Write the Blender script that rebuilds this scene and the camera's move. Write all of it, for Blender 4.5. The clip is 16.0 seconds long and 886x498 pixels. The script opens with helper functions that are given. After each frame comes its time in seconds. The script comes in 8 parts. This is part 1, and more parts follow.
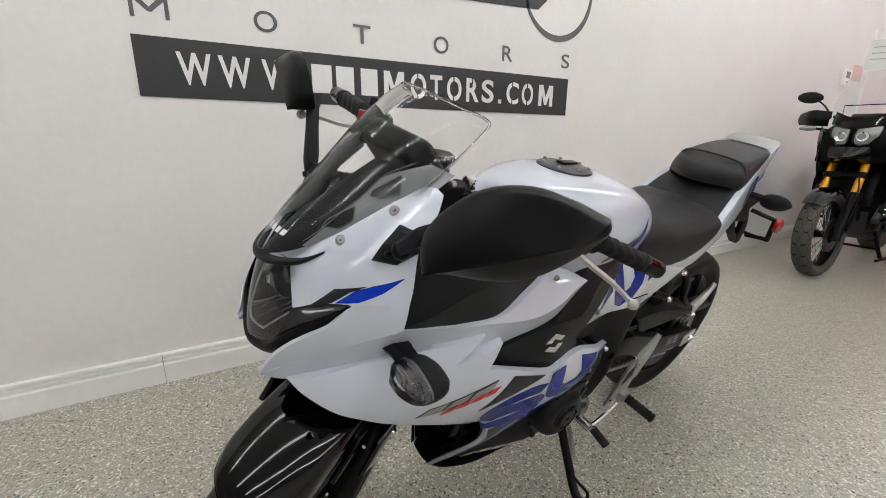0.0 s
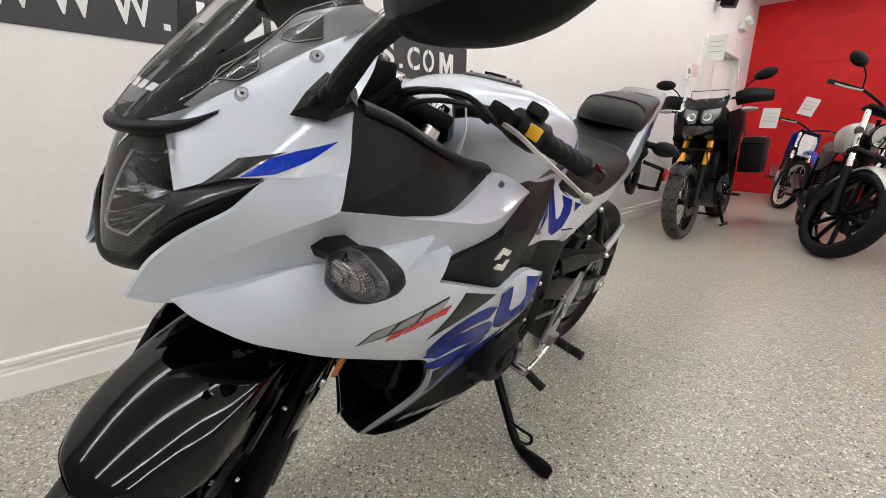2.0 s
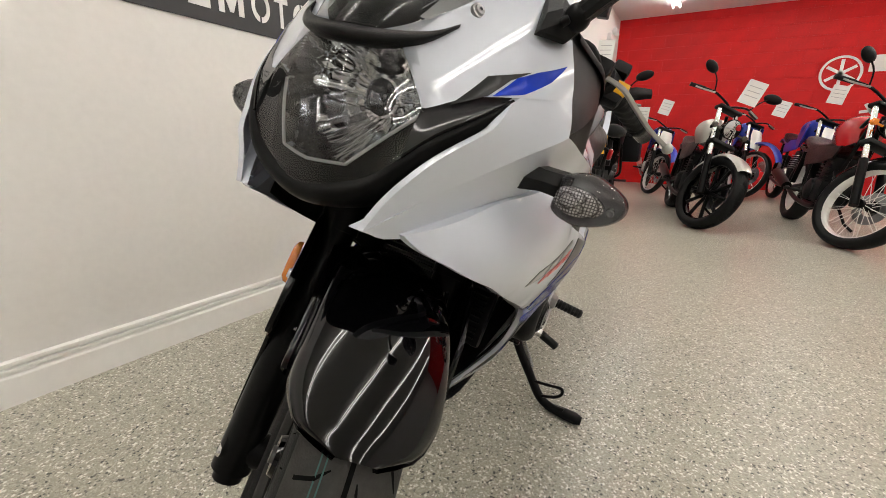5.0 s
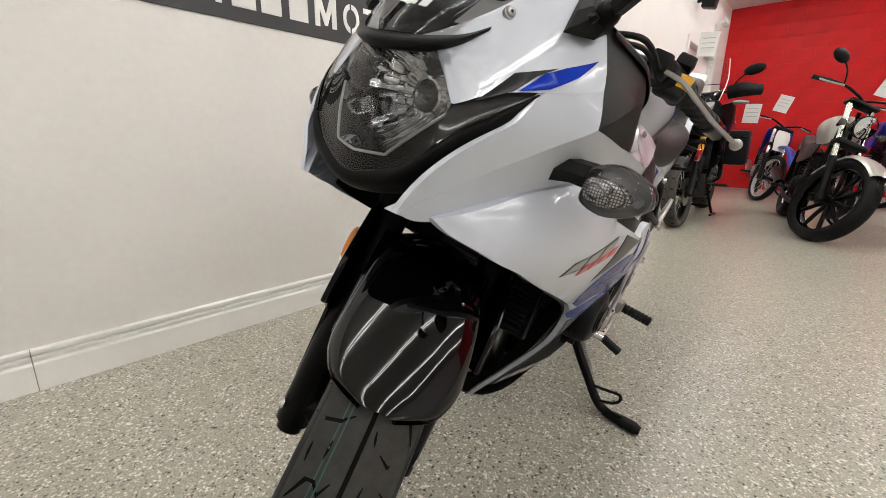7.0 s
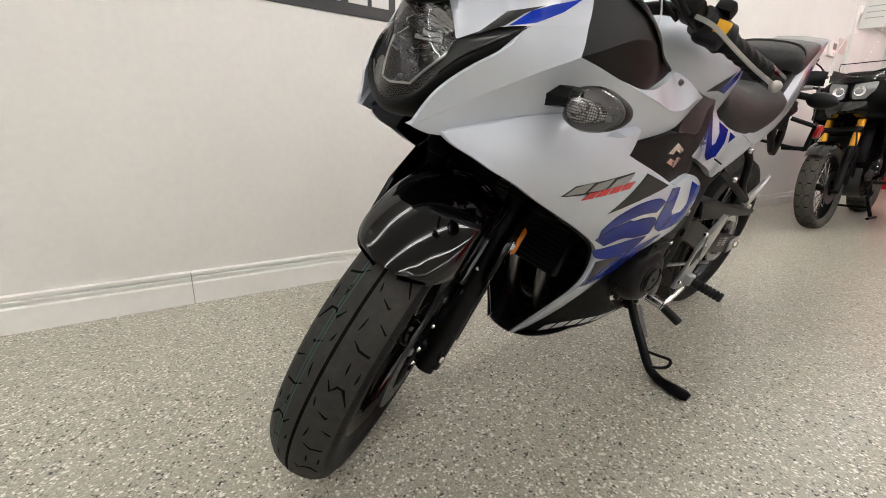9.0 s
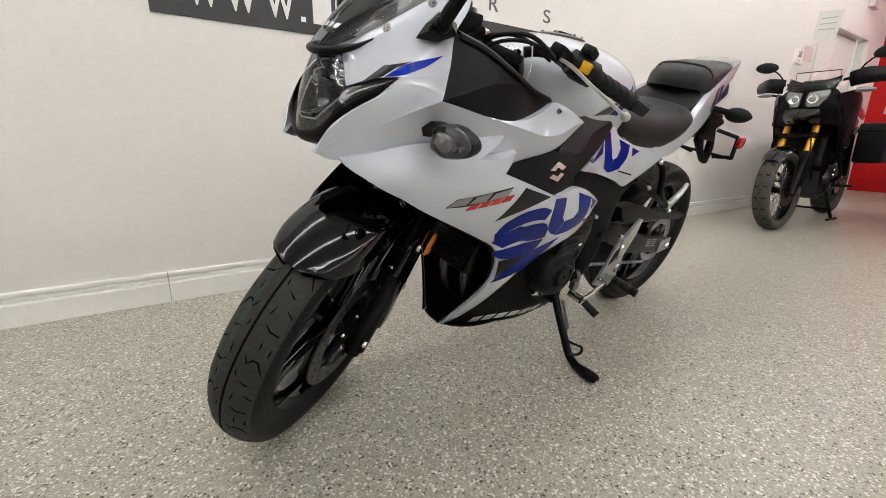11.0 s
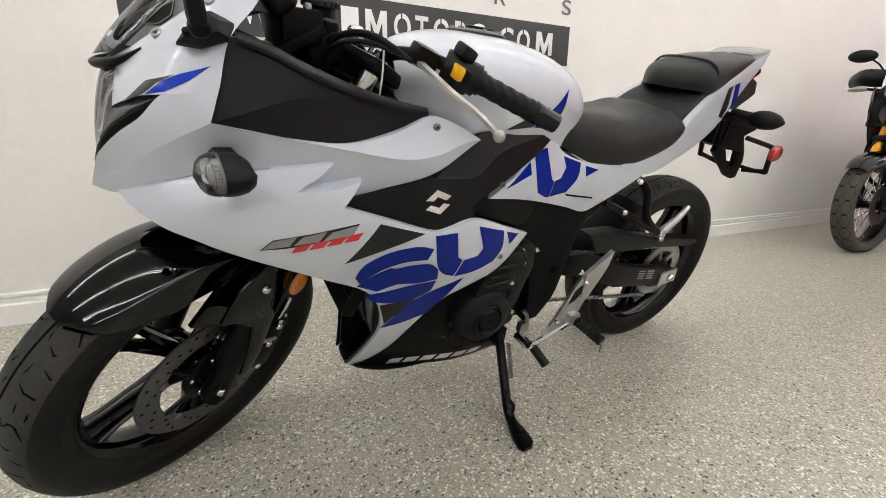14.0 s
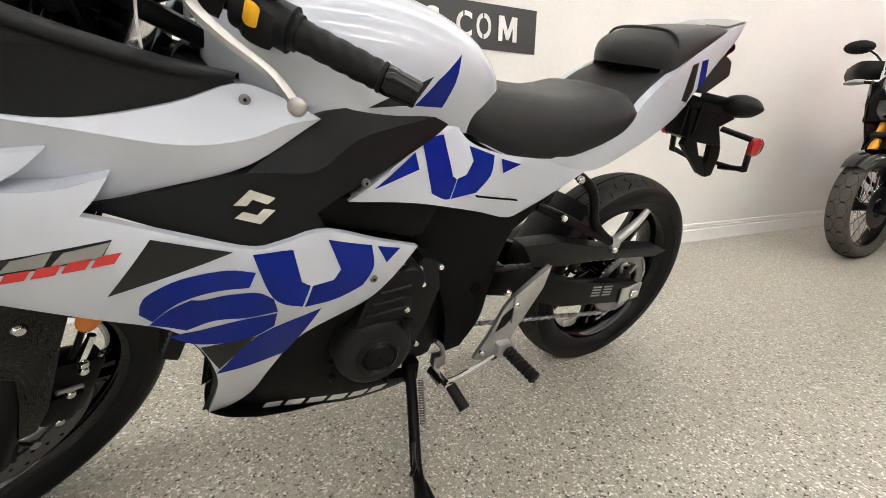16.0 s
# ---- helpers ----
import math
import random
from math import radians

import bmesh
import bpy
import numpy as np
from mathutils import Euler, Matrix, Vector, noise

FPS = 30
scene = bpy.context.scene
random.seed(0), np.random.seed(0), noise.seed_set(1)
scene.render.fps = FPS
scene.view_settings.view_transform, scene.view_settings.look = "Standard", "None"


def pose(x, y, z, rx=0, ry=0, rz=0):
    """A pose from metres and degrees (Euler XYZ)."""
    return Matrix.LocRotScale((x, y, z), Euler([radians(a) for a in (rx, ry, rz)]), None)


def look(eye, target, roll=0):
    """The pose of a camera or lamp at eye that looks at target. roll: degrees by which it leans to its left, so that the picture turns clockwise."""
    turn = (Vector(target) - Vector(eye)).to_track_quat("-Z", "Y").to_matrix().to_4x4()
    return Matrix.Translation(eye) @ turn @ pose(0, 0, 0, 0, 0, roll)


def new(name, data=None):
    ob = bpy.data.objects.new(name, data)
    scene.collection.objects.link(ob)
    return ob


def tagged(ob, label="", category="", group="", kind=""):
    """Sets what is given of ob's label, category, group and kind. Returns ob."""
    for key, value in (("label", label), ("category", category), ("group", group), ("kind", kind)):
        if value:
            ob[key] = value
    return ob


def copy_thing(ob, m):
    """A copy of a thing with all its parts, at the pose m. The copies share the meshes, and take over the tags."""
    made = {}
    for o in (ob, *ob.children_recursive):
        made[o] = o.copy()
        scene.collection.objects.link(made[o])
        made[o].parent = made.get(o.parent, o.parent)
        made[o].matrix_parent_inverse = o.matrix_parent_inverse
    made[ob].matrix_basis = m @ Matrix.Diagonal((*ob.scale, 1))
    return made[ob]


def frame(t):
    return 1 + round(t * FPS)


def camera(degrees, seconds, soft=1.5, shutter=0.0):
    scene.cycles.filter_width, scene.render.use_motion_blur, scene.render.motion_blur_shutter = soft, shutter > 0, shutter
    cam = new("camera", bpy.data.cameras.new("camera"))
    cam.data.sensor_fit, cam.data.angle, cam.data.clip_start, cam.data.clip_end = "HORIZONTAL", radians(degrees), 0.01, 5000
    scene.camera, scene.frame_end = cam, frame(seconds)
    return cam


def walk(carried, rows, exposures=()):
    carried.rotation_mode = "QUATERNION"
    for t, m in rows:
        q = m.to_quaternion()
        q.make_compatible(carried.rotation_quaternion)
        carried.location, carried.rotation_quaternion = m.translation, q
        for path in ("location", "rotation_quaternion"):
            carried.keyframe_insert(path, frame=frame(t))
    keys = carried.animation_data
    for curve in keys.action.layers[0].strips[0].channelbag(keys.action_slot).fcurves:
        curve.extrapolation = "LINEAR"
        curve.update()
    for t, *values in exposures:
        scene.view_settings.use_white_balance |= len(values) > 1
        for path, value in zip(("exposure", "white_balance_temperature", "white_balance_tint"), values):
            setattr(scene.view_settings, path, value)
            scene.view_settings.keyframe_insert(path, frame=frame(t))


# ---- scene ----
from mathutils.bvhtree import BVHTree
from mathutils.geometry import delaunay_2d_cdt

cam = camera(93.4, 16.0, 0.9)
PATH = [
    (0, (0.13, -1.9, 0.992), (1.099, -0.23, 0.472), 0.6),
    (0.5, (0.096, -1.882, 0.958), (1.182, -0.285, 0.44), 0.5),
    (1, (0.095, -1.866, 0.912), (1.27, -0.332, 0.397), 0.4),
    (1.5, (0.117, -1.825, 0.869), (1.379, -0.361, 0.357), 0.5),
    (2, (0.123, -1.804, 0.81), (1.477, -0.421, 0.306), 0.6),
    (2.5, (0.134, -1.777, 0.756), (1.591, -0.501, 0.253), 1.1),
    (3, (0.135, -1.741, 0.721), (1.687, -0.581, 0.224), 1.3),
    (3.5, (0.088, -1.699, 0.693), (1.711, -0.643, 0.191), 1.4),
    (4, (-0.01, -1.612, 0.691), (1.657, -0.628, 0.186), 1.5),
    (4.5, (-0.105, -1.539, 0.733), (1.572, -0.574, 0.228), 1.1),
    (7, (-0.11, -1.613, 0.724), (1.335, -0.323, 0.225), 0.8),
    (7.5, (-0.114, -1.649, 0.674), (1.178, -0.208, 0.171), 1.0),
    (8, (-0.133, -1.704, 0.635), (0.998, -0.135, 0.127), 1.0),
    (10.5, (-0.061, -1.964, 0.64), (0.974, -0.331, 0.129), 0.9),
    (11, (-0.046, -2.024, 0.677), (1.022, -0.41, 0.171), 0.8),
    (11.5, (-0.001, -2.108, 0.713), (1.063, -0.493, 0.204), 0.8),
    (12, (0.015, -2.156, 0.742), (1.026, -0.508, 0.231), 0.7),
    (12.5, (0.047, -2.166, 0.748), (0.982, -0.474, 0.233), 0.8),
    (13, (0.143, -2.14, 0.727), (0.992, -0.405, 0.211), 0.6),
    (13.5, (0.295, -2.083, 0.726), (1.092, -0.325, 0.205), 0.7),
    (14, (0.39, -2.057, 0.723), (1.177, -0.292, 0.207), 0.6),
    (14.5, (0.469, -2.049, 0.716), (1.281, -0.295, 0.201), 0.7),
    (15, (0.547, -2.029, 0.71), (1.375, -0.282, 0.201), 0.6),
    (15.5, (0.614, -1.989, 0.698), (1.45, -0.245, 0.188), 0.6),
    (16, (0.685, -1.948, 0.697), (1.477, -0.184, 0.186), 0.6),
]
EXPOSURES = [(0, -0.12, 6200, 10), (2.5, 0.20, 6400, 10), (3.5, 0.25, 6650, 10), (4, 0.23, 6750, 10), (4.5, 0.12, 6850, 10), (7.5, 0.16, 6550, 10), (10.5, 0.17, 6500, 10), (11.5, 0.07, 6450, 10), (13, 0.07, 6450, 10), (13.5, 0.16, 6450, 10), (14.5, 0.24, 6450, 10), (16, 0.40, 6550, 10)]
walk(cam, [(t, look(eye, target, roll)) for t, eye, target, roll in PATH], EXPOSURES)

# ==== place ====

# ---------------------------------------------------------------- light
ROOM_H = 2.93
world = bpy.data.worlds.new("world")
scene.world = world
world.use_nodes = True
world.node_tree.nodes["Background"].inputs[0].default_value = (0.8, 0.85, 0.9, 1)
world.node_tree.nodes["Background"].inputs[1].default_value = 0.02
TUBE_POWER = 24.2


# ---------------------------------------------------------------- materials
def material(name, color, rough=0.5, metal=0.0, coat=0.0, grain=0.0, scale=60.0, bump=0.0, bump_scale=200.0, stain=0.0, spec=0.5):
    """A surface with fine grain, broad stains and relief, in metres."""
    m = bpy.data.materials.new(name)
    m.use_nodes = True
    nt = m.node_tree
    b = nt.nodes["Principled BSDF"]
    b.inputs["Roughness"].default_value = rough
    b.inputs["Metallic"].default_value = metal
    b.inputs["Coat Weight"].default_value = coat
    b.inputs["Coat Roughness"].default_value = 0.04
    b.inputs["Specular IOR Level"].default_value = spec
    b.inputs["Base Color"].default_value = (*color, 1)
    co = nt.nodes.new("ShaderNodeTexCoord")
    if grain or stain:
        fine, broad = nt.nodes.new("ShaderNodeTexNoise"), nt.nodes.new("ShaderNodeTexNoise")
        fine.inputs["Scale"].default_value, broad.inputs["Scale"].default_value = scale, scale / 14
        fine.inputs["Detail"].default_value = 4
        nt.links.new(co.outputs["Object"], fine.inputs["Vector"])
        nt.links.new(co.outputs["Object"], broad.inputs["Vector"])
        last = None
        for tex, amount in ((fine, grain), (broad, stain)):
            if not amount:
                continue
            mix = nt.nodes.new("ShaderNodeMix")
            mix.data_type, mix.blend_type = "RGBA", "MULTIPLY"
            ramp = nt.nodes.new("ShaderNodeMapRange")
            ramp.inputs["From Min"].default_value, ramp.inputs["From Max"].default_value = 0.3, 0.7
            ramp.inputs["To Min"].default_value, ramp.inputs["To Max"].default_value = 1 - amount, 1 + amount * 0.4
            nt.links.new(tex.outputs["Fac"], ramp.inputs["Value"])
            mix.inputs["Factor"].default_value = 1
            if last is None:
                mix.inputs["A"].default_value = (*color, 1)
            else:
                nt.links.new(last, mix.inputs["A"])
            nt.links.new(ramp.outputs["Result"], mix.inputs["B"])
            last = mix.outputs["Result"]
        nt.links.new(last, b.inputs["Base Color"])
        rr = nt.nodes.new("ShaderNodeMapRange")
        rr.inputs["To Min"].default_value, rr.inputs["To Max"].default_value = max(0.02, rough * 0.85), min(1, rough * 1.15)
        nt.links.new(broad.outputs["Fac"], rr.inputs["Value"])
        nt.links.new(rr.outputs["Result"], b.inputs["Roughness"])
    if bump:
        n = nt.nodes.new("ShaderNodeTexNoise")
        n.inputs["Scale"].default_value, n.inputs["Detail"].default_value = bump_scale, 3
        nt.links.new(co.outputs["Object"], n.inputs["Vector"])
        bp = nt.nodes.new("ShaderNodeBump")
        bp.inputs["Strength"].default_value, bp.inputs["Distance"].default_value = bump, 0.002
        nt.links.new(n.outputs["Fac"], bp.inputs["Height"])
        nt.links.new(bp.outputs["Normal"], b.inputs["Normal"])
    return m


def glow(name, color, strength):
    m = bpy.data.materials.new(name)
    m.use_nodes = True
    b = m.node_tree.nodes["Principled BSDF"]
    b.inputs["Base Color"].default_value = (*color, 1)
    b.inputs["Emission Color"].default_value = (*color, 1)
    b.inputs["Emission Strength"].default_value = strength
    return m


def clear(name, color=(1, 1, 1), rough=0.0, ior=1.45):
    m = bpy.data.materials.new(name)
    m.use_nodes = True
    b = m.node_tree.nodes["Principled BSDF"]
    b.inputs["Base Color"].default_value = (*color, 1)
    b.inputs["Roughness"].default_value = rough
    b.inputs["Transmission Weight"].default_value = 1
    b.inputs["IOR"].default_value = ior
    return m


def film(name, color, alpha, rough=0.03, ior=1.5):
    """Thin clear plastic: lets light straight through and keeps its gloss."""
    m = bpy.data.materials.new(name)
    m.use_nodes = True
    nt = m.node_tree
    nt.nodes.remove(nt.nodes["Principled BSDF"])
    out = nt.nodes["Material Output"]
    tr, gl, mx = (nt.nodes.new("ShaderNodeBsdfTransparent"), nt.nodes.new("ShaderNodeBsdfGlossy"), nt.nodes.new("ShaderNodeMixShader"))
    fr = nt.nodes.new("ShaderNodeFresnel")
    fr.inputs["IOR"].default_value = ior
    tr.inputs["Color"].default_value = (*(c * (1 - alpha) for c in color), 1)
    gl.inputs["Roughness"].default_value = rough
    nt.links.new(fr.outputs[0], mx.inputs[0])
    nt.links.new(tr.outputs[0], mx.inputs[1])
    nt.links.new(gl.outputs[0], mx.inputs[2])
    nt.links.new(mx.outputs[0], out.inputs["Surface"])
    return m


def flake_floor():
    """Grey epoxy with cream, grey and black flakes, sealed with a worn clear coat."""
    m = bpy.data.materials.new("flake_floor")
    m.use_nodes = True
    nt = m.node_tree
    b = nt.nodes["Principled BSDF"]
    co = nt.nodes.new("ShaderNodeTexCoord")
    warp = nt.nodes.new("ShaderNodeTexNoise")
    warp.inputs["Scale"].default_value = 220
    nt.links.new(co.outputs["Object"], warp.inputs["Vector"])
    add = nt.nodes.new("ShaderNodeMixRGB")
    add.blend_type = "LINEAR_LIGHT"
    add.inputs[0].default_value = 0.0035
    nt.links.new(co.outputs["Object"], add.inputs[1])
    nt.links.new(warp.outputs["Color"], add.inputs[2])
    col = None
    for k, (scale, stops) in enumerate(((330, ((0, (0.33, 0.31, 0.252)), (0.3, (0.40, 0.38, 0.314)), (0.55, (0.45, 0.43, 0.352)), (0.72, (0.36, 0.34, 0.276)), (0.84, (0.56, 0.54, 0.462)), (0.95, (0.22, 0.205, 0.18)))),
                                        (215, ((0, (0.045, 0.045, 0.04)), (0.030, (0.16, 0.15, 0.13)), (0.060, (0.79, 0.77, 0.71)), (0.155, (0, 0, 0)))))):
        v = nt.nodes.new("ShaderNodeTexVoronoi")
        v.inputs["Scale"].default_value = scale
        nt.links.new(add.outputs[0], v.inputs["Vector"])
        sep = nt.nodes.new("ShaderNodeSeparateColor")
        nt.links.new(v.outputs["Color"], sep.inputs[0])
        r = nt.nodes.new("ShaderNodeValToRGB")
        r.color_ramp.interpolation = "CONSTANT"
        while len(r.color_ramp.elements) < len(stops):
            r.color_ramp.elements.new(0.5)
        for e, (p, c) in zip(r.color_ramp.elements, stops):
            e.position, e.color = p, (*c, 1)
        nt.links.new(sep.outputs[0], r.inputs[0])
        if k == 0:
            col = r.outputs[0]
        else:
            lt = nt.nodes.new("ShaderNodeMath")
            lt.operation = "LESS_THAN"
            lt.inputs[1].default_value = 0.155
            nt.links.new(sep.outputs[0], lt.inputs[0])
            mx = nt.nodes.new("ShaderNodeMixRGB")
            nt.links.new(lt.outputs[0], mx.inputs[0])
            nt.links.new(col, mx.inputs[1])
            nt.links.new(r.outputs[0], mx.inputs[2])
            col = mx.outputs[0]
    big = nt.nodes.new("ShaderNodeTexNoise")
    big.inputs["Scale"].default_value, big.inputs["Detail"].default_value = 1.3, 5
    nt.links.new(co.outputs["Object"], big.inputs["Vector"])
    rg = nt.nodes.new("ShaderNodeMapRange")
    rg.inputs["To Min"].default_value, rg.inputs["To Max"].default_value = 0.88, 1.1
    nt.links.new(big.outputs["Fac"], rg.inputs["Value"])
    mul = nt.nodes.new("ShaderNodeMixRGB")
    mul.blend_type = "MULTIPLY"
    mul.inputs[0].default_value = 1
    nt.links.new(col, mul.inputs[1])
    nt.links.new(rg.outputs[0], mul.inputs[2])
    nt.links.new(mul.outputs[0], b.inputs["Base Color"])
    rr = nt.nodes.new("ShaderNodeMapRange")
    rr.inputs["To Min"].default_value, rr.inputs["To Max"].default_value = 0.24, 0.40
    nt.links.new(big.outputs["Fac"], rr.inputs["Value"])
    nt.links.new(rr.outputs[0], b.inputs["Roughness"])
    bn = nt.nodes.new("ShaderNodeTexNoise")
    bn.inputs["Scale"].default_value, bn.inputs["Detail"].default_value = 90, 3
    nt.links.new(co.outputs["Object"], bn.inputs["Vector"])
    bp = nt.nodes.new("ShaderNodeBump")
    bp.inputs["Strength"].default_value, bp.inputs["Distance"].default_value = 0.25, 0.002
    nt.links.new(bn.outputs["Fac"], bp.inputs["Height"])
    nt.links.new(bp.outputs["Normal"], b.inputs["Normal"])
    return m


WALL = material("wall_paint", (0.80, 0.78, 0.75), 0.55, grain=0.03, scale=40, stain=0.03, bump=0.12, bump_scale=120)
BACK_WALL = material("grey_back_wall", (0.58, 0.57, 0.56), 0.6, grain=0.04, scale=30, stain=0.05)
TRIM = material("trim_paint", (0.89, 0.875, 0.85), 0.38, grain=0.03, scale=30, stain=0.05)
RED = material("red_block_paint", (0.60, 0.006, 0.008), 0.50, grain=0.10, scale=50, stain=0.10, bump=0.35, bump_scale=110, spec=0.3)
CEIL = material("ceiling_paint", (0.76, 0.75, 0.73), 0.7, grain=0.04, scale=30, bump=0.2, bump_scale=150)
FLOOR = flake_floor()
BLACK_VINYL = material("black_wall_vinyl", (0.022, 0.022, 0.024), 0.42, grain=0.08, scale=60)
WHITE_VINYL = material("white_wall_vinyl", (0.80, 0.79, 0.77), 0.45, grain=0.03)
GREY_VINYL = material("grey_wall_vinyl", (0.10, 0.10, 0.10), 0.45, grain=0.05)
PEARL = material("pearl_white_paint", (0.585, 0.62, 0.695), 0.5, metal=0.15, coat=1.0, spec=0.08)
PEARL.node_tree.nodes["Principled BSDF"].inputs["Coat Roughness"].default_value = 0.012
BLUE = material("blue_decal", (0.002, 0.014, 0.215), 0.22, coat=0.10, grain=0.06, scale=200, spec=0.14)
STRIPE_BLUE = material("bright_blue_stripe", (0.003, 0.032, 0.42), 0.22, coat=0.10, grain=0.06, scale=200, spec=0.14)
DECAL_BLACK = material("black_decal", (0.008, 0.008, 0.009), 0.32, coat=0.1, spec=0.3, grain=0.05)
DECAL_GREY = material("grey_decal", (0.26, 0.26, 0.26), 0.3, metal=0.2, coat=0.5, grain=0.05)
DECAL_RED = material("red_decal", (0.60, 0.015, 0.015), 0.3, coat=0.7, grain=0.05)
DECAL_WHITE = material("white_decal", (0.75, 0.75, 0.76), 0.3, coat=0.5, grain=0.04)
GLOSS_BLACK = material("gloss_black_paint", (0.0012, 0.0012, 0.0015), 0.02, grain=0.05, scale=200, stain=0.05, spec=0.40)
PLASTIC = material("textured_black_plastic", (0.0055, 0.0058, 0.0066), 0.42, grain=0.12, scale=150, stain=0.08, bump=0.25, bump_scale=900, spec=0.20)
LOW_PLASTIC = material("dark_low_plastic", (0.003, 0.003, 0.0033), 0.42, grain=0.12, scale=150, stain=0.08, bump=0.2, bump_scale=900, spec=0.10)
SATIN = material("satin_black_metal", (0.003, 0.003, 0.0033), 0.30, grain=0.10, scale=120, stain=0.12, bump=0.08, bump_scale=500, spec=0.14)
ENGINE = material("black_engine_paint", (0.008, 0.008, 0.0083), 0.42, grain=0.12, scale=90, stain=0.15, bump=0.15, bump_scale=600, spec=0.17)
RUBBER = material("tyre_rubber", (0.006, 0.006, 0.0064), 0.50, grain=0.18, scale=90, stain=0.25, bump=0.25, bump_scale=600, spec=0.18)
# tread band, a lighter grey than the sidewall rubber
TREAD_RUBBER = material("grey_tread_rubber", (0.040, 0.038, 0.035), 0.62, grain=0.22, scale=90, stain=0.30, bump=0.3, bump_scale=500, spec=0.20)
TEAL = material("teal_tyre_mark", (0.015, 0.075, 0.070), 0.6, grain=0.2)
GRIP = material("grip_rubber", (0.010, 0.010, 0.010), 0.55, spec=0.2, grain=0.12, scale=150, bump=0.3, bump_scale=700)
SHELL = material("satin_black_shell", (0.0035, 0.0035, 0.004), 0.34, grain=0.08, scale=150, bump=0.06, bump_scale=900, spec=0.12)
VINYL = material("seat_vinyl", (0.013, 0.013, 0.0135), 0.40, grain=0.10, scale=120, stain=0.08, bump=0.5, bump_scale=1100, spec=0.28)
CHROME = material("bright_chrome", (0.78, 0.78, 0.78), 0.12, metal=1.0, grain=0.05, scale=100)
ALLOY = material("brushed_alloy", (0.50, 0.50, 0.50), 0.36, metal=0.9, grain=0.12, scale=120, stain=0.10, bump=0.1, bump_scale=500)
DISC = material("brake_disc_steel", (0.13, 0.13, 0.135), 0.34, metal=0.9, grain=0.15, scale=200, stain=0.1)
STEEL = material("disc_steel", (0.30, 0.30, 0.31), 0.30, metal=1.0, grain=0.15, scale=200, stain=0.1)
CAP_GREY = material("dark_anodised_cap", (0.09, 0.09, 0.092), 0.34, metal=0.8, grain=0.1, scale=150)
TAIL_GREY = material("dark_grey_tail_plastic", (0.022, 0.022, 0.023), 0.38, grain=0.1, scale=150, bump=0.1, bump_scale=700, spec=0.3)
LEVER = material("lever_alloy", (0.46, 0.45, 0.43), 0.38, metal=0.6, grain=0.06, scale=120)
GOLD = material("gold_fork_tube", (0.80, 0.38, 0.03), 0.28, metal=0.55, grain=0.06)
AMBER = material("amber_reflector", (0.75, 0.20, 0.01), 0.15, coat=1.0, grain=0.15, scale=500, bump=0.5, bump_scale=900)
RED_LENS = material("red_reflector", (0.45, 0.012, 0.015), 0.15, coat=1.0, grain=0.15, scale=500, bump=0.4, bump_scale=900)
YELLOW = material("yellow_button", (0.80, 0.42, 0.01), 0.4, grain=0.05)
BAND = material("screen_band_print", (0.43, 0.435, 0.45), 0.35, grain=0.03, spec=0.2)
SCREEN_EDGE = material("pale_screen_edge", (0.85, 0.86, 0.85), 0.2, coat=0.5, grain=0.03)
SMOKE = film("smoked_lens", (0.90, 0.91, 0.92), 0.0, 0.0, 1.6)
SCREEN = film("clear_screen", (0.93, 0.94, 0.93), 0.0, 0.012)
INDICATOR = film("clear_indicator_lens", (0.90, 0.91, 0.93), 0.0)
REFLECTOR = material("lamp_reflector", (0.86, 0.87, 0.88), 0.05, metal=1.0, grain=0.05, scale=60, bump=0.06, bump_scale=60)
EAR = material("grey_gloss_ear", (0.030, 0.030, 0.032), 0.06, grain=0.05, scale=200, spec=0.45)
LAMP_DARK = material("dark_chrome_lamp", (0.34, 0.34, 0.36), 0.06, metal=1.0, bump=0.10, bump_scale=60)
HONEYCOMB = material("indicator_reflector", (0.62, 0.60, 0.60), 0.22, metal=0.3, coat=0.5)


def honeycomb(m):
    """Small moulded cells with dark edges."""
    nt = m.node_tree
    co, cell, ramp = nt.nodes.new("ShaderNodeTexCoord"), nt.nodes.new("ShaderNodeTexVoronoi"), nt.nodes.new("ShaderNodeValToRGB")
    cell.feature, cell.inputs["Scale"].default_value, cell.inputs["Randomness"].default_value = "DISTANCE_TO_EDGE", 300, 0.15
    ramp.color_ramp.elements[0].position, ramp.color_ramp.elements[0].color = 0.05, (0.07, 0.06, 0.06, 1)
    ramp.color_ramp.elements[1].position, ramp.color_ramp.elements[1].color = 0.28, (0.66, 0.63, 0.62, 1)
    nt.links.new(co.outputs["Object"], cell.inputs["Vector"])
    nt.links.new(cell.outputs["Distance"], ramp.inputs[0])
    nt.links.new(ramp.outputs[0], nt.nodes["Principled BSDF"].inputs["Base Color"])


honeycomb(HONEYCOMB)
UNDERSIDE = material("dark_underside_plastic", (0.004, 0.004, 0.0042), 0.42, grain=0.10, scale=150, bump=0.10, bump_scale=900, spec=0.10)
INDICATOR_GREY = material("indicator_rim", (0.30, 0.30, 0.31), 0.22, coat=0.6, grain=0.1)
PAPER = material("paper", (0.78, 0.78, 0.76), 0.7, grain=0.03)
INK = material("printed_ink", (0.45, 0.45, 0.46), 0.7, grain=0.05)
TUBE = glow("fluorescent_tube", (1.0, 0.985, 0.965), TUBE_POWER)
FIXTURE = material("white_fixture", (0.75, 0.75, 0.74), 0.4, grain=0.03)


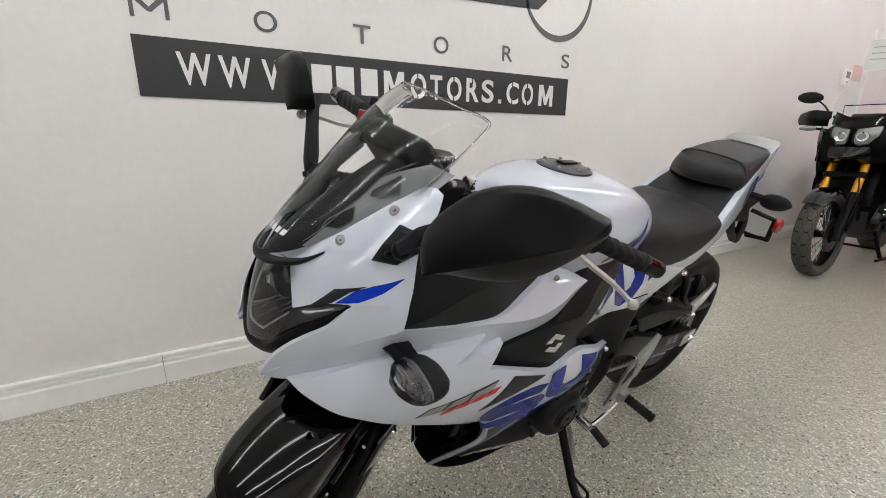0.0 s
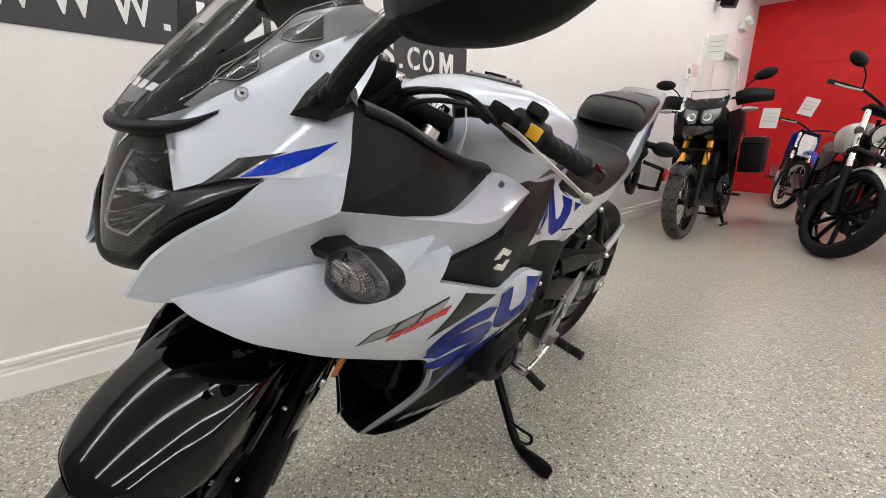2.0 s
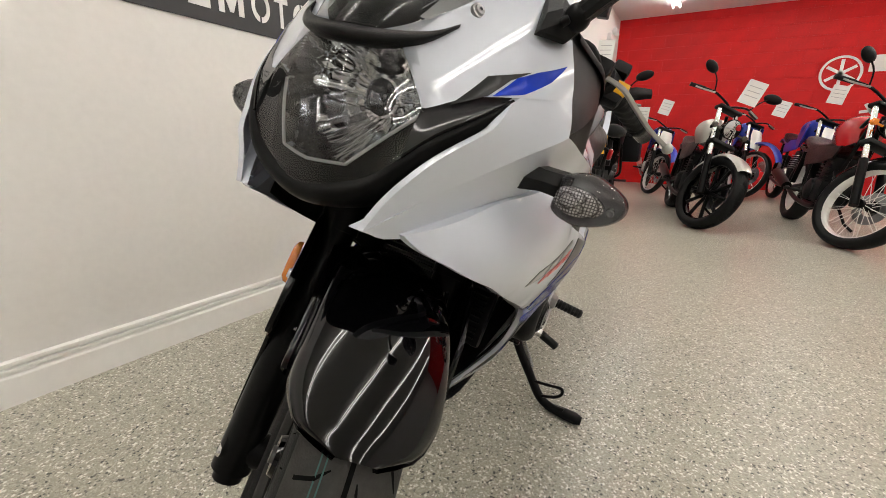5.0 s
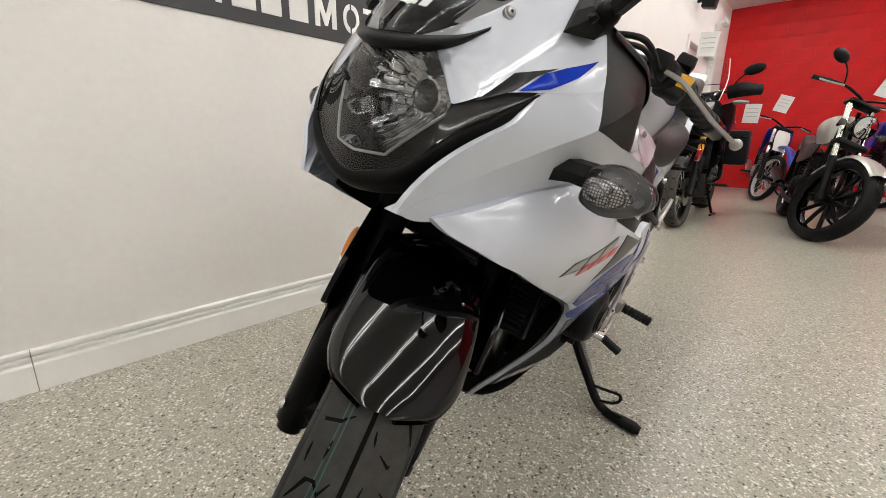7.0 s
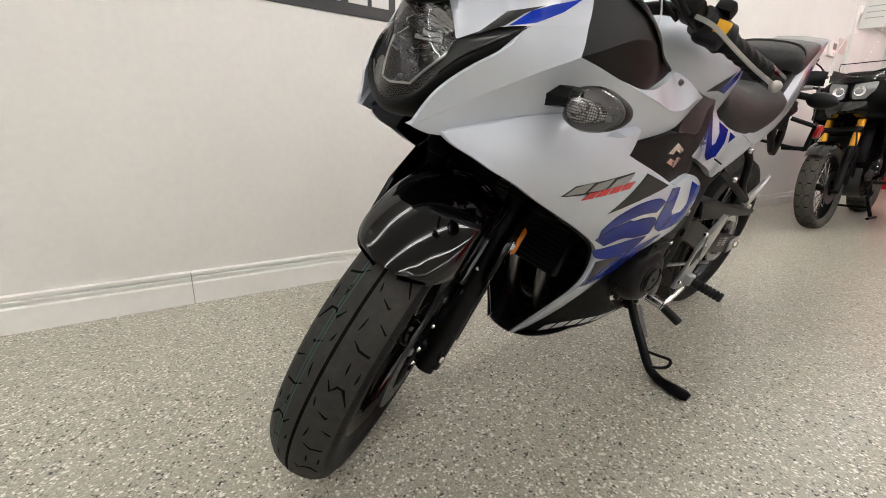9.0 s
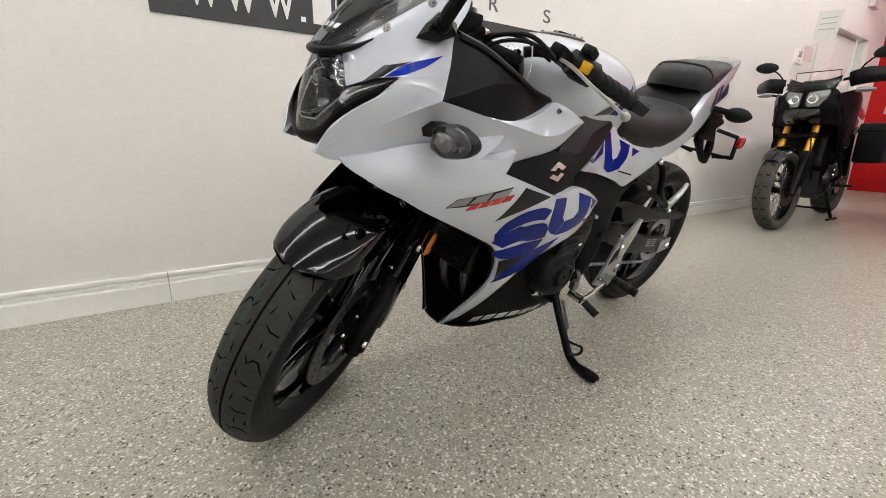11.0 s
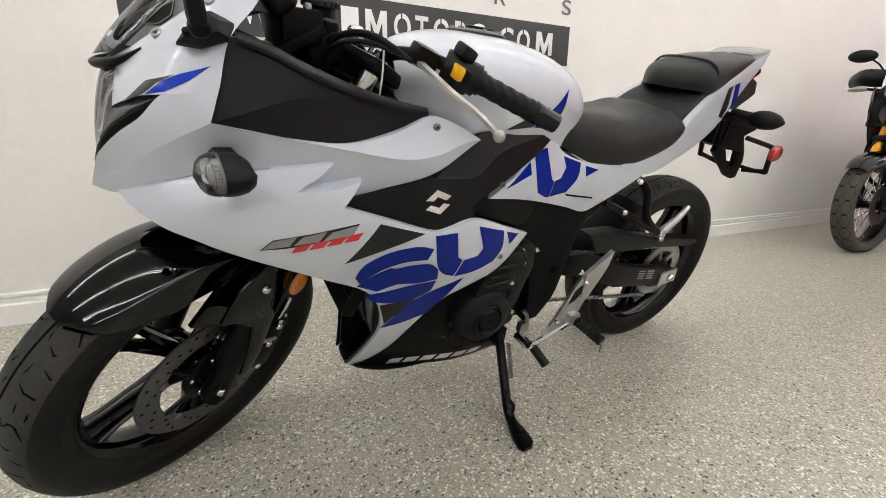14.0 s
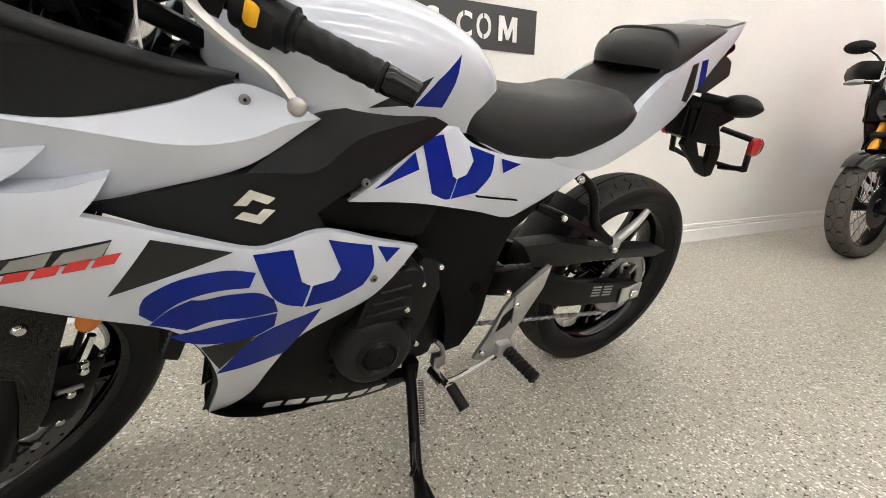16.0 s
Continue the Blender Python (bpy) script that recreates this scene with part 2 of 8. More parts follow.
# ---------------------------------------------------------------- shaping tools
def part(name, bm, mat, parent=None, label="", smooth=True, sharp=40.0):
    """Links a bmesh as one mesh object, under a thing or a part."""
    me = bpy.data.meshes.new(name)
    if smooth:
        bm.normal_update()
        for f in bm.faces:
            f.smooth = True
        lim = radians(sharp)
        for e in bm.edges:
            e.smooth = len(e.link_faces) == 2 and e.calc_face_angle(0.0) < lim
    bm.to_mesh(me)
    bm.free()
    me.materials.append(mat)
    ob = new(name, me)
    if parent is not None:
        ob.parent = parent
    if label:
        ob["label"] = label
    return ob


def thing(name, m, label, category, group="", kind=""):
    ob = new(name)
    ob.matrix_basis = m
    ob.empty_display_size = 0.1
    return tagged(ob, label, category, group, kind)


def curve_points(pts, n=6):
    """A smooth line through the points."""
    p = [Vector(q) for q in pts]
    out = []
    for i in range(len(p) - 1):
        a, b, c, d = p[max(i - 1, 0)], p[i], p[i + 1], p[min(i + 2, len(p) - 1)]
        for k in range(n):
            t = k / n
            out.append(0.5 * (2 * b + (c - a) * t + (2 * a - 5 * b + 4 * c - d) * t * t + (3 * b - a - 3 * c + d) * t ** 3))
    out.append(p[-1])
    return out


def loft(rows, closed=False, caps=False, flip=False):
    bm = bmesh.new()
    vs = [[bm.verts.new(p) for p in row] for row in rows]
    n = len(rows[0])
    for a, b in zip(vs, vs[1:]):
        for i in range(n if closed else n - 1):
            j = (i + 1) % n
            q = (a[i], a[j], b[j], b[i])
            if len(set(q)) == 4:
                bm.faces.new(q[::-1] if flip else q)
    if caps:
        bm.faces.new(vs[0][::-1])
        bm.faces.new(vs[-1])
    bmesh.ops.remove_doubles(bm, verts=bm.verts, dist=1e-6)
    bmesh.ops.recalc_face_normals(bm, faces=bm.faces)
    return bm


def smooth_loft(rows, nu=5, nv=5, **kw):
    """A loft through few control rows, made smooth both ways."""
    fine = [curve_points(r, nu) for r in rows]
    cols = [curve_points(c, nv) for c in zip(*fine)]
    return loft(list(zip(*cols)), **kw)


def tube(pts, radius, seg=10, smooth=0, taper=None):
    p = curve_points(pts, smooth) if smooth else [Vector(q) for q in pts]
    rows = []
    side = None
    for i, q in enumerate(p):
        d = (p[min(i + 1, len(p) - 1)] - p[max(i - 1, 0)]).normalized()
        if side is None:
            side = d.orthogonal().normalized()
        side = (side - d * side.dot(d)).normalized()
        up = d.cross(side)
        f = i / max(len(p) - 1, 1)
        r = radius if taper is None else radius + (taper - radius) * f
        rows.append([q + (side * math.cos(a) + up * math.sin(a)) * r for a in (2 * math.pi * k / seg for k in range(seg))])
    return loft(rows, closed=True, caps=True)


def lathe(profile, seg=32, axis="y", center=(0, 0, 0)):
    """profile: (radius, place along the axis) pairs."""
    rows = []
    c = Vector(center)
    for k in range(seg + 1):
        a = 2 * math.pi * k / seg
        row = []
        for r, h in profile:
            u, v = r * math.cos(a), r * math.sin(a)
            row.append(c + Vector({"y": (u, h, v), "z": (u, v, h), "x": (h, u, v)}[axis]))
        rows.append(row)
    return loft(rows)


def box(size, center=(0, 0, 0), bevel=0.0, rot=None, seg=2):
    bm = bmesh.new()
    bmesh.ops.create_cube(bm, size=1)
    bmesh.ops.scale(bm, vec=size, verts=bm.verts)
    if bevel:
        bmesh.ops.bevel(bm, geom=bm.edges, offset=bevel, segments=seg, profile=0.6, affect="EDGES")
    if rot is not None:
        bmesh.ops.rotate(bm, matrix=Euler([radians(a) for a in rot]).to_matrix(), verts=bm.verts)
    bmesh.ops.translate(bm, vec=center, verts=bm.verts)
    return bm


def join(*bms):
    out = bmesh.new()
    for b in bms:
        me = bpy.data.meshes.new("tmp")
        b.to_mesh(me)
        b.free()
        out.from_mesh(me)
        bpy.data.meshes.remove(me)
    return out


def shifted(bm, m):
    bmesh.ops.transform(bm, matrix=m, verts=bm.verts)
    return bm


def prism(poly, depth, axis="y", at=0.0, bevel=0.0):
    """A plate cut to the outline poly, given in the plane across the axis."""
    bm = bmesh.new()
    def put(a, b, h):
        return {"y": (a, h, b), "x": (h, a, b), "z": (a, b, h)}[axis]
    lo = [bm.verts.new(put(a, b, at)) for a, b in poly]
    hi = [bm.verts.new(put(a, b, at + depth)) for a, b in poly]
    bm.faces.new(lo)
    bm.faces.new(hi[::-1])
    for i in range(len(poly)):
        j = (i + 1) % len(poly)
        bm.faces.new((lo[j], lo[i], hi[i], hi[j]))
    bmesh.ops.recalc_face_normals(bm, faces=bm.faces)
    if bevel:
        bmesh.ops.bevel(bm, geom=bm.edges, offset=bevel, segments=2, profile=0.6, affect="EDGES")
    bmesh.ops.triangulate(bm, faces=[f for f in bm.faces if len(f.verts) > 4])
    return bm


def width_over(ctrl, loose=2e-4, firm=()):
    """A smooth half-width over the side plane (x, z) near a few control places (x, z, width), and right through the firm ones."""
    c = np.array(list(ctrl) + list(firm), float)
    p, w = c[:, :2], c[:, 2]
    n = len(c)
    def phi(r2):
        return np.where(r2 > 1e-12, r2 * np.log(np.maximum(r2, 1e-12)), 0.0)
    k = phi(((p[:, None] - p[None]) ** 2).sum(-1)) + np.diag([loose] * len(ctrl) + [1e-7] * len(firm))
    q = np.hstack([np.ones((n, 1)), p])
    s = np.linalg.solve(np.block([[k, q], [q.T, np.zeros((3, 3))]]), np.append(w, np.zeros(3)))
    def f(x, z):
        d = phi(((np.array([x, z]) - p) ** 2).sum(-1))
        return float(d @ s[:n] + s[n] + s[n + 1] * x + s[n + 2] * z)
    return f


def arched_over(ctrl):
    """A plain arched half-width (x, z): the second-degree surface nearest to the control places."""
    c = np.array(ctrl, float)
    def terms(x, z):
        return np.array([np.ones_like(x), x, z, x * x, x * z, z * z]).T
    k = np.linalg.lstsq(terms(c[:, 0], c[:, 1]), c[:, 2], rcond=None)[0]
    return lambda x, z: float(terms(np.float64(x), np.float64(z)) @ k)


def inside(x, z, poly):
    hit = False
    for (a, b), (c, d) in zip(poly, poly[1:] + poly[:1]):
        if (b > z) != (d > z) and x < (c - a) * (z - b) / (d - b) + a:
            hit = not hit
    return hit


def eased(outline, sharp=38.0, n=4):
    """A closed outline with its gentle bends made smooth and its sharp corners kept."""
    k = len(outline)
    keep = set()
    for i in range(k):
        a, b, c = (Vector(outline[(i + s) % k]) for s in (-1, 0, 1))
        if (b - a).angle(c - b, 0.0) > radians(sharp):
            keep.add(i)
    return rounded(outline, keep, n)


def skin(outline, f, side=-1, lift=0.0, depth=0.012, step=0.014, ease=True, crisp=False):
    """A moulded sheet over the width function: the outline in (x, z), with a turned-in rim."""
    rim = []
    pts = [Vector(q) for q in (eased(outline) if ease else outline)]
    for a, b in zip(pts, pts[1:] + pts[:1]):
        k = max(1, round((b - a).length / step))
        rim += [a + (b - a) * i / k for i in range(k)]
    rim = [q for q, r in zip(rim, rim[1:] + rim[:1]) if (q - r).length > 1e-4]
    poly = [(p.x, p.y) for p in rim]
    xs, zs = [p[0] for p in poly], [p[1] for p in poly]
    inner = []
    z = min(zs) + step / 2
    row = 0
    while z < max(zs):
        x = min(xs) + step * (0.5 if row % 2 else 0.0)
        while x < max(xs):
            if inside(x, z, poly) and min((x - a) ** 2 + (z - b) ** 2 for a, b in poly) > (step * 0.55) ** 2:
                inner.append(Vector((x, z)))
            x += step
        z += step * 0.87
        row += 1
    n = len(rim)
    vs, _, faces, *_ = delaunay_2d_cdt(rim + inner, [(i, (i + 1) % n) for i in range(n)], [], 1, 1e-6)
    bm = bmesh.new()
    roll = 0.0022 if depth > 0.01 and not crisp else 0.0
    made = [bm.verts.new((v.x, side * (f(v.x, v.y) + lift - (roll if i < n else 0.0)), v.y)) for i, v in enumerate(vs)]
    for t in faces:
        try:
            bm.faces.new([made[i] for i in t])
        except ValueError:
            pass
    bmesh.ops.recalc_face_normals(bm, faces=bm.faces)
    if bm.faces and sum(fc.normal.y for fc in bm.faces) * side < 0:
        bmesh.ops.reverse_faces(bm, faces=bm.faces)
    edge = [e for e in bm.edges if len(e.link_faces) == 1]
    ex = bmesh.ops.extrude_edge_only(bm, edges=edge)
    bmesh.ops.translate(bm, vec=(0, -side * depth, 0), verts=[v for v in ex["geom"] if isinstance(v, bmesh.types.BMVert)])
    bmesh.ops.recalc_face_normals(bm, faces=bm.faces)
    if sum(fc.normal.y * fc.calc_area() for fc in bm.faces) * side < 0:
        bmesh.ops.reverse_faces(bm, faces=bm.faces)
    return bm


def rounded(pts, corners=(), n=4):
    """A closed outline made smooth, but for the corners, which stay sharp."""
    k = len(pts)
    out = []
    for i in range(k):
        a, b, c, d = (Vector(pts[(i + s) % k]) for s in (-1, 0, 1, 2))
        if i in corners:
            a = b - (c - b)
        if (i + 1) % k in corners:
            d = c + (c - b)
        for j in range(n):
            t = j / n
            q = 0.5 * (2 * b + (c - a) * t + (2 * a - 5 * b + 4 * c - d) * t * t + (3 * b - a - 3 * c + d) * t ** 3)
            out.append((q.x, q.y))
    return out


def letters(text, height, width, mat, name, parent, at, bold=0.0, label=""):
    """A letter in the built-in font, cut from sheet, on a wall that faces -y: its centre, cap height and width in metres."""
    cu = bpy.data.curves.new(name, "FONT")
    cu.body, cu.size, cu.extrude, cu.offset = text, 1.0, 0.01, bold
    tmp = bpy.data.objects.new(name, cu)
    scene.collection.objects.link(tmp)
    me = bpy.data.meshes.new_from_object(tmp.evaluated_get(bpy.context.evaluated_depsgraph_get()))
    bpy.data.objects.remove(tmp)
    bpy.data.curves.remove(cu)
    v = np.array([q.co for q in me.vertices])
    lo, hi = v.min(0), v.max(0)
    for q in me.vertices:
        x, z, y = ((q.co[i] - (lo[i] + hi[i]) / 2) / (hi[i] - lo[i]) for i in range(3))
        q.co = (x * width, -y * 0.002, z * height)
    me.materials.clear()
    me.materials.append(mat)
    ob = new(name, me)
    ob.parent = parent
    ob.location = at
    if label:
        ob["label"] = label
    return ob


# ---------------------------------------------------------------- the showroom
X0, X1, Y0 = -6.0, 8.9, -9.0


def structure(name, bm, mat, label, parent=None):
    ob = part(name, bm, mat, parent, smooth=False)
    return tagged(ob, label, name.split("_")[0], kind="structure")


structure("floor", box((X1 - X0 + 0.4, -Y0 + 0.4, 0.2), ((X0 + X1) / 2, Y0 / 2, -0.1)), FLOOR, "grey epoxy floor with cream and black flakes")
structure("ceiling", box((X1 - X0 + 0.4, -Y0 + 0.4, 0.15), ((X0 + X1) / 2, Y0 / 2, ROOM_H + 0.075)), CEIL, "plain off-white painted ceiling")
DOOR_X, DOOR_W, DOOR_H = 6.46, 1.62, 2.04
structure("wall_north", join(box((DOOR_X - X0, 0.15, ROOM_H), ((X0 + DOOR_X) / 2, 0.075, ROOM_H / 2)),
                             box((X1 - DOOR_X - DOOR_W, 0.15, ROOM_H), ((X1 + DOOR_X + DOOR_W) / 2, 0.075, ROOM_H / 2)),
                             box((DOOR_W, 0.15, ROOM_H - DOOR_H), (DOOR_X + DOOR_W / 2, 0.075, (ROOM_H + DOOR_H) / 2))), WALL, "smooth off-white painted plaster wall")
# two walls added out of view; their grey sets how much light bounces back
structure("wall_south", box((X1 - X0, 0.15, ROOM_H), ((X0 + X1) / 2, Y0 - 0.075, ROOM_H / 2)), BACK_WALL, "unseen plain grey wall added to close the showroom")
structure("wall_west", box((0.15, -Y0, ROOM_H), (X0 - 0.075, Y0 / 2, ROOM_H / 2)), BACK_WALL, "unseen plain grey wall added to close the showroom")


def red_wall():
    """Painted concrete blocks in running bond with shallow, paint-filled joints."""
    wall = structure("wall_east", box((0.15, -Y0, ROOM_H), (X1 + 0.080, Y0 / 2, ROOM_H / 2)), RED, "glossy red painted concrete block wall")
    h, w, shared, far = 0.2, 0.4, {}, []
    for r in range(int(ROOM_H / h) + 1):
        z0, z1 = r * h, min((r + 1) * h, ROOM_H)
        cuts = [0.0] + [-(w * k + (w / 2 if r % 2 else 0.0)) for k in range(0 if r % 2 else 1, 40)]
        for a, b in zip(cuts, cuts[1:]):
            b = max(b, Y0)
            if a - b < 0.02:
                continue
            at, size = Vector((X1 + 0.004, (a + b) / 2, (z0 + z1) / 2)), (round(a - b, 3), round(z1 - z0, 3))
            shape = box((0.012, size[0] - 0.0005, size[1] - 0.0009), bevel=0.0012, seg=1)
            if b > -5.3:
                if size not in shared:
                    shared[size] = part("block", shape, RED, wall, smooth=False)
                    shared[size].location = at
                else:
                    shape.free()
                    one = new("block", shared[size].data)
                    one.parent = wall
                    one.location = at
            else:
                far.append(shifted(shape, Matrix.Translation(at)))
    tagged(part("block_courses", join(*far), RED, wall, smooth=False), kind="stuff")


red_wall()


def baseboard():
    base = thing("baseboard", Matrix(), "white painted moulded baseboard with an open butt joint", "baseboard", kind="structure")
    prof = [(0, 0), (-0.018, 0), (-0.018, 0.080), (-0.0165, 0.083), (-0.008, 0.086), (-0.008, 0.090), (-0.0135, 0.097), (-0.0145, 0.104), (-0.003, 0.106), (-0.003, 0.112), (-0.014, 0.115), (-0.013, 0.124), (-0.006, 0.128), (0, 0.128)]
    for a, b, dy in ((X0, -0.091, 0.0), (-0.0885, 2.9, 0.0012), (2.9015, 5.6, 0.0), (5.6015, DOOR_X - 0.09, 0.001)):
        rows = [[(x, y - dy * (1 if y < 0 else 0), z) for y, z in prof] for x in (a, b)]
        part("board", loft(rows, closed=True, caps=True), TRIM, base, sharp=20)
    part("chip", box((0.005, 0.010, 0.018), (-0.090, -0.010, 0.009), 0.0008), material("chipped_filler", (0.35, 0.30, 0.24), 0.8, grain=0.2), base, "bare chipped end of the joint")
    # strip filling the joint: its brown-grey holds both the dirt and the gap's shade
    part("gap", box((0.003, 0.012, 0.124), (-0.0898, -0.006, 0.062)), material("joint_shadow_gap", (0.30, 0.28, 0.25), 0.8, grain=0.2), base, "dirty open joint with its shade in the colour")


baseboard()


def side_door():
    door = thing("door_1", pose(DOOR_X, 0, 0), "pair of white flush doors in a white painted frame", "door", kind="structure")
    for x in (0.01, DOOR_W / 2 + 0.003):
        part("leaf", box((DOOR_W / 2 - 0.014, 0.04, DOOR_H - 0.01), (x + DOOR_W / 4 - 0.007, 0.095, DOOR_H / 2), 0.002), TRIM, door, "white flush door leaf")
    for name, x in (("jamb", -0.035), ("jamb", DOOR_W + 0.035)):
        part(name, box((0.07, 0.025, DOOR_H + 0.07), (x, -0.0125, (DOOR_H + 0.07) / 2), 0.004), TRIM, door)
    part("head", box((DOOR_W, 0.025, 0.07), (DOOR_W / 2, -0.0125, DOOR_H + 0.035), 0.004), TRIM, door)
    part("handle", tube([(DOOR_W - 0.07, 0.05, 1.0), (DOOR_W - 0.07, 0.0, 1.0), (DOOR_W - 0.17, 0.0, 1.0)], 0.009, 8), ALLOY, door, "brushed metal lever handle")


side_door()


def thermostat(m):
    box_ = thing("thermostat", m, "white wall thermostat with a grey display", "thermostat")
    part("body", box((0.20, 0.030, 0.15), (0, -0.015, 0), 0.008), TRIM, box_)
    part("display", box((0.09, 0.002, 0.06), (0.0, -0.031, 0.02), 0.0008), DECAL_GREY, box_, "grey display")
    part("button", box((0.03, 0.004, 0.012), (0.0, -0.031, -0.045), 0.001), INK, box_)


thermostat(pose(5.90, 0, 1.61))


def picture_card(m):
    card = thing("wall_card", m, "pale pink card fixed to the white wall", "card")
    part("sheet", box((0.24, 0.003, 0.15), (0, 0, 0)), material("pink_card", (0.72, 0.55, 0.52), 0.6, grain=0.05), card, smooth=False)


picture_card(pose(6.20, -0.003, 1.67))


def wall_speaker(m):
    sp = thing("wall_speaker", m, "small black wall speaker on a bracket", "speaker")
    part("cabinet", box((0.16, 0.16, 0.24), (0, -0.16, 0), 0.02, (12, 0, 0)), PLASTIC, sp)
    part("bracket", box((0.04, 0.10, 0.06), (0, -0.05, 0), 0.006), PLASTIC, sp)


wall_speaker(pose(6.62, 0, 2.55))


def alarm_strobe(m):
    ob = thing("emergency_lamp", m, "small white twin-head emergency lamp", "lamp")
    part("housing", box((0.26, 0.07, 0.10), (0, -0.035, 0), 0.01), FIXTURE, ob)
    for x in (-0.08, 0.08):
        part("lamp_head", shifted(lathe([(0.0, -0.05), (0.05, -0.05), (0.055, -0.02), (0.03, 0.03), (0, 0.035)], 16), pose(x, -0.09, 0.07, -20)), FIXTURE, ob)


alarm_strobe(pose(7.95, 0, 2.46))


# lamps: rows of twin tubes along the room
def strip_light(m):
    lamp = thing("ceiling_light", m, "white ceiling batten with two bare fluorescent tubes", "ceiling light", "ceiling lights")
    part("body", prism([(-0.075, 0.0), (0.075, 0.0), (0.055, -0.045), (-0.055, -0.045)], 2.4, "x", -1.2), FIXTURE, lamp, smooth=False)
    for y in (-0.05, 0.05):
        part("tube", tube([(-1.18, y, -0.065), (1.18, y, -0.065)], 0.011, 10), TUBE, lamp, "lit white tube")
        for x in (-1.19, 1.19):
            part("holder", box((0.02, 0.03, 0.06), (x, y, -0.058), 0.003), FIXTURE, lamp)
    return lamp


LIGHT_ROWS = (-0.95, -2.9, -4.9, -6.9)
first = None
for row_y in LIGHT_ROWS:
    for i in range(5):
        at = pose(7.0 - i * 2.43, row_y, ROOM_H)
        if first is None:
            first = strip_light(at)
        else:
            copy_thing(first, at)


# the lettering on the white wall
def wall_sign():
    sign = thing("wall_banner", Matrix(), "black wall vinyl banner with white stencil lettering", "sign")
    xa, xb, za, zb = -0.016, 2.062, 1.12, 1.322
    part("band", box((xb - xa, 0.003, zb - za), ((xa + xb) / 2, -0.0025, (za + zb) / 2)), BLACK_VINYL, sign, smooth=False)
    for ch, x, w in (("W", 0.165, 0.112), ("W", 0.300, 0.112), ("W", 0.452, 0.112), ("M", 0.960, 0.100), ("O", 1.085, 0.082), ("T", 1.182, 0.066), ("O", 1.285, 0.084), ("R", 1.395, 0.076), ("S", 1.490, 0.076), ("C", 1.655, 0.082), ("O", 1.760, 0.080), ("M", 1.895, 0.106)):
        if ch == "M":
            bold_m = [(-0.5, -0.5), (-0.5, 0.5), (-0.22, 0.5), (0.0, -0.08), (0.22, 0.5), (0.5, 0.5), (0.5, -0.5), (0.28, -0.5), (0.28, 0.10), (0.07, -0.44), (-0.07, -0.44), (-0.28, 0.10), (-0.28, -0.5)]
            part("letter", prism([(x + a * w, 1.222 + b * 0.112) for a, b in bold_m], 0.002, "y", -0.0062), WHITE_VINYL, sign, "white stencil letter", smooth=False)
            continue
        letters(ch, 0.112, w, WHITE_VINYL, "letter", sign, (x, -0.0052, 1.222), 0.022, "white stencil letter")
        if ch in "OCR":
            part("stencil_bridge", box((0.006, 0.002, 0.026), (x - 0.004, -0.0064, 1.222 + 0.043)), BLACK_VINYL, sign, smooth=False)
            part("stencil_bridge", box((0.006, 0.002, 0.026), (x - 0.004, -0.0064, 1.222 - 0.043)), BLACK_VINYL, sign, smooth=False)
    for x in (0.545, 1.570):
        part("full_stop", box((0.020, 0.002, 0.020), (x, -0.0052, 1.176)), WHITE_VINYL, sign, smooth=False)
    for x, w in ((0.630, 0.084), (0.730, 0.078), (0.840, 0.078)):
        part("plain_block", box((w, 0.002, 0.112), (x, -0.0052, 1.222), 0.0006), WHITE_VINYL, sign, "plain white lettering block", smooth=False)
    top = thing("wall_lettering", Matrix(), "widely spaced dark grey letters on the wall", "sign")
    m_shape = [(-0.5, -0.5), (-0.5, 0.5), (-0.34, 0.5), (0.0, -0.02), (0.34, 0.5), (0.5, 0.5), (0.5, -0.5), (0.39, -0.5), (0.39, 0.27), (0.05, -0.22), (-0.05, -0.22), (-0.39, 0.27), (-0.39, -0.5)]
    part("letter", prism([(0.050 + a * 0.115, 1.415 + b * 0.074) for a, b in m_shape], 0.002, "y", -0.003), GREY_VINYL, top, smooth=False)
    for ch, x, w in zip("MOTORS", (0.050, 0.425, 0.815, 1.210, 1.610, 2.030), (0.115, 0.085, 0.078, 0.080, 0.066, 0.060)):
        if ch == "M":
            continue
        letters(ch, 0.074, w, GREY_VINYL, "letter", top, (x, -0.002, 1.415), 0.004)
    ring = thing("wall_emblem", Matrix(), "dark crescent ring emblem with a black bar across", "sign")
    rows = []
    for k in range(33):
        a = radians(196 + k * 5.6)
        t = 0.010 + 0.022 * math.sin(math.pi * k / 32)
        rows.append([(1.95 + r * math.cos(a), y, 1.76 + r * math.sin(a)) for r, y in ((0.25, -0.001), (0.25, -0.004), (0.25 - t, -0.004), (0.25 - t, -0.001))])
    part("crescent", loft(rows, closed=True, caps=True), GREY_VINYL, ring, smooth=False)
    part("bar", prism([(1.25, 1.625), (1.80, 1.650), (1.86, 1.70), (1.88, 1.76), (1.25, 1.76)], 0.003, "y", -0.004), BLACK_VINYL, ring, smooth=False)


wall_sign()


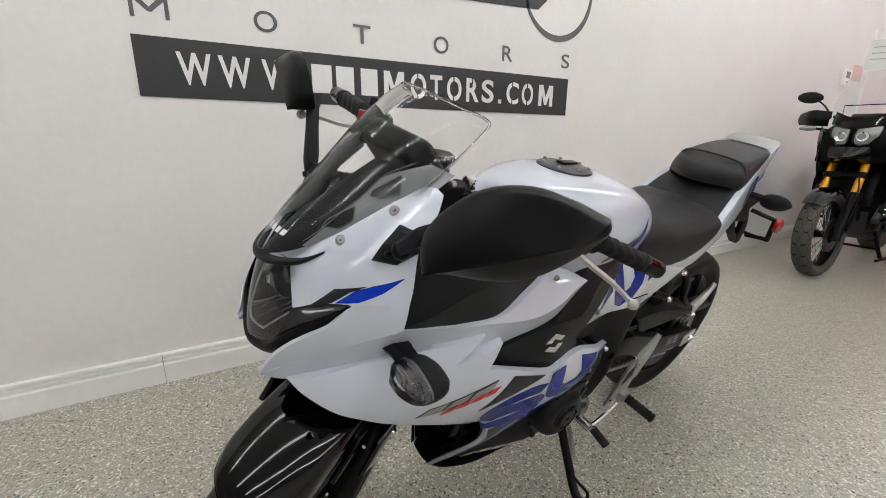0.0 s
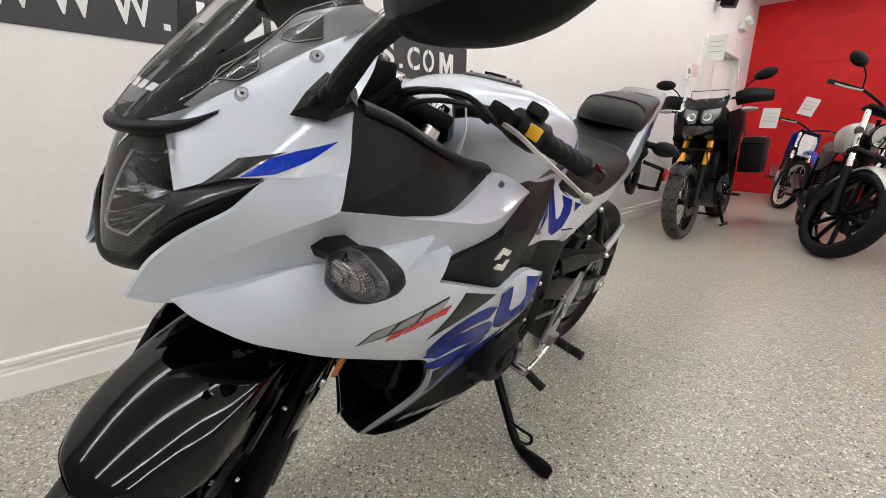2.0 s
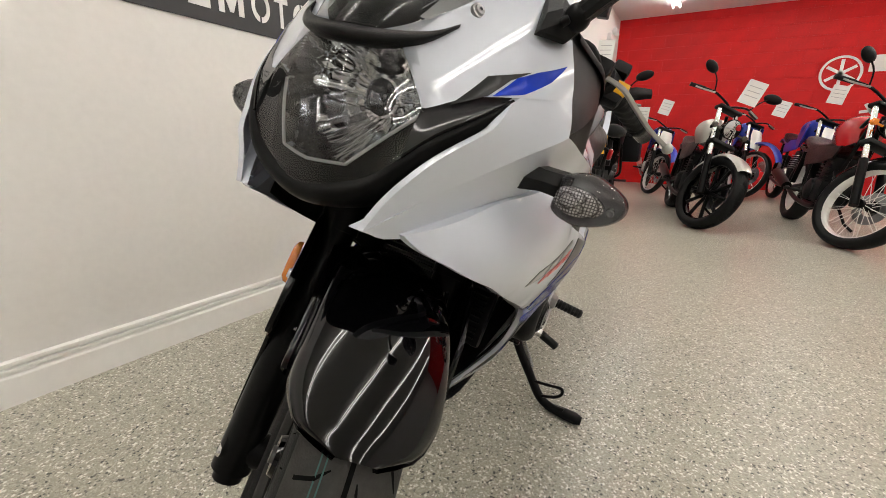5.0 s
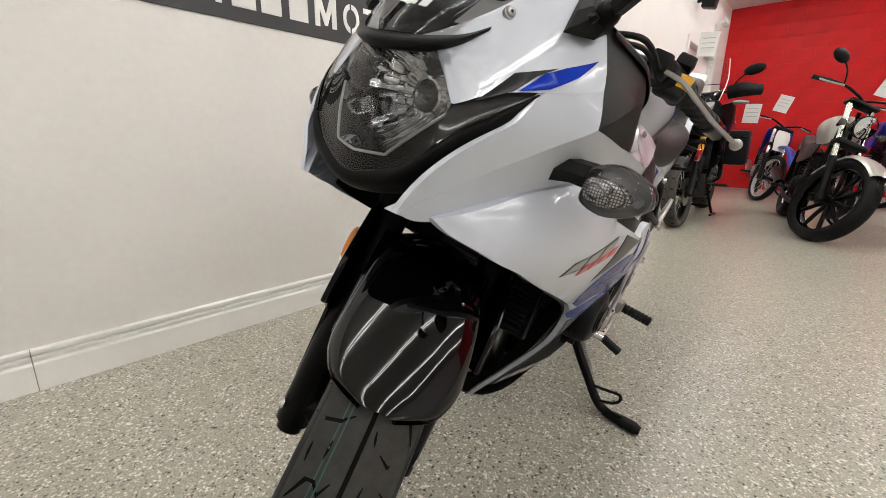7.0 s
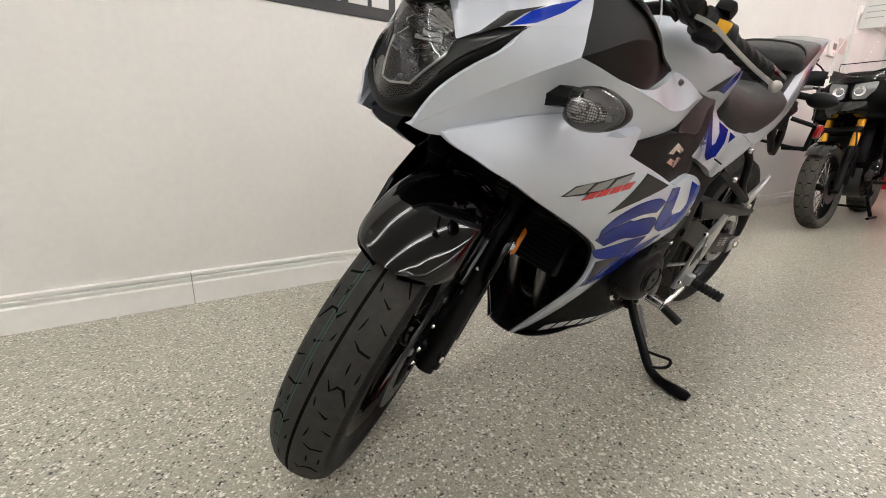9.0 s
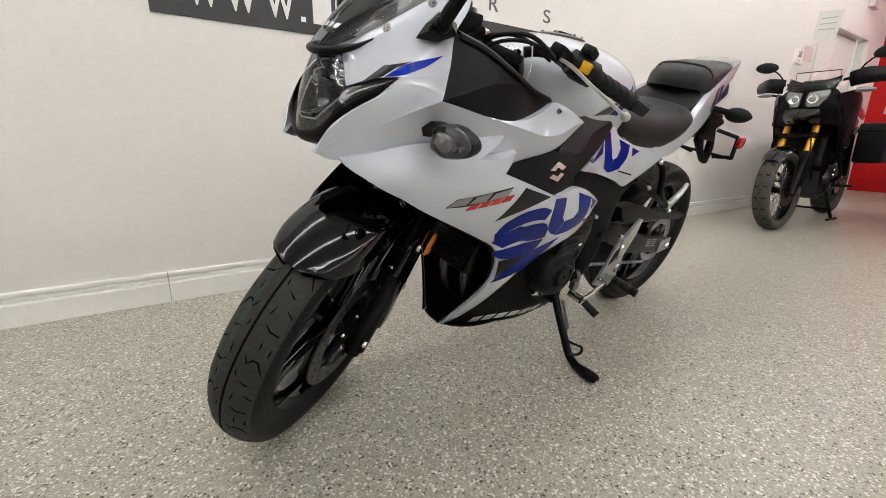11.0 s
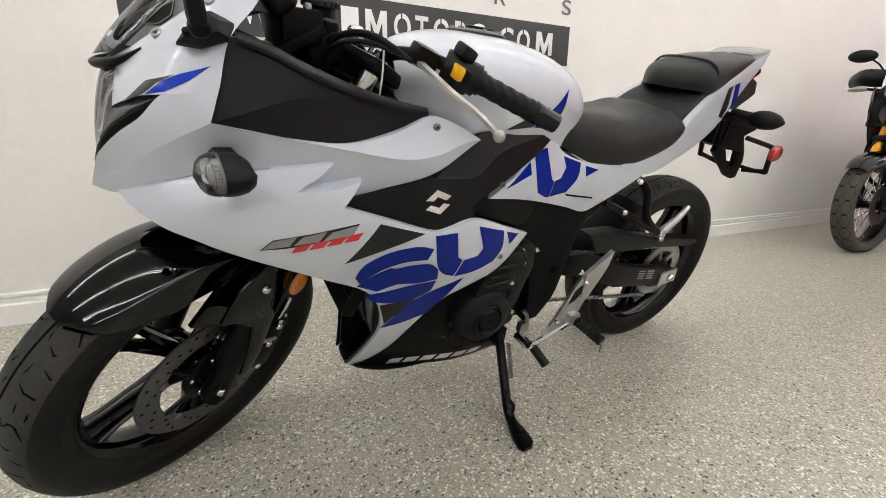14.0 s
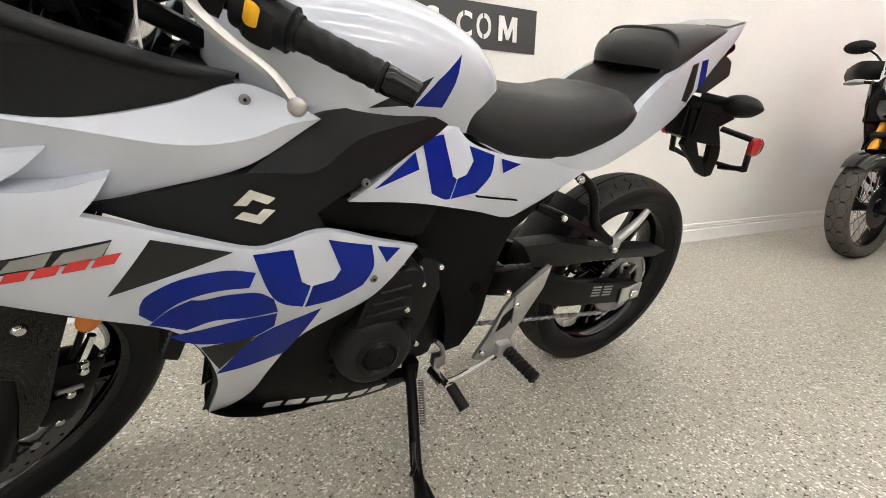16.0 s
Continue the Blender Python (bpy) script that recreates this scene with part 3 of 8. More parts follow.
def red_wall_emblem():
    ob = thing("wall_emblem", pose(X1 - 0.006, -3.28, 1.83), "white ring emblem with three crossed bars on red wall", "sign")
    rows = []
    for k in range(49):
        a = 2 * math.pi * k / 48
        rows.append([(x, r * math.cos(a), r * math.sin(a)) for r, x in ((0.255, 0.0), (0.255, -0.006), (0.222, -0.006), (0.222, 0.0))])
    part("ring", loft(rows, closed=True), WHITE_VINYL, ob, smooth=False)
    for i in range(3):
        part("bar", shifted(box((0.006, 0.40, 0.042), (-0.003, 0, 0)), pose(0, 0, 0, 30 + 60 * i)), WHITE_VINYL, ob, smooth=False)
    word = thing("wall_lettering", pose(X1 - 0.006, -3.69, 1.95), "white block letter shapes on the red wall", "sign")
    for i in range(5):
        part("plain_block", box((0.006, 0.20, 0.23), (-0.003, -0.26 * i, -0.02 * i)), WHITE_VINYL, word, "white plain lettering block", smooth=False)
    line = thing("wall_lettering", pose(X1 - 0.006, -3.75, 1.33), "slim white script line on the red wall", "sign")
    part("plain_bar", box((0.006, 0.9, 0.04), (-0.003, -0.3, 0), rot=(-9, 0, 0)), WHITE_VINYL, line, smooth=False)
    part("plain_bar", box((0.006, 0.05, 0.24), (-0.003, 0.02, -0.05), rot=(-35, 0, 0)), WHITE_VINYL, line, smooth=False)


red_wall_emblem()


# ---------------------------------------------------------------- the white sport motorcycle
# its own axes: x to the rear from the front axle, y to its right, z up; it leans on its side stand
BIKE = pose(0.229, -1.05, 0, 13.5, 0, 5.06)
bike = thing("sport_motorcycle", BIKE, "pearl white sport motorcycle with blue decals on its side stand", "motorcycle")
AXLE_Z, REAR_X, REAR_Z = 0.3035, 1.425, 0.308

# the front cowl is folded along a crease that runs from the nose to the dash panel
CREASE = [(-0.079, 0.690, 0.080), (-0.030, 0.728, 0.116), (0.013, 0.760, 0.151), (0.046, 0.785, 0.179), (0.081, 0.807, 0.203)]
# above it the beak facet, and over that the broad upper facet behind the lamp
BEAK_EDGE = [(-0.068, 0.720, 0.092), (-0.060, 0.740, 0.104), (-0.044, 0.760, 0.116), (-0.024, 0.780, 0.132), (0.000, 0.800, 0.148)]
COWL_FOLD = [(0.030, 0.832, 0.161), (0.062, 0.838, 0.180), (0.095, 0.846, 0.190)]
up_w = arched_over([(-0.031, 0.807, 0.086), (-0.023, 0.852, 0.061), (0.098, 0.855, 0.187), (0.111, 0.903, 0.172), (0.135, 0.915, 0.166), (0.099, 0.946, 0.116), (0.033, 0.899, 0.088), (-0.045, 0.850, 0.015), (0.17, 0.975, 0.132), (0.062, 0.880, 0.143)] + COWL_FOLD * 2)
beak_w = width_over([(0.05, 0.81, 0.180)], 1e-3, CREASE + BEAK_EDGE + [(x, z, up_w(x, z)) for x, z, w in COWL_FOLD])
# under the dash panel the flank turns in below a second crease, and a shelf lies above it
CREASE_REAR = [(0.125, 0.799, 0.207), (0.185, 0.787, 0.211), (0.27, 0.772, 0.2135), (0.353, 0.757, 0.210), (0.42, 0.762, 0.203), (0.47, 0.779, 0.194), (0.512, 0.785, 0.186)]
low_w = width_over([(-0.044, 0.69, 0.102), (0.0, 0.708, 0.126), (0.05, 0.722, 0.148), (0.148, 0.739, 0.177), (0.237, 0.75, 0.200), (0.25, 0.685, 0.180), (0.20, 0.71, 0.182), (0.33, 0.703, 0.187), (0.423, 0.732, 0.198)], 1e-3, CREASE + CREASE_REAR)
shelf_w = width_over([(0.256, 0.780, 0.208), (0.29, 0.786, 0.203), (0.347, 0.797, 0.185), (0.392, 0.818, 0.168), (0.414, 0.817, 0.162), (0.46, 0.809, 0.171)], 4e-4, CREASE_REAR)
COWL_UP = [(-0.052, 0.846), (-0.016, 0.868), (0.029, 0.901), (0.063, 0.927), (0.098, 0.951), (0.133, 0.971), (0.156, 0.982), (0.166, 0.970), (0.148, 0.945), (0.114, 0.905), (0.098, 0.855), (0.095, 0.846), (0.062, 0.838), (0.030, 0.832),
           (-0.004, 0.822), (-0.033, 0.804), (-0.029, 0.828), (-0.024, 0.853)]
BEAK = [(-0.079, 0.690), (-0.068, 0.720), (-0.060, 0.740), (-0.044, 0.760), (-0.024, 0.780), (0.000, 0.800), (0.030, 0.832), (0.062, 0.838), (0.095, 0.846), (0.081, 0.807), (0.046, 0.785), (0.013, 0.760), (-0.030, 0.728)]
COWL_LOW = [(-0.079, 0.690), (-0.030, 0.728), (0.013, 0.760), (0.046, 0.785), (0.081, 0.807), (0.125, 0.799), (0.185, 0.787), (0.27, 0.772), (0.353, 0.757), (0.42, 0.762), (0.47, 0.779), (0.512, 0.785), (0.423, 0.730), (0.33, 0.702),
            (0.252, 0.682), (0.20, 0.705), (0.148, 0.722), (0.05, 0.704), (-0.044, 0.682)]
SHELF = [(0.175, 0.789), (0.256, 0.782), (0.347, 0.796), (0.414, 0.818), (0.46, 0.810), (0.512, 0.785), (0.47, 0.779), (0.42, 0.762), (0.353, 0.757), (0.27, 0.772)]
fair_w = width_over([(0.051, 0.722, 0.152), (0.148, 0.739, 0.184), (0.237, 0.751, 0.208), (0.183, 0.71, 0.210), (0.281, 0.722, 0.206), (0.256, 0.684, 0.218), (0.05, 0.676, 0.186), (0.12, 0.680, 0.205),
                     (0.20, 0.672, 0.218), (0.416, 0.631, 0.236), (0.455, 0.634, 0.226), (0.666, 0.583, 0.193), (0.560, 0.57, 0.226), (0.582, 0.505, 0.205), (0.31, 0.654, 0.228), (0.270, 0.589, 0.216),
                     (0.335, 0.454, 0.179), (0.348, 0.39, 0.162), (0.30, 0.50, 0.184), (0.33, 0.19, 0.048), (0.40, 0.27, 0.10), (0.472, 0.40, 0.162),
                     (-0.045, 0.684, 0.104), (-0.014, 0.663, 0.150), (0.043, 0.634, 0.178), (0.09, 0.608, 0.186), (0.165, 0.572, 0.192), (0.23, 0.540, 0.193)], 1.6e-3)
FAIR = [(-0.046, 0.688), (0.05, 0.722), (0.148, 0.739), (0.237, 0.752), (0.215, 0.732), (0.183, 0.711), (0.235, 0.712), (0.282, 0.723), (0.268, 0.702), (0.252, 0.684), (0.34, 0.656), (0.416, 0.631),
        (0.455, 0.634), (0.513, 0.643), (0.600, 0.612), (0.668, 0.584), (0.625, 0.540), (0.582, 0.505), (0.525, 0.475), (0.472, 0.432), (0.430, 0.345), (0.400, 0.262), (0.365, 0.210), (0.322, 0.184),
        (0.338, 0.26), (0.350, 0.34), (0.348, 0.40), (0.335, 0.452), (0.305, 0.497), (0.23, 0.539), (0.165, 0.571), (0.09, 0.607), (0.043, 0.633), (0.010, 0.648), (-0.014, 0.662), (-0.034, 0.674)]
LINING = [(0.06, 0.632), (0.10, 0.604), (0.165, 0.568), (0.228, 0.536), (0.302, 0.493), (0.330, 0.449), (0.342, 0.40), (0.343, 0.34), (0.330, 0.26), (0.312, 0.186), (0.362, 0.206), (0.395, 0.262), (0.425, 0.345), (0.466, 0.432), (0.520, 0.476), (0.575, 0.506), (0.50, 0.60), (0.36, 0.635), (0.20, 0.66), (0.10, 0.66)]
# the side cover is folded too, with a narrow upper facet
FOLD = [(0.415, 0.722, 0.212), (0.500, 0.722, 0.209), (0.569, 0.760, 0.183), (0.705, 0.784, 0.139), (0.748, 0.778, 0.124)]
mid_w = width_over([(0.25, 0.684, 0.192), (0.425, 0.687, 0.214), (0.56, 0.70, 0.198), (0.493, 0.667, 0.212), (0.416, 0.631, 0.222), (0.36, 0.70, 0.202)], 2e-4, FOLD)
brow_w = width_over([(0.423, 0.728, 0.205), (0.470, 0.757, 0.190), (0.512, 0.787, 0.172), (0.561, 0.798, 0.156), (0.62, 0.809, 0.138), (0.665, 0.809, 0.128)], 1e-4, FOLD)
MID = [(0.248, 0.684), (0.33, 0.700), (0.415, 0.722), (0.500, 0.722), (0.569, 0.760), (0.705, 0.784), (0.748, 0.778), (0.70, 0.752), (0.62, 0.718), (0.540, 0.686), (0.500, 0.664), (0.510, 0.645), (0.480, 0.630), (0.43, 0.622), (0.34, 0.648)]
BROW = [(0.415, 0.722), (0.470, 0.755), (0.512, 0.786), (0.561, 0.797), (0.62, 0.808), (0.665, 0.808), (0.705, 0.798), (0.748, 0.778), (0.705, 0.784), (0.569, 0.760), (0.500, 0.722)]
RIDGE = [(0.082, 0.806, 0.203), (0.115, 0.819, 0.211), (0.159, 0.835, 0.213), (0.205, 0.845, 0.210), (0.300, 0.846, 0.186)]
inner_w = width_over([(0.098, 0.855, 0.188), (0.114, 0.905, 0.172), (0.127, 0.909, 0.174), (0.161, 0.897, 0.187), (0.192, 0.882, 0.202), (0.258, 0.857, 0.198)], 1e-4, RIDGE)
sill_w = width_over([(0.414, 0.815, 0.158), (0.125, 0.797, 0.205), (0.198, 0.785, 0.206), (0.264, 0.780, 0.205), (0.342, 0.833, 0.172), (0.392, 0.818, 0.166)], 1e-4, RIDGE)
INNER = [(0.080, 0.806), (0.097, 0.855), (0.113, 0.908), (0.135, 0.908), (0.161, 0.898), (0.192, 0.884), (0.258, 0.860), (0.300, 0.847), (0.205, 0.845), (0.159, 0.835), (0.115, 0.819)]
SILL = [(0.080, 0.806), (0.115, 0.819), (0.159, 0.835), (0.205, 0.845), (0.300, 0.847), (0.342, 0.835), (0.392, 0.822), (0.416, 0.818), (0.414, 0.810), (0.347, 0.792), (0.256, 0.777), (0.185, 0.781), (0.125, 0.794)]
under_w = width_over([(0.551, 0.672, 0.196), (0.56, 0.702, 0.198), (0.745, 0.777, 0.124), (0.84, 0.69, 0.150), (0.896, 0.592, 0.132), (1.079, 0.688, 0.142), (0.75, 0.636, 0.160), (0.94, 0.716, 0.146)])
UNDER = [(0.548, 0.672), (0.62, 0.712), (0.69, 0.750), (0.748, 0.778), (0.785, 0.742), (0.86, 0.722), (0.939, 0.714), (1.02, 0.697), (1.082, 0.688), (1.02, 0.650), (0.94, 0.603), (0.896, 0.590), (0.82, 0.614),
         (0.745, 0.634), (0.65, 0.655)]
tail_w = width_over([(0.78, 0.745, 0.128), (0.939, 0.716, 0.146), (1.079, 0.688, 0.142), (1.165, 0.798, 0.148), (1.313, 0.906, 0.120), (1.541, 1.01, 0.081), (1.356, 0.805, 0.118), (1.50, 0.94, 0.088), (1.20, 0.725, 0.136)])
TAIL = [(0.80, 0.742), (0.86, 0.730), (0.93, 0.722), (1.004, 0.728), (1.08, 0.748), (1.148, 0.781), (1.172, 0.803), (1.195, 0.832), (1.25, 0.872), (1.315, 0.908), (1.40, 0.952), (1.485, 0.994), (1.56, 1.022), (1.545, 0.985),
        (1.505, 0.945), (1.42, 0.865), (1.36, 0.806), (1.28, 0.760), (1.20, 0.723), (1.12, 0.690), (1.06, 0.688), (0.94, 0.714), (0.86, 0.721)]
belly_w = width_over([(0.33, 0.19, 0.040), (0.40, 0.26, 0.092), (0.47, 0.42, 0.150), (0.60, 0.37, 0.150), (0.74, 0.22, 0.130), (0.74, 0.17, 0.095), (0.45, 0.20, 0.075), (0.60, 0.20, 0.112)])
BELLY = [(0.322, 0.186), (0.40, 0.168), (0.52, 0.150), (0.66, 0.152), (0.745, 0.168), (0.74, 0.212), (0.66, 0.225), (0.60, 0.255), (0.555, 0.315), (0.545, 0.385), (0.57, 0.45), (0.60, 0.52), (0.525, 0.480), (0.472, 0.440), (0.430, 0.350), (0.400, 0.268), (0.365, 0.215)]
frame_w = width_over([(0.78, 0.63, 0.128), (0.70, 0.66, 0.13), (0.93, 0.60, 0.122), (0.85, 0.45, 0.136), (0.80, 0.30, 0.126), (0.72, 0.50, 0.118)])
FRAME = [(0.62, 0.665), (0.72, 0.655), (0.90, 0.605), (0.985, 0.615), (0.93, 0.56), (0.90, 0.50), (0.885, 0.42), (0.875, 0.34), (0.84, 0.27), (0.80, 0.26), (0.79, 0.36), (0.765, 0.44), (0.735, 0.50), (0.70, 0.56)]
guard_w = width_over([(0.50, 0.665, 0.200), (0.56, 0.645, 0.196), (0.70, 0.60, 0.150), (0.745, 0.63, 0.140), (0.60, 0.68, 0.180)])
GUARD = [(0.497, 0.666), (0.55, 0.676), (0.64, 0.668), (0.735, 0.630), (0.70, 0.580), (0.668, 0.584), (0.600, 0.612), (0.515, 0.644)]


def bodywork():
    for side in (-1, 1):
        part("front_cowl", skin(COWL_UP, up_w, side, depth=0.004, crisp=True, step=0.010), PEARL, bike, "glossy pearl white front cowl")
        part("cowl_beak", skin(BEAK, beak_w, side, depth=0.007, crisp=True, step=0.010), PEARL, bike, "pearl white beak facet under the lamp ear")
        part("cowl_flank", skin(COWL_LOW, low_w, side, depth=0.016, crisp=True), PEARL, bike, "glossy pearl white flank under the cowl crease")
        part("flank_shelf", skin(SHELF, shelf_w, side, depth=0.016, crisp=True, step=0.009), PEARL, bike, "pearl white shelf along the dash side panel")
        part("lower_fairing", skin(FAIR, fair_w, side, 0.003, depth=0.012), PEARL, bike, "glossy pearl white lower fairing")
        fin = [(0.150, 0.7395), (0.237, 0.752), (0.215, 0.732), (0.183, 0.711), (0.235, 0.712), (0.282, 0.723), (0.268, 0.702), (0.252, 0.684)]
        for (xa, za), (xb, zb) in zip(fin, fin[1:]):
            rim = [(xa + (xb - xa) * k / 5, za + (zb - za) * k / 5) for k in range(6)]
            part("fin_ramp", loft([[(x, side * (fair_w(x, z) + 0.0012), z) for x, z in rim], [(x + 0.003, side * (low_w(x, z) - 0.003), z + 0.006) for x, z in rim]]), PEARL, bike)
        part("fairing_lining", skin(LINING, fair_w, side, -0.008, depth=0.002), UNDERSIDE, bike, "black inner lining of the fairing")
        part("middle_cover", skin(MID, mid_w, side, -0.002, depth=0.02, crisp=True), PLASTIC, bike, "textured black side cover")
        part("cover_brow", skin(BROW, brow_w, side, -0.002, depth=0.02, crisp=True), PLASTIC, bike, "upper facet of the black side cover")
        part("inner_panel", skin(INNER, inner_w, side, -0.004, depth=0.02, crisp=True), PLASTIC, bike, "matte black dash side panel")
        part("inner_sill", skin(SILL, sill_w, side, -0.004, depth=0.02, crisp=True), PLASTIC, bike, "matte black lower dash side panel")
        part("side_cover", skin(UNDER, under_w, side, 0.0, depth=0.02), PEARL, bike, "pearl white side cover under the seat")
        part("tail_cowl", skin(TAIL, tail_w, side, 0.0, depth=0.03), PEARL, bike, "pearl white tail cowl")
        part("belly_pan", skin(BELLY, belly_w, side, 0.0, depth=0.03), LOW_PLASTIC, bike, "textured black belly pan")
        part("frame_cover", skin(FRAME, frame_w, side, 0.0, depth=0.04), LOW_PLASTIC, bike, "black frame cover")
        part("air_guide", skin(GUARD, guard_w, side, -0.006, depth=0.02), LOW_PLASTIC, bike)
    # tank: rings across, from its front to the seat
    rows = []
    for x, top, wide, zm, low, wl in ((0.385, 0.905, 0.070, 0.865, 0.80, 0.075), (0.42, 0.935, 0.115, 0.868, 0.79, 0.110), (0.50, 0.955, 0.155, 0.868, 0.77, 0.150), (0.60, 0.958, 0.168, 0.868, 0.77, 0.150),
                                      (0.70, 0.945, 0.160, 0.866, 0.765, 0.128), (0.78, 0.915, 0.138, 0.855, 0.755, 0.118), (0.84, 0.872, 0.100, 0.832, 0.745, 0.105), (0.862, 0.835, 0.070, 0.80, 0.74, 0.09)):
        half = [(wl, low), (wide * 0.985, (low + zm) / 2 + 0.012), (wide, zm), (wide * 0.86, zm + (top - zm) * 0.60), (wide * 0.52, zm + (top - zm) * 0.90), (0.0, top)]
        ring = [(x, -w, z) for w, z in half] + [(x, w, z) for w, z in half[-2::-1]]
        rows.append(ring)
    part("fuel_tank", smooth_loft(rows, 4, 4), PEARL, bike, "glossy pearl white fuel tank", sharp=60)
    cap = part("fuel_cap", shifted(lathe([(0.0, 0.006), (0.038, 0.006), (0.044, 0.004), (0.056, 0.003), (0.062, 0.0), (0.062, -0.012)], 40, "z"), pose(0.585, 0, 0.958, 0, 1)), CAP_GREY, bike, "round brushed metal fuel cap")
    part("lock_cover", shifted(box((0.052, 0.022, 0.006), (0.006, 0, 0.009), 0.003), pose(0.585, 0, 0.958, 0, 1)), SATIN, cap)
    for k in range(7):
        a = 2 * math.pi * k / 7
        part("cap_bolt", lathe([(0, 0.004), (0.003, 0.004), (0.0042, 0.002), (0.0042, -0.004)], 10, "z", (0.585 + 0.051 * math.cos(a), 0.051 * math.sin(a), 0.962)), STEEL, cap)
    # rider seat and passenger seat
    rows = []
    for x, zc, ze, w in ((0.745, 0.815, 0.785, 0.075), (0.78, 0.832, 0.768, 0.126), (0.83, 0.838, 0.745, 0.138), (0.90, 0.836, 0.726, 0.146), (1.0, 0.832, 0.728, 0.152), (1.08, 0.838, 0.752, 0.156), (1.135, 0.850, 0.775, 0.155), (1.165, 0.848, 0.790, 0.150), (1.182, 0.826, 0.795, 0.142)):
        half = [(w - 0.006, ze - 0.012), (w, ze + 0.012), (w * 0.93, ze + (zc - ze) * 0.55), (w * 0.72, ze + (zc - ze) * 0.87), (w * 0.36, zc - 0.003), (0.0, zc)]
        rows.append([(x, -a, b) for a, b in half] + [(x, a, b) for a, b in half[-2::-1]])
    part("rider_seat", smooth_loft(rows, 4, 4), VINYL, bike, "grained black vinyl rider seat", sharp=70)
    rows = []
    for x, zc, ze, w in ((1.160, 0.822, 0.800, 0.126), (1.20, 0.852, 0.834, 0.122), (1.24, 0.880, 0.862, 0.116), (1.30, 0.905, 0.895, 0.108)):
        half = [(w, ze - 0.012), (w, ze), (w * 0.93, ze + (zc - ze) * 0.6), (w * 0.72, zc - 0.004), (w * 0.36, zc - 0.001), (0.0, zc)]
        rows.append([(x, -a, b) for a, b in half] + [(x, a, b) for a, b in half[-2::-1]])
    part("seat_step", smooth_loft(rows, 4, 3), VINYL, bike, "black vinyl seat step", sharp=70)
    rows = []
    for x0, x1, zc, ze, w in ((1.205, 1.272, 0.898, 0.893, 0.098), (1.202, 1.278, 0.922, 0.896, 0.107), (1.216, 1.288, 0.946, 0.900, 0.112), (1.252, 1.308, 0.964, 0.906, 0.112), (1.315, 1.348, 0.982, 0.925, 0.107), (1.40, 1.42, 0.998, 0.958, 0.097), (1.475, 1.485, 1.006, 0.985, 0.084), (1.515, 1.52, 1.005, 0.996, 0.062)):
        half = [(w - 0.004, ze - 0.012), (w, ze + 0.004), (w * 0.96, ze + (zc - ze) * 0.6), (w * 0.78, zc - (zc - ze) * 0.10), (w * 0.40, zc - 0.001), (0.0, zc)]
        lean = lambda a: x0 + (x1 - x0) * (a / w) ** 2
        rows.append([(lean(a), -a, b) for a, b in half] + [(lean(a), a, b) for a, b in half[-2::-1]])
    part("passenger_seat", smooth_loft(rows, 4, 4), VINYL, bike, "grained black vinyl passenger seat", sharp=70)
    part("seat_piping", tube([(1.292, -0.108, 0.908), (1.298, -0.101, 0.950), (1.290, -0.077, 0.971), (1.280, -0.03, 0.977), (1.280, 0.03, 0.977), (1.290, 0.077, 0.971), (1.298, 0.101, 0.950), (1.292, 0.108, 0.908)], 0.0035, 6, 5), VINYL, bike, "sewn seam across the passenger seat")
    part("tail_cap", smooth_loft([[(1.50, -0.07, 1.006), (1.50, 0, 1.010), (1.50, 0.07, 1.006)], [(1.56, -0.075, 1.024), (1.56, 0, 1.028), (1.56, 0.075, 1.024)], [(1.60, -0.05, 1.028), (1.60, 0, 1.030), (1.60, 0.05, 1.028)], [(1.585, -0.055, 1.000), (1.59, 0, 1.000), (1.585, 0.055, 1.000)], [(1.50, -0.06, 0.93), (1.50, 0, 0.93), (1.50, 0.06, 0.93)]], 4, 4), DECAL_GREY, bike, "silver grey tail end cap")


bodywork()


GROOVE_DARK = material("socket_shadow", (0.004, 0.004, 0.004), 0.8, grain=0.1, spec=0.05)


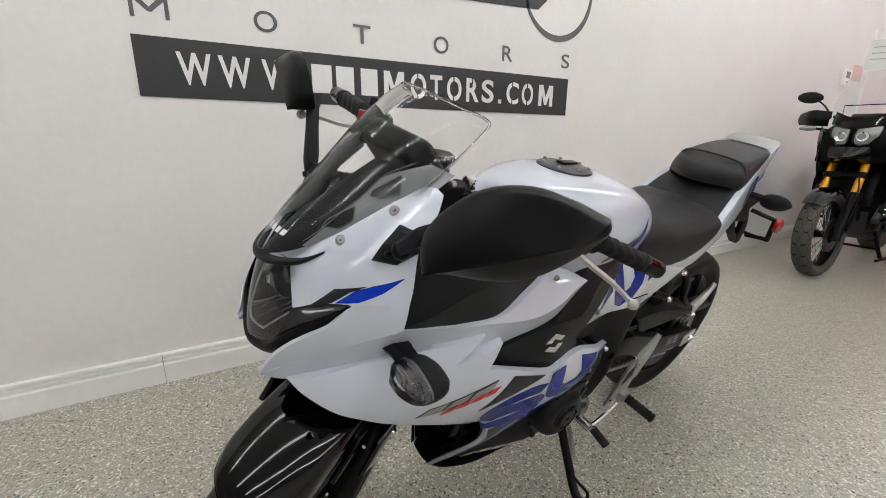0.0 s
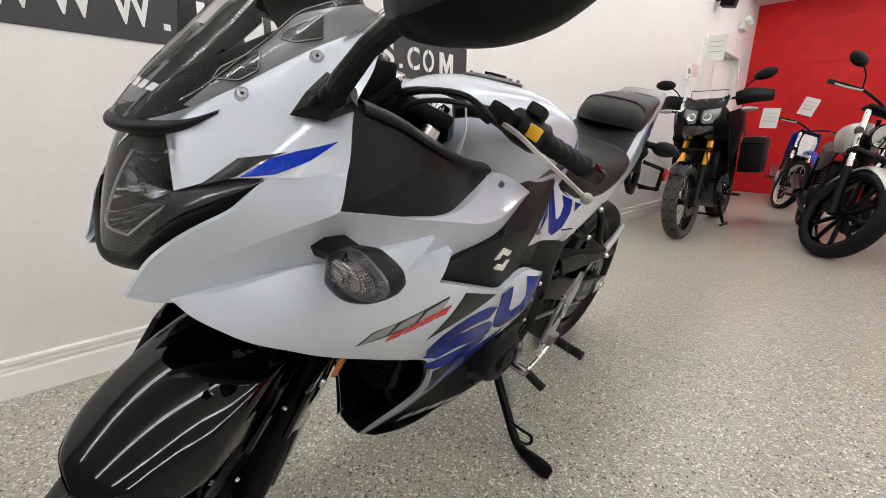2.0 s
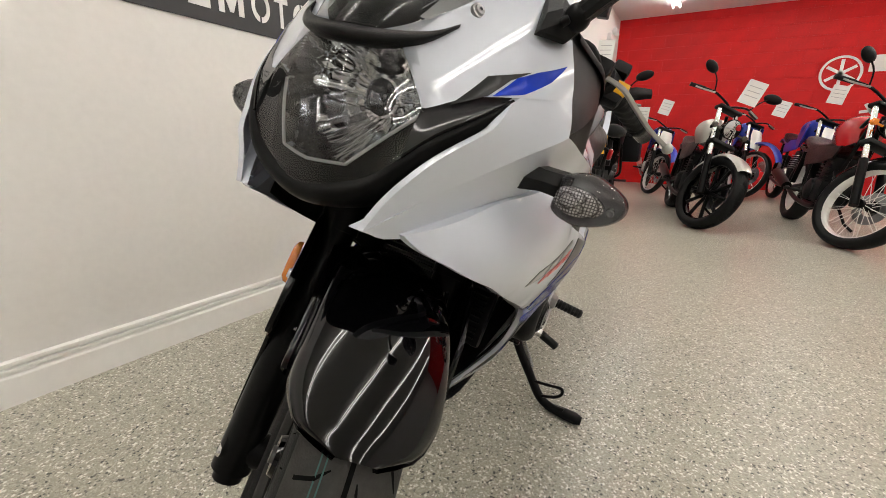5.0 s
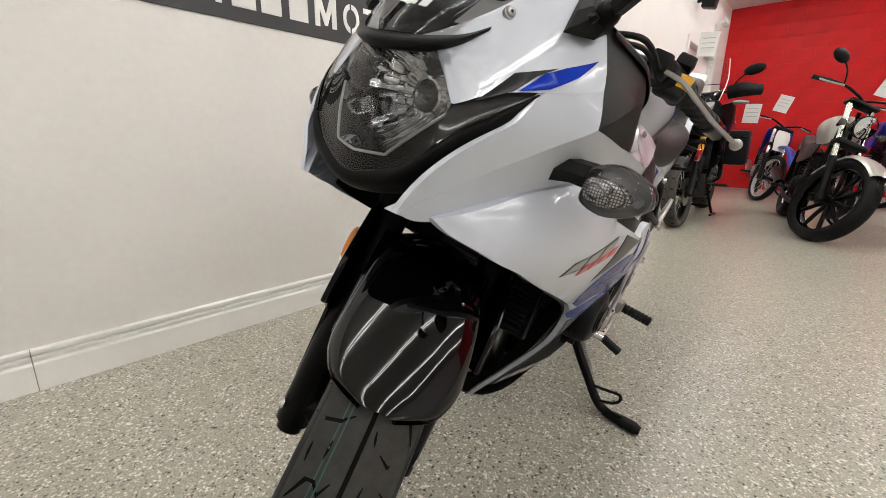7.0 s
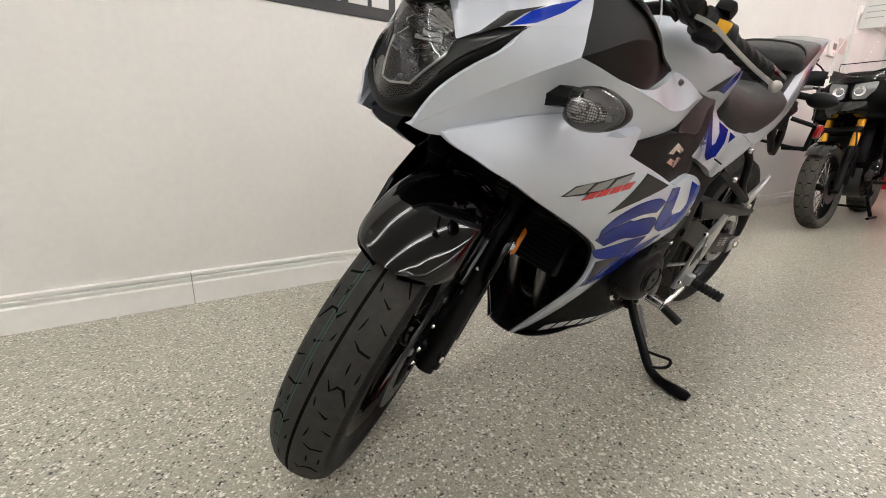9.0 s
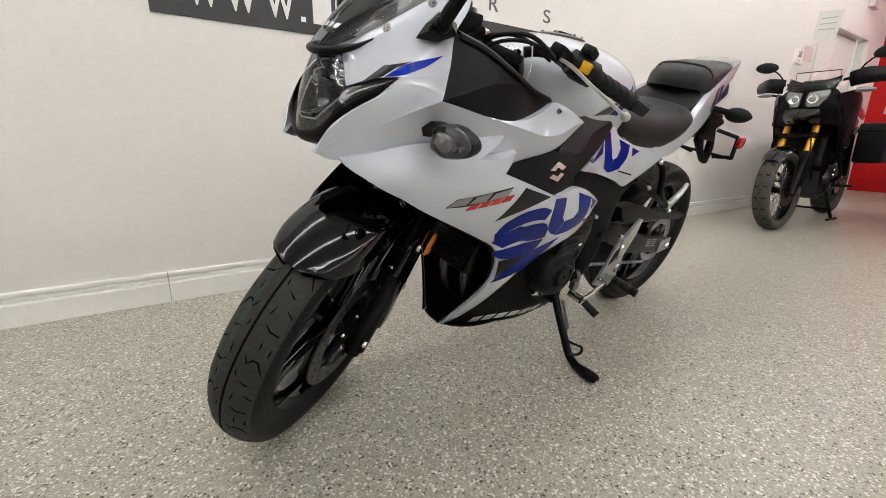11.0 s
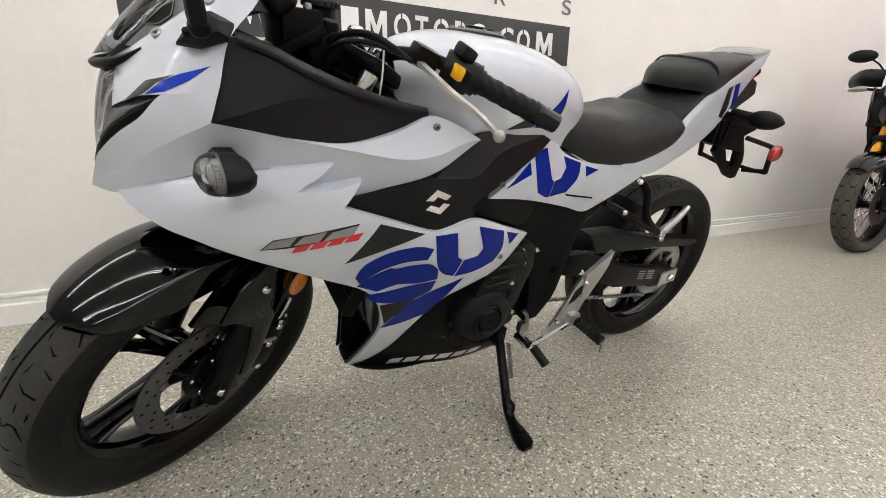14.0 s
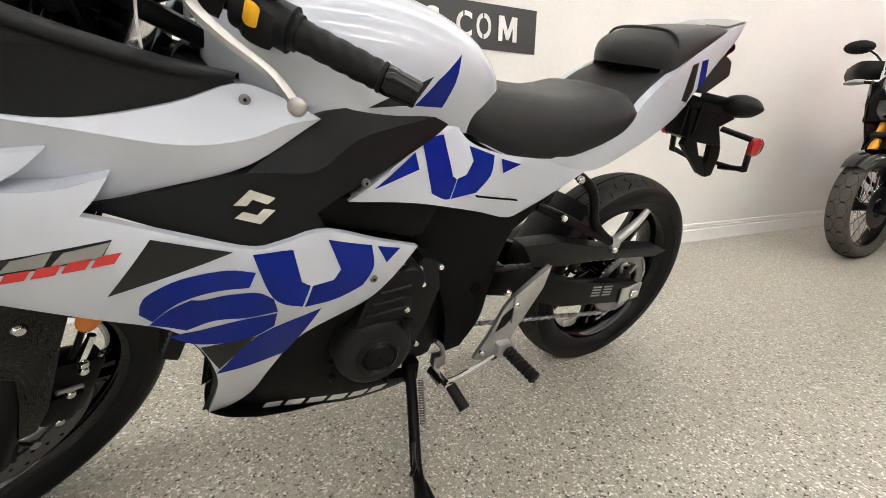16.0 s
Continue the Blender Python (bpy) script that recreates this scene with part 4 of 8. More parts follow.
def nose():
    def bow(rows, nu=5, nv=5):
        return smooth_loft([[(x, -y, z) for x, y, z in r] + r[-2::-1] for r in rows], nu, nv)
    lens_rows = [[(-0.020, 0.062, 0.856), (-0.037, 0.032, 0.852), (-0.046, 0, 0.850)], [(-0.029, 0.088, 0.812), (-0.049, 0.048, 0.810), (-0.061, 0, 0.808)],
                 [(-0.043, 0.093, 0.778), (-0.060, 0.050, 0.766), (-0.072, 0, 0.760)], [(-0.056, 0.086, 0.752), (-0.069, 0.045, 0.724), (-0.078, 0, 0.713)]]
    lamp = part("headlight", bow(lens_rows), SMOKE, bike, "smoked clear headlight lens")
    def lens_x(y, z):
        return -0.046 - (0.852 - z) * 0.245 + 0.0265 * (abs(y) / 0.062) ** 1.7 * (0.9 - 2.2 * (0.852 - z))
    # one deep bowl with a six-sided mouth, round the bulb in the middle
    mouth = [(0.0, 0.849), (0.074, 0.847), (0.084, 0.797), (0.038, 0.739), (0.0, 0.735), (-0.038, 0.739), (-0.084, 0.797), (-0.074, 0.847)]
    rim = []
    for (ya, za), (yb, zb) in zip(mouth, mouth[1:] + mouth[:1]):
        rim += [(ya + (yb - ya) * k / 12, za + (zb - za) * k / 12) for k in range(12)]
    rim.append(rim[0])
    rows = []
    for k in range(25):
        f = 0.20 + 0.80 * k / 24
        row = []
        for i, (y, z) in enumerate(rim):
            tier = (0.0016 if f > 0.50 else 0.0) + (0.0016 if f > 0.76 else 0.0)
            flute = 0.0030 * f * abs(math.sin(math.pi * i / 6)) + 0.0014 * abs(math.sin(math.pi * k / 8))
            x0 = lens_x(y, z) + 0.007
            row.append((x0 * f ** 2 + 0.056 * (1 - f ** 2) - tier - flute * min(1, (1 - f) * 6), y * f, 0.798 + (z - 0.798) * f))
        rows.append(row)
    part("reflector_bowl", loft(rows), REFLECTOR, lamp, "deep chrome headlight reflector in fluted panels", sharp=24)
    # ledge across the bowl
    part("lamp_shelf", loft([[(lens_x(y, 0.786) + d, y, 0.786 + 0.003 * (d > 0.02)) for y in (-0.070, -0.035, 0.0, 0.035, 0.070)] for d in (0.022, 0.044)]), LAMP_DARK, lamp, "bright ledge inside the headlight")
    brim = [(0.0, 0.859), (0.064, 0.857), (0.096, 0.786), (0.062, 0.729), (0.0, 0.711), (-0.062, 0.729), (-0.096, 0.786), (-0.064, 0.857)]
    wide = []
    for (ya, za), (yb, zb) in zip(brim, brim[1:] + brim[:1]):
        wide += [(ya + (yb - ya) * k / 12, za + (zb - za) * k / 12) for k in range(12)]
    wide.append(wide[0])
    part("lamp_bezel", loft([[(lens_x(a[0] + (b[0] - a[0]) * f, a[1] + (b[1] - a[1]) * f) + 0.007 - 0.002 * f, a[0] + (b[0] - a[0]) * f, a[1] + (b[1] - a[1]) * f) for a, b in zip(rim, wide)] for f in (0, 0.33, 0.67, 1)]), UNDERSIDE, lamp, "black bezel round the bowl")
    # chrome trim in pale paint, which stands in for its bright reflection
    part("lamp_trim", tube([(lens_x(y, z) + 0.0045, y, z) for y, z in rim[24:73]], 0.0018, 6), SCREEN_EDGE, lamp, "headlight trim line with its chrome glint painted pale")
    part("bulb_ring", lathe([(0.0165, 0.056), (0.0175, 0.038), (0.020, 0.034), (0.0225, 0.036), (0.0235, 0.056)], 32, "x", (0, 0, 0.800)), REFLECTOR, lamp, "bright ring round the bulb")
    part("bulb", lathe([(0.0, 0.016), (0.006, 0.017), (0.0105, 0.022), (0.0115, 0.040), (0.0165, 0.054)], 24, "x", (0, 0, 0.800)), LAMP_DARK, lamp, "silvered headlight bulb")
    for s in (-1, 1):
        def at(x, y, z):
            return Vector((x, s * y, z))
        # finely ribbed outer end of the lens
        for k in range(12):
            z = 0.815 + 0.0031 * k
            part("lamp_rib", tube([at(lens_x(0.078 - 0.0125 * k / 11, z) + 0.004, 0.074 - 0.0135 * k / 11, z), at(lens_x(0.086 - 0.020 * k / 11, z) + 0.006, 0.086 - 0.020 * k / 11, z)], 0.0011, 5), CHROME, lamp)
        # the ear that runs back from the lens
        top = curve_points([(-0.031, 0.089, 0.805), (0.000, 0.124, 0.817), (0.031, 0.154, 0.830)], 6)
        low = curve_points([(-0.053, 0.090, 0.760), (-0.034, 0.110, 0.784), (-0.010, 0.130, 0.803), (0.027, 0.152, 0.828)], 4)
        rows = [[Vector((p.x + (q.x - p.x) * f - 0.003 * math.sin(math.pi * f), s * (p.y + (q.y - p.y) * f), p.z + (q.z - p.z) * f)) for f in (0, 0.25, 0.5, 0.75, 1)] for p, q in zip(top, low)]
        rows = [[r[0] + Vector((0.014, -0.002 * s, 0.016))] + r for r in rows]
        part("lamp_side", loft(rows), EAR, bike, "gloss dark grey ear beside the headlight")
        part("ear_edge", tube([Vector((q.x - 0.001, s * q.y, q.z)) for q in low], 0.0016, 6), GLOSS_BLACK, bike)
    # black chin under the lamp with a rolled lip, and the mouth behind it
    rows = []
    for half in ([(0.022, 0.150, 0.826), (-0.012, 0.130, 0.802), (-0.036, 0.109, 0.783), (-0.055, 0.088, 0.757), (-0.066, 0.055, 0.730), (-0.074, 0, 0.716)], [(0.021, 0.151, 0.823), (-0.014, 0.132, 0.797), (-0.040, 0.111, 0.775), (-0.060, 0.089, 0.748), (-0.072, 0.056, 0.722), (-0.081, 0, 0.709)],
                 [(0.022, 0.150, 0.819), (-0.008, 0.133, 0.788), (-0.034, 0.112, 0.763), (-0.056, 0.090, 0.736), (-0.069, 0.055, 0.711), (-0.078, 0, 0.698)], [(0.028, 0.145, 0.810), (0.004, 0.132, 0.778), (-0.020, 0.110, 0.748), (-0.040, 0.086, 0.720), (-0.052, 0.052, 0.700), (-0.060, 0, 0.690)],
                 [(0.05, 0.14, 0.79), (0.03, 0.12, 0.76), (0.01, 0.10, 0.73), (-0.01, 0.078, 0.706), (-0.02, 0.048, 0.696), (-0.025, 0, 0.688)], [(0.10, 0.12, 0.75), (0.08, 0.10, 0.72), (0.07, 0.09, 0.705), (0.06, 0.07, 0.692), (0.06, 0.045, 0.688), (0.06, 0, 0.685)]):
        rows.append([(x, -y, z) for x, y, z in half] + half[-2::-1])
    part("chin", smooth_loft(rows, 5, 4), UNDERSIDE, bike, "matte black chin below the headlight", sharp=60)
    lip = [[(0.014, 0.086, 0.882), (-0.012, 0.070, 0.868), (-0.040, 0.037, 0.859), (-0.052, 0, 0.857)], [(0.012, 0.087, 0.880), (-0.017, 0.072, 0.864), (-0.049, 0.038, 0.854), (-0.061, 0, 0.851)],
           [(0.012, 0.086, 0.878), (-0.018, 0.070, 0.859), (-0.048, 0.040, 0.848), (-0.060, 0, 0.844)], [(0.016, 0.083, 0.876), (-0.010, 0.064, 0.854), (-0.038, 0.037, 0.844), (-0.050, 0, 0.840)], [(0.024, 0.078, 0.875), (0.004, 0.055, 0.853), (-0.018, 0.032, 0.845), (-0.028, 0, 0.842)]]
    part("screen_lip", smooth_loft([[(x, -y, z) for x, y, z in r] + r[-2::-1] for r in lip], 5, 4), PLASTIC, bike, "thick black lip at the screen foot", sharp=60)
    # screen: a clear bubble over a black inner cowl
    def arc(x, z, w, drop, back):
        return [(x + back * (t * t), w * t, z - drop * t * t) for t in (-1, -0.75, -0.4, 0, 0.4, 0.75, 1)]
    rows = [arc(-0.056, 0.858, 0.060, -0.004, 0.045), arc(-0.020, 0.905, 0.090, 0.015, 0.060), arc(0.035, 0.965, 0.112, 0.022, 0.070), arc(0.095, 1.035, 0.122, 0.030, 0.080), arc(0.150, 1.085, 0.122, 0.030, 0.080), arc(0.172, 1.098, 0.110, 0.028, 0.07)]
    part("windscreen", smooth_loft(rows, 4, 5), SCREEN, bike, "clear double bubble windscreen")
    rim = [Vector(p) for p in (rows[0][0], rows[1][0], rows[2][0], rows[3][0], rows[4][0])] + [Vector(p) for p in rows[5]] + [Vector(p) for p in (rows[4][6], rows[3][6], rows[2][6], rows[1][6], rows[0][6])]
    part("screen_edge", tube(rim, 0.0026, 6, 4), clear("screen_edge_plastic", (0.9, 0.92, 0.92), 0.1), bike, "bright polished screen edge")
    rows = [arc(-0.046, 0.850, 0.050, -0.002, 0.045), arc(-0.008, 0.888, 0.066, 0.012, 0.045), arc(0.034, 0.915, 0.078, 0.012, 0.050), arc(0.084, 0.938, 0.086, 0.008, 0.055), arc(0.12, 0.942, 0.088, 0.0, 0.05)]
    part("screen_cowl", smooth_loft(rows, 4, 4), PLASTIC, bike, "matte black cowl under the screen")
    def on_screen(x, z, w, drop, back, t, inset):
        return Vector((x + back * t * t + inset, w * t * (1 - inset * 4), z - drop * t * t - inset))
    bands = ((-0.046, 0.872, 0.070, 0.002, 0.050), (-0.020, 0.905, 0.090, 0.015, 0.060), (0.035, 0.965, 0.112, 0.022, 0.070), (0.095, 1.035, 0.122, 0.030, 0.080))
    for s in (-1, 1):
        def spot(f, t, inset=-0.0012):
            i = min(int(f), 2)
            q = [bands[i][k] + (bands[i + 1][k] - bands[i][k]) * (f - i) for k in range(5)]
            return on_screen(*q, s * t, inset)
        rows = []
        for k in range(25):
            f = 0.35 + 2.6 * k / 24
            low = 0.68 + 0.05 * max(0, 1 - f) + 0.42 * max(0, f - 2.45)
            rows.append([spot(f, low + (1.07 - low) * g / 5, 0.0015) for g in range(6)])
        part("screen_mask", loft(rows), BAND, bike, "grey printed band along the screen")
        for corners in (((2.04, 0.74), (2.16, 0.715), (2.60, 0.80), (2.28, 0.92), (2.08, 0.83)), ((1.16, 0.68), (1.34, 0.65), (1.80, 0.72), (1.50, 0.84), (1.26, 0.82))):
            sheet = bmesh.new()
            n = len(corners)
            mf, mt = sum(c[0] for c in corners) / n, sum(c[1] for c in corners) / n
            outline = [tuple(corners[i][k] + (corners[(i + 1) % n][k] - corners[i][k]) * (0.08 + 0.84 * g / 5) for k in (0, 1)) for i in range(n) for g in range(6)]
            rings = [[sheet.verts.new(spot(mf + (f - mf) * q, mt + (t - mt) * q, 0.0003)) for f, t in outline] for q in (1, 0.75, 0.5, 0.25)]
            for a, b in zip(rings, rings[1:]):
                for i in range(len(a)):
                    sheet.faces.new((a[i], a[(i + 1) % len(a)], b[(i + 1) % len(a)], b[i]))
            sheet.faces.new(rings[-1])
            vent = part("screen_vent", sheet, DECAL_BLACK, bike, "black screen vent")
            part("vent_edge", tube([spot(f, t, -0.0012) for f, t in outline + outline[:1]], 0.0006, 5), DECAL_GREY, vent)
        for low_t in (0.0,):
            part("band_edge", tube([spot(0.5 + 2.35 * k / 20, 0.69 + low_t * (0.4 + 0.6 * k / 20) + 0.30 * max(0, 2.35 * k / 20 - 1.95), -0.0010) for k in range(21)], 0.0005, 5), DECAL_GREY, bike, "pale moulded line along the screen band")
    for k in range(6):
        a = -0.40 + 0.135 * k
        corners = [on_screen(*[bands[0][i] + (bands[1][i] - bands[0][i]) * f for i in range(5)], t, -0.0012) for f, t in ((0.42, a), (0.42, a + 0.095), (0.66, a + 0.095), (0.66, a))]
        sheet = bmesh.new()
        sheet.faces.new([sheet.verts.new(q) for q in corners])
        part("plain_block", sheet, DECAL_WHITE, bike, "plain white lettering block", smooth=False)
    part("dash_hood", smooth_loft([[(0.060, -0.070, 0.900), (0.040, 0, 0.920), (0.060, 0.070, 0.900)], [(0.110, -0.074, 0.932), (0.095, 0, 0.950), (0.110, 0.074, 0.932)], [(0.165, -0.076, 0.965), (0.155, 0, 0.982), (0.165, 0.076, 0.965)]], 5, 5), PLASTIC, bike, "black hood over the instruments")
    for s in (-1, 1):
        for x, z in ((0.099, 0.946), (0.033, 0.899)):
            m = Matrix.Translation((x, s * (up_w(x, z) + 0.001), z)) @ pose(0, 0, 0, -35 if s < 0 else 35) @ pose(0, 0, 0, 0, 0, 25 * s)
            bolt = part("screen_bolt", shifted(lathe([(0.0, s * 0.0020), (0.0016, s * 0.0020), (0.0019, s * 0.0034), (0.005, s * 0.003), (0.006, s * 0.001), (0.0078, s * 0.0005), (0.0082, s * -0.003)], 16), m), STEEL, bike, "steel screen bolt")
            part("bolt_socket", shifted(lathe([(0.0, s * 0.0023), (0.0016, s * 0.0023)], 6), m), GROOVE_DARK, bolt)
    for x, z, f in ((0.424, 0.803, shelf_w), (0.572, 0.700, under_w), (0.583, 0.551, fair_w)):
        seat = part("fairing_bolt", lathe([(0.0, -0.0012), (0.0022, -0.0012), (0.0026, -0.0030), (0.0045, -0.0026), (0.0052, -0.0004), (0.0066, 0.0004), (0.0066, 0.003)], 18, "y", (x, -(f(x, z) + 0.0045), z)), STEEL, bike, "steel socket fairing bolt")
        part("bolt_socket", lathe([(0.0, -0.0014), (0.0022, -0.0014)], 6, "y", (x, -(f(x, z) + 0.0045), z)), GROOVE_DARK, seat)


nose()


def spoked_cast(parent, R, hub, spokes, width, wide):
    """Tyre, rim, spokes and hub of a cast wheel round the origin, axis y."""
    w = width / 2
    tyre = lathe([(R - 0.088, -w * 0.62), (R - 0.080, -w * 0.80), (R - 0.055, -w * 0.97), (R - 0.035, -w), (R - 0.018, -w * 0.88), (R - 0.006, -w * 0.55), (R - 0.001, -w * 0.2), (R, 0), (R - 0.001, w * 0.2), (R - 0.006, w * 0.55), (R - 0.018, w * 0.88), (R - 0.035, w), (R - 0.055, w * 0.97), (R - 0.080, w * 0.80), (R - 0.088, w * 0.62)], 96)
    t = part("tyre", tyre, RUBBER, parent, "black rubber tyre with curved tread grooves", sharp=60)
    def crown(q):
        return R - 0.018 * (q / 0.88) ** 2.4 + 0.0009
    part("tread_band", lathe([(R - 0.022, -w * 0.90)] + [(crown(abs(q)), q * w) for q in (-0.88, -0.75, -0.6, -0.4, -0.2, 0.0, 0.2, 0.4, 0.6, 0.75, 0.88)] + [(R - 0.022, w * 0.90)], 96), TREAD_RUBBER, parent, "lighter grey tyre tread", sharp=60)
    for q in (-1, 1):
        part("sidewall_ring", lathe([(R - 0.060, q * w * 0.965), (R - 0.058, q * w * 0.985), (R - 0.056, q * w * 0.98)], 72), RUBBER, parent)
    r = R - 0.085
    part("rim", lathe([(r + 0.006, -w * 0.66), (r, -w * 0.70), (r - 0.008, -w * 0.62), (r - 0.016, -w * 0.35), (r - 0.022, 0), (r - 0.016, w * 0.35), (r - 0.008, w * 0.62), (r, w * 0.70), (r + 0.006, w * 0.66)], 72), GLOSS_BLACK, parent, "gloss black cast rim")
    part("hub", lathe([(0.0, -hub), (0.026, -hub), (0.030, -hub * 0.8), (0.034, -hub * 0.4), (0.034, hub * 0.4), (0.030, hub * 0.8), (0.026, hub), (0.0, hub)], 32), GLOSS_BLACK, parent)
    for k in range(spokes):
        a = 2 * math.pi * k / spokes
        for d in (-0.10, 0.10):
            p, q = Vector((0.026 * math.cos(a), 0, 0.026 * math.sin(a))), Vector(((r - 0.014) * math.cos(a + d), 0, (r - 0.014) * math.sin(a + d)))
            n = Vector((-math.sin(a), 0, math.cos(a)))
            rows = []
            for f, hw, hy in ((0, 0.013, hub * 0.55), (0.4, 0.010, 0.020), (0.8, 0.009, 0.017), (1, 0.013, 0.02)):
                c = p.lerp(q, f)
                rows.append([c + n * hw + Vector((0, hy * 0.5, 0)), c + n * hw * 0.5 + Vector((0, hy, 0)), c - n * hw * 0.5 + Vector((0, hy, 0)), c - n * hw + Vector((0, hy * 0.5, 0)), c - n * hw - Vector((0, hy * 0.5, 0)), c - n * hw * 0.5 - Vector((0, hy, 0)), c + n * hw * 0.5 - Vector((0, hy, 0)), c + n * hw - Vector((0, hy * 0.5, 0))])
            part("spoke", loft(rows, closed=True, caps=True), GLOSS_BLACK, parent)
    return t


def tread(wheel, R, w, count, mat):
    """Slanting sipes cut across the tread."""
    def at(y, a):
        t = min(abs(y) / w, 0.98)
        r = R - 0.018 * (t / 0.88) ** 2.4 if t < 0.88 else R - 0.018 - 0.017 * (t - 0.88) / 0.12
        return Vector(((r + 0.0017) * math.cos(a), y, (r + 0.0017) * math.sin(a)))
    def groove(path, half):
        rows = []
        for i, (y, a) in enumerate(path):
            y2, a2 = path[min(i + 1, len(path) - 1)]
            y1, a1 = path[max(i - 1, 0)]
            d = Vector((y2 - y1, (a2 - a1) * R))
            n = Vector((-d.y, d.x)).normalized() * half * (0.35 if i in (0, len(path) - 1) else 1)
            rows.append([at(y + n.x, a + n.y / R), at(y - n.x, a - n.y / R)])
        return loft(rows)
    def hoop(y, half):
        return loft([[at(y - half, 2 * math.pi * k / 96), at(y + half, 2 * math.pi * k / 96)] for k in range(97)])
    part("centre_groove", hoop(0.0, 0.0024), mat, wheel)
    for y in (0.40, 0.49):
        part("tyre_mark", hoop(y * w, 0.0007), TEAL, wheel, "thin teal maker's line on the new tyre")
    cuts = []
    for k in range(count):
        for s in (-1, 1):
            a0 = 2 * math.pi * (k + (0.5 if s > 0 else 0)) / count
            for path, half in (([(0.30, 0.0), (0.5, 0.03), (0.75, 0.04), (0.97, 0.03)], 0.0019), ([(0.22, 0.20), (0.35, 0.245), (0.48, 0.215), (0.62, 0.22), (0.82, 0.30)], 0.0021), ([(0.35, 0.36), (0.55, 0.385), (0.92, 0.37)], 0.0019),
                               ([(0.60, 0.46), (0.80, 0.49), (0.97, 0.50)], 0.0016), ([(0.48, 0.09), (0.49, 0.12), (0.50, 0.15)], 0.0014), ([(0.78, 0.12), (0.78, 0.15), (0.77, 0.18)], 0.0014), ([(0.14, 0.30), (0.17, 0.325), (0.2, 0.345)], 0.0014), ([(0.30, 0.46), (0.28, 0.50), (0.24, 0.53)], 0.0014)):
                cuts.append(groove([(s * w * y, a0 + a) for y, a in path], half))
    tagged(part("tread_groove", join(*cuts), mat, wheel, "dark curved tread grooves"), kind="stuff")


GROOVE = material("tread_groove", (0.005, 0.005, 0.005), 0.9, grain=0.1, spec=0.04)


def disc(parent, r, y, holes):
    d = part("brake_disc", lathe([(r * 0.70, y - 0.002), (r, y - 0.002), (r, y + 0.002), (r * 0.70, y + 0.002), (r * 0.70, y - 0.002)], 64), DISC, parent, "drilled steel brake disc", sharp=30)
    hs = []
    for k in range(holes):
        a = 2 * math.pi * k / holes
        rr = r * (0.78 + 0.07 * (k % 3))
        hs.append(lathe([(0, y - 0.0026), (0.0035, y - 0.0026)], 8, "y", (rr * math.cos(a), 0, rr * math.sin(a))))
        hs.append(lathe([(0, y + 0.0026), (0.0035, y + 0.0026)], 8, "y", (rr * math.cos(a), 0, rr * math.sin(a))))
    tagged(part("disc_hole", join(*hs), GROOVE, d), kind="stuff")
    part("disc_carrier", lathe([(0.030, y - 0.006), (0.052, y - 0.006), (0.058, y - 0.003), (0.058, y + 0.004), (0.030, y + 0.006)], 32), SATIN, parent, "black brake disc carrier")
    for k in range(5):
        a = 2 * math.pi * k / 5 + 0.3
        for e in (-0.16, 0.16):
            part("disc_arm", tube([(0.050 * math.cos(a), y, 0.050 * math.sin(a)), (r * 0.73 * math.cos(a + e), y, r * 0.73 * math.sin(a + e))], 0.0055, 6), SATIN, parent)
        part("disc_rivet", lathe([(0, -0.005), (0.005, -0.005), (0.008, -0.003), (0.008, 0.005)], 12, "y", (r * 0.71 * math.cos(a + 0.16), y - 0.002, r * 0.71 * math.sin(a + 0.16))), STEEL, parent, "bright disc rivet")
        part("carrier_bolt", lathe([(0, -0.006), (0.004, -0.006), (0.006, -0.003), (0.006, 0.004)], 10, "y", (0.044 * math.cos(a + 0.3), y - 0.005, 0.044 * math.sin(a + 0.3))), CHROME, parent, "bright carrier bolt")
    return d


# the steered front end, built straight and then turned about the steering head
STEER, RAKE = 34.0, 25.6
HEAD = Vector((-0.104, 0, 0))
STEM = Vector((math.sin(radians(RAKE)), 0, math.cos(radians(RAKE))))
LOCK = Matrix.Translation((-0.010, 0.018, -0.0146)) @ Matrix.Translation(HEAD) @ Matrix.Rotation(radians(STEER), 4, STEM) @ Matrix.Translation(-HEAD)


def steered(name, bm, mat, label="", sharp=40.0):
    return part(name, shifted(bm, LOCK), mat, bike, label, sharp=sharp)


def fork_point(z, y, off=0.0):
    """A place on a fork leg at that height; off: metres ahead of it."""
    return Vector(((z - AXLE_Z) * math.tan(radians(RAKE)) - off, y, z))


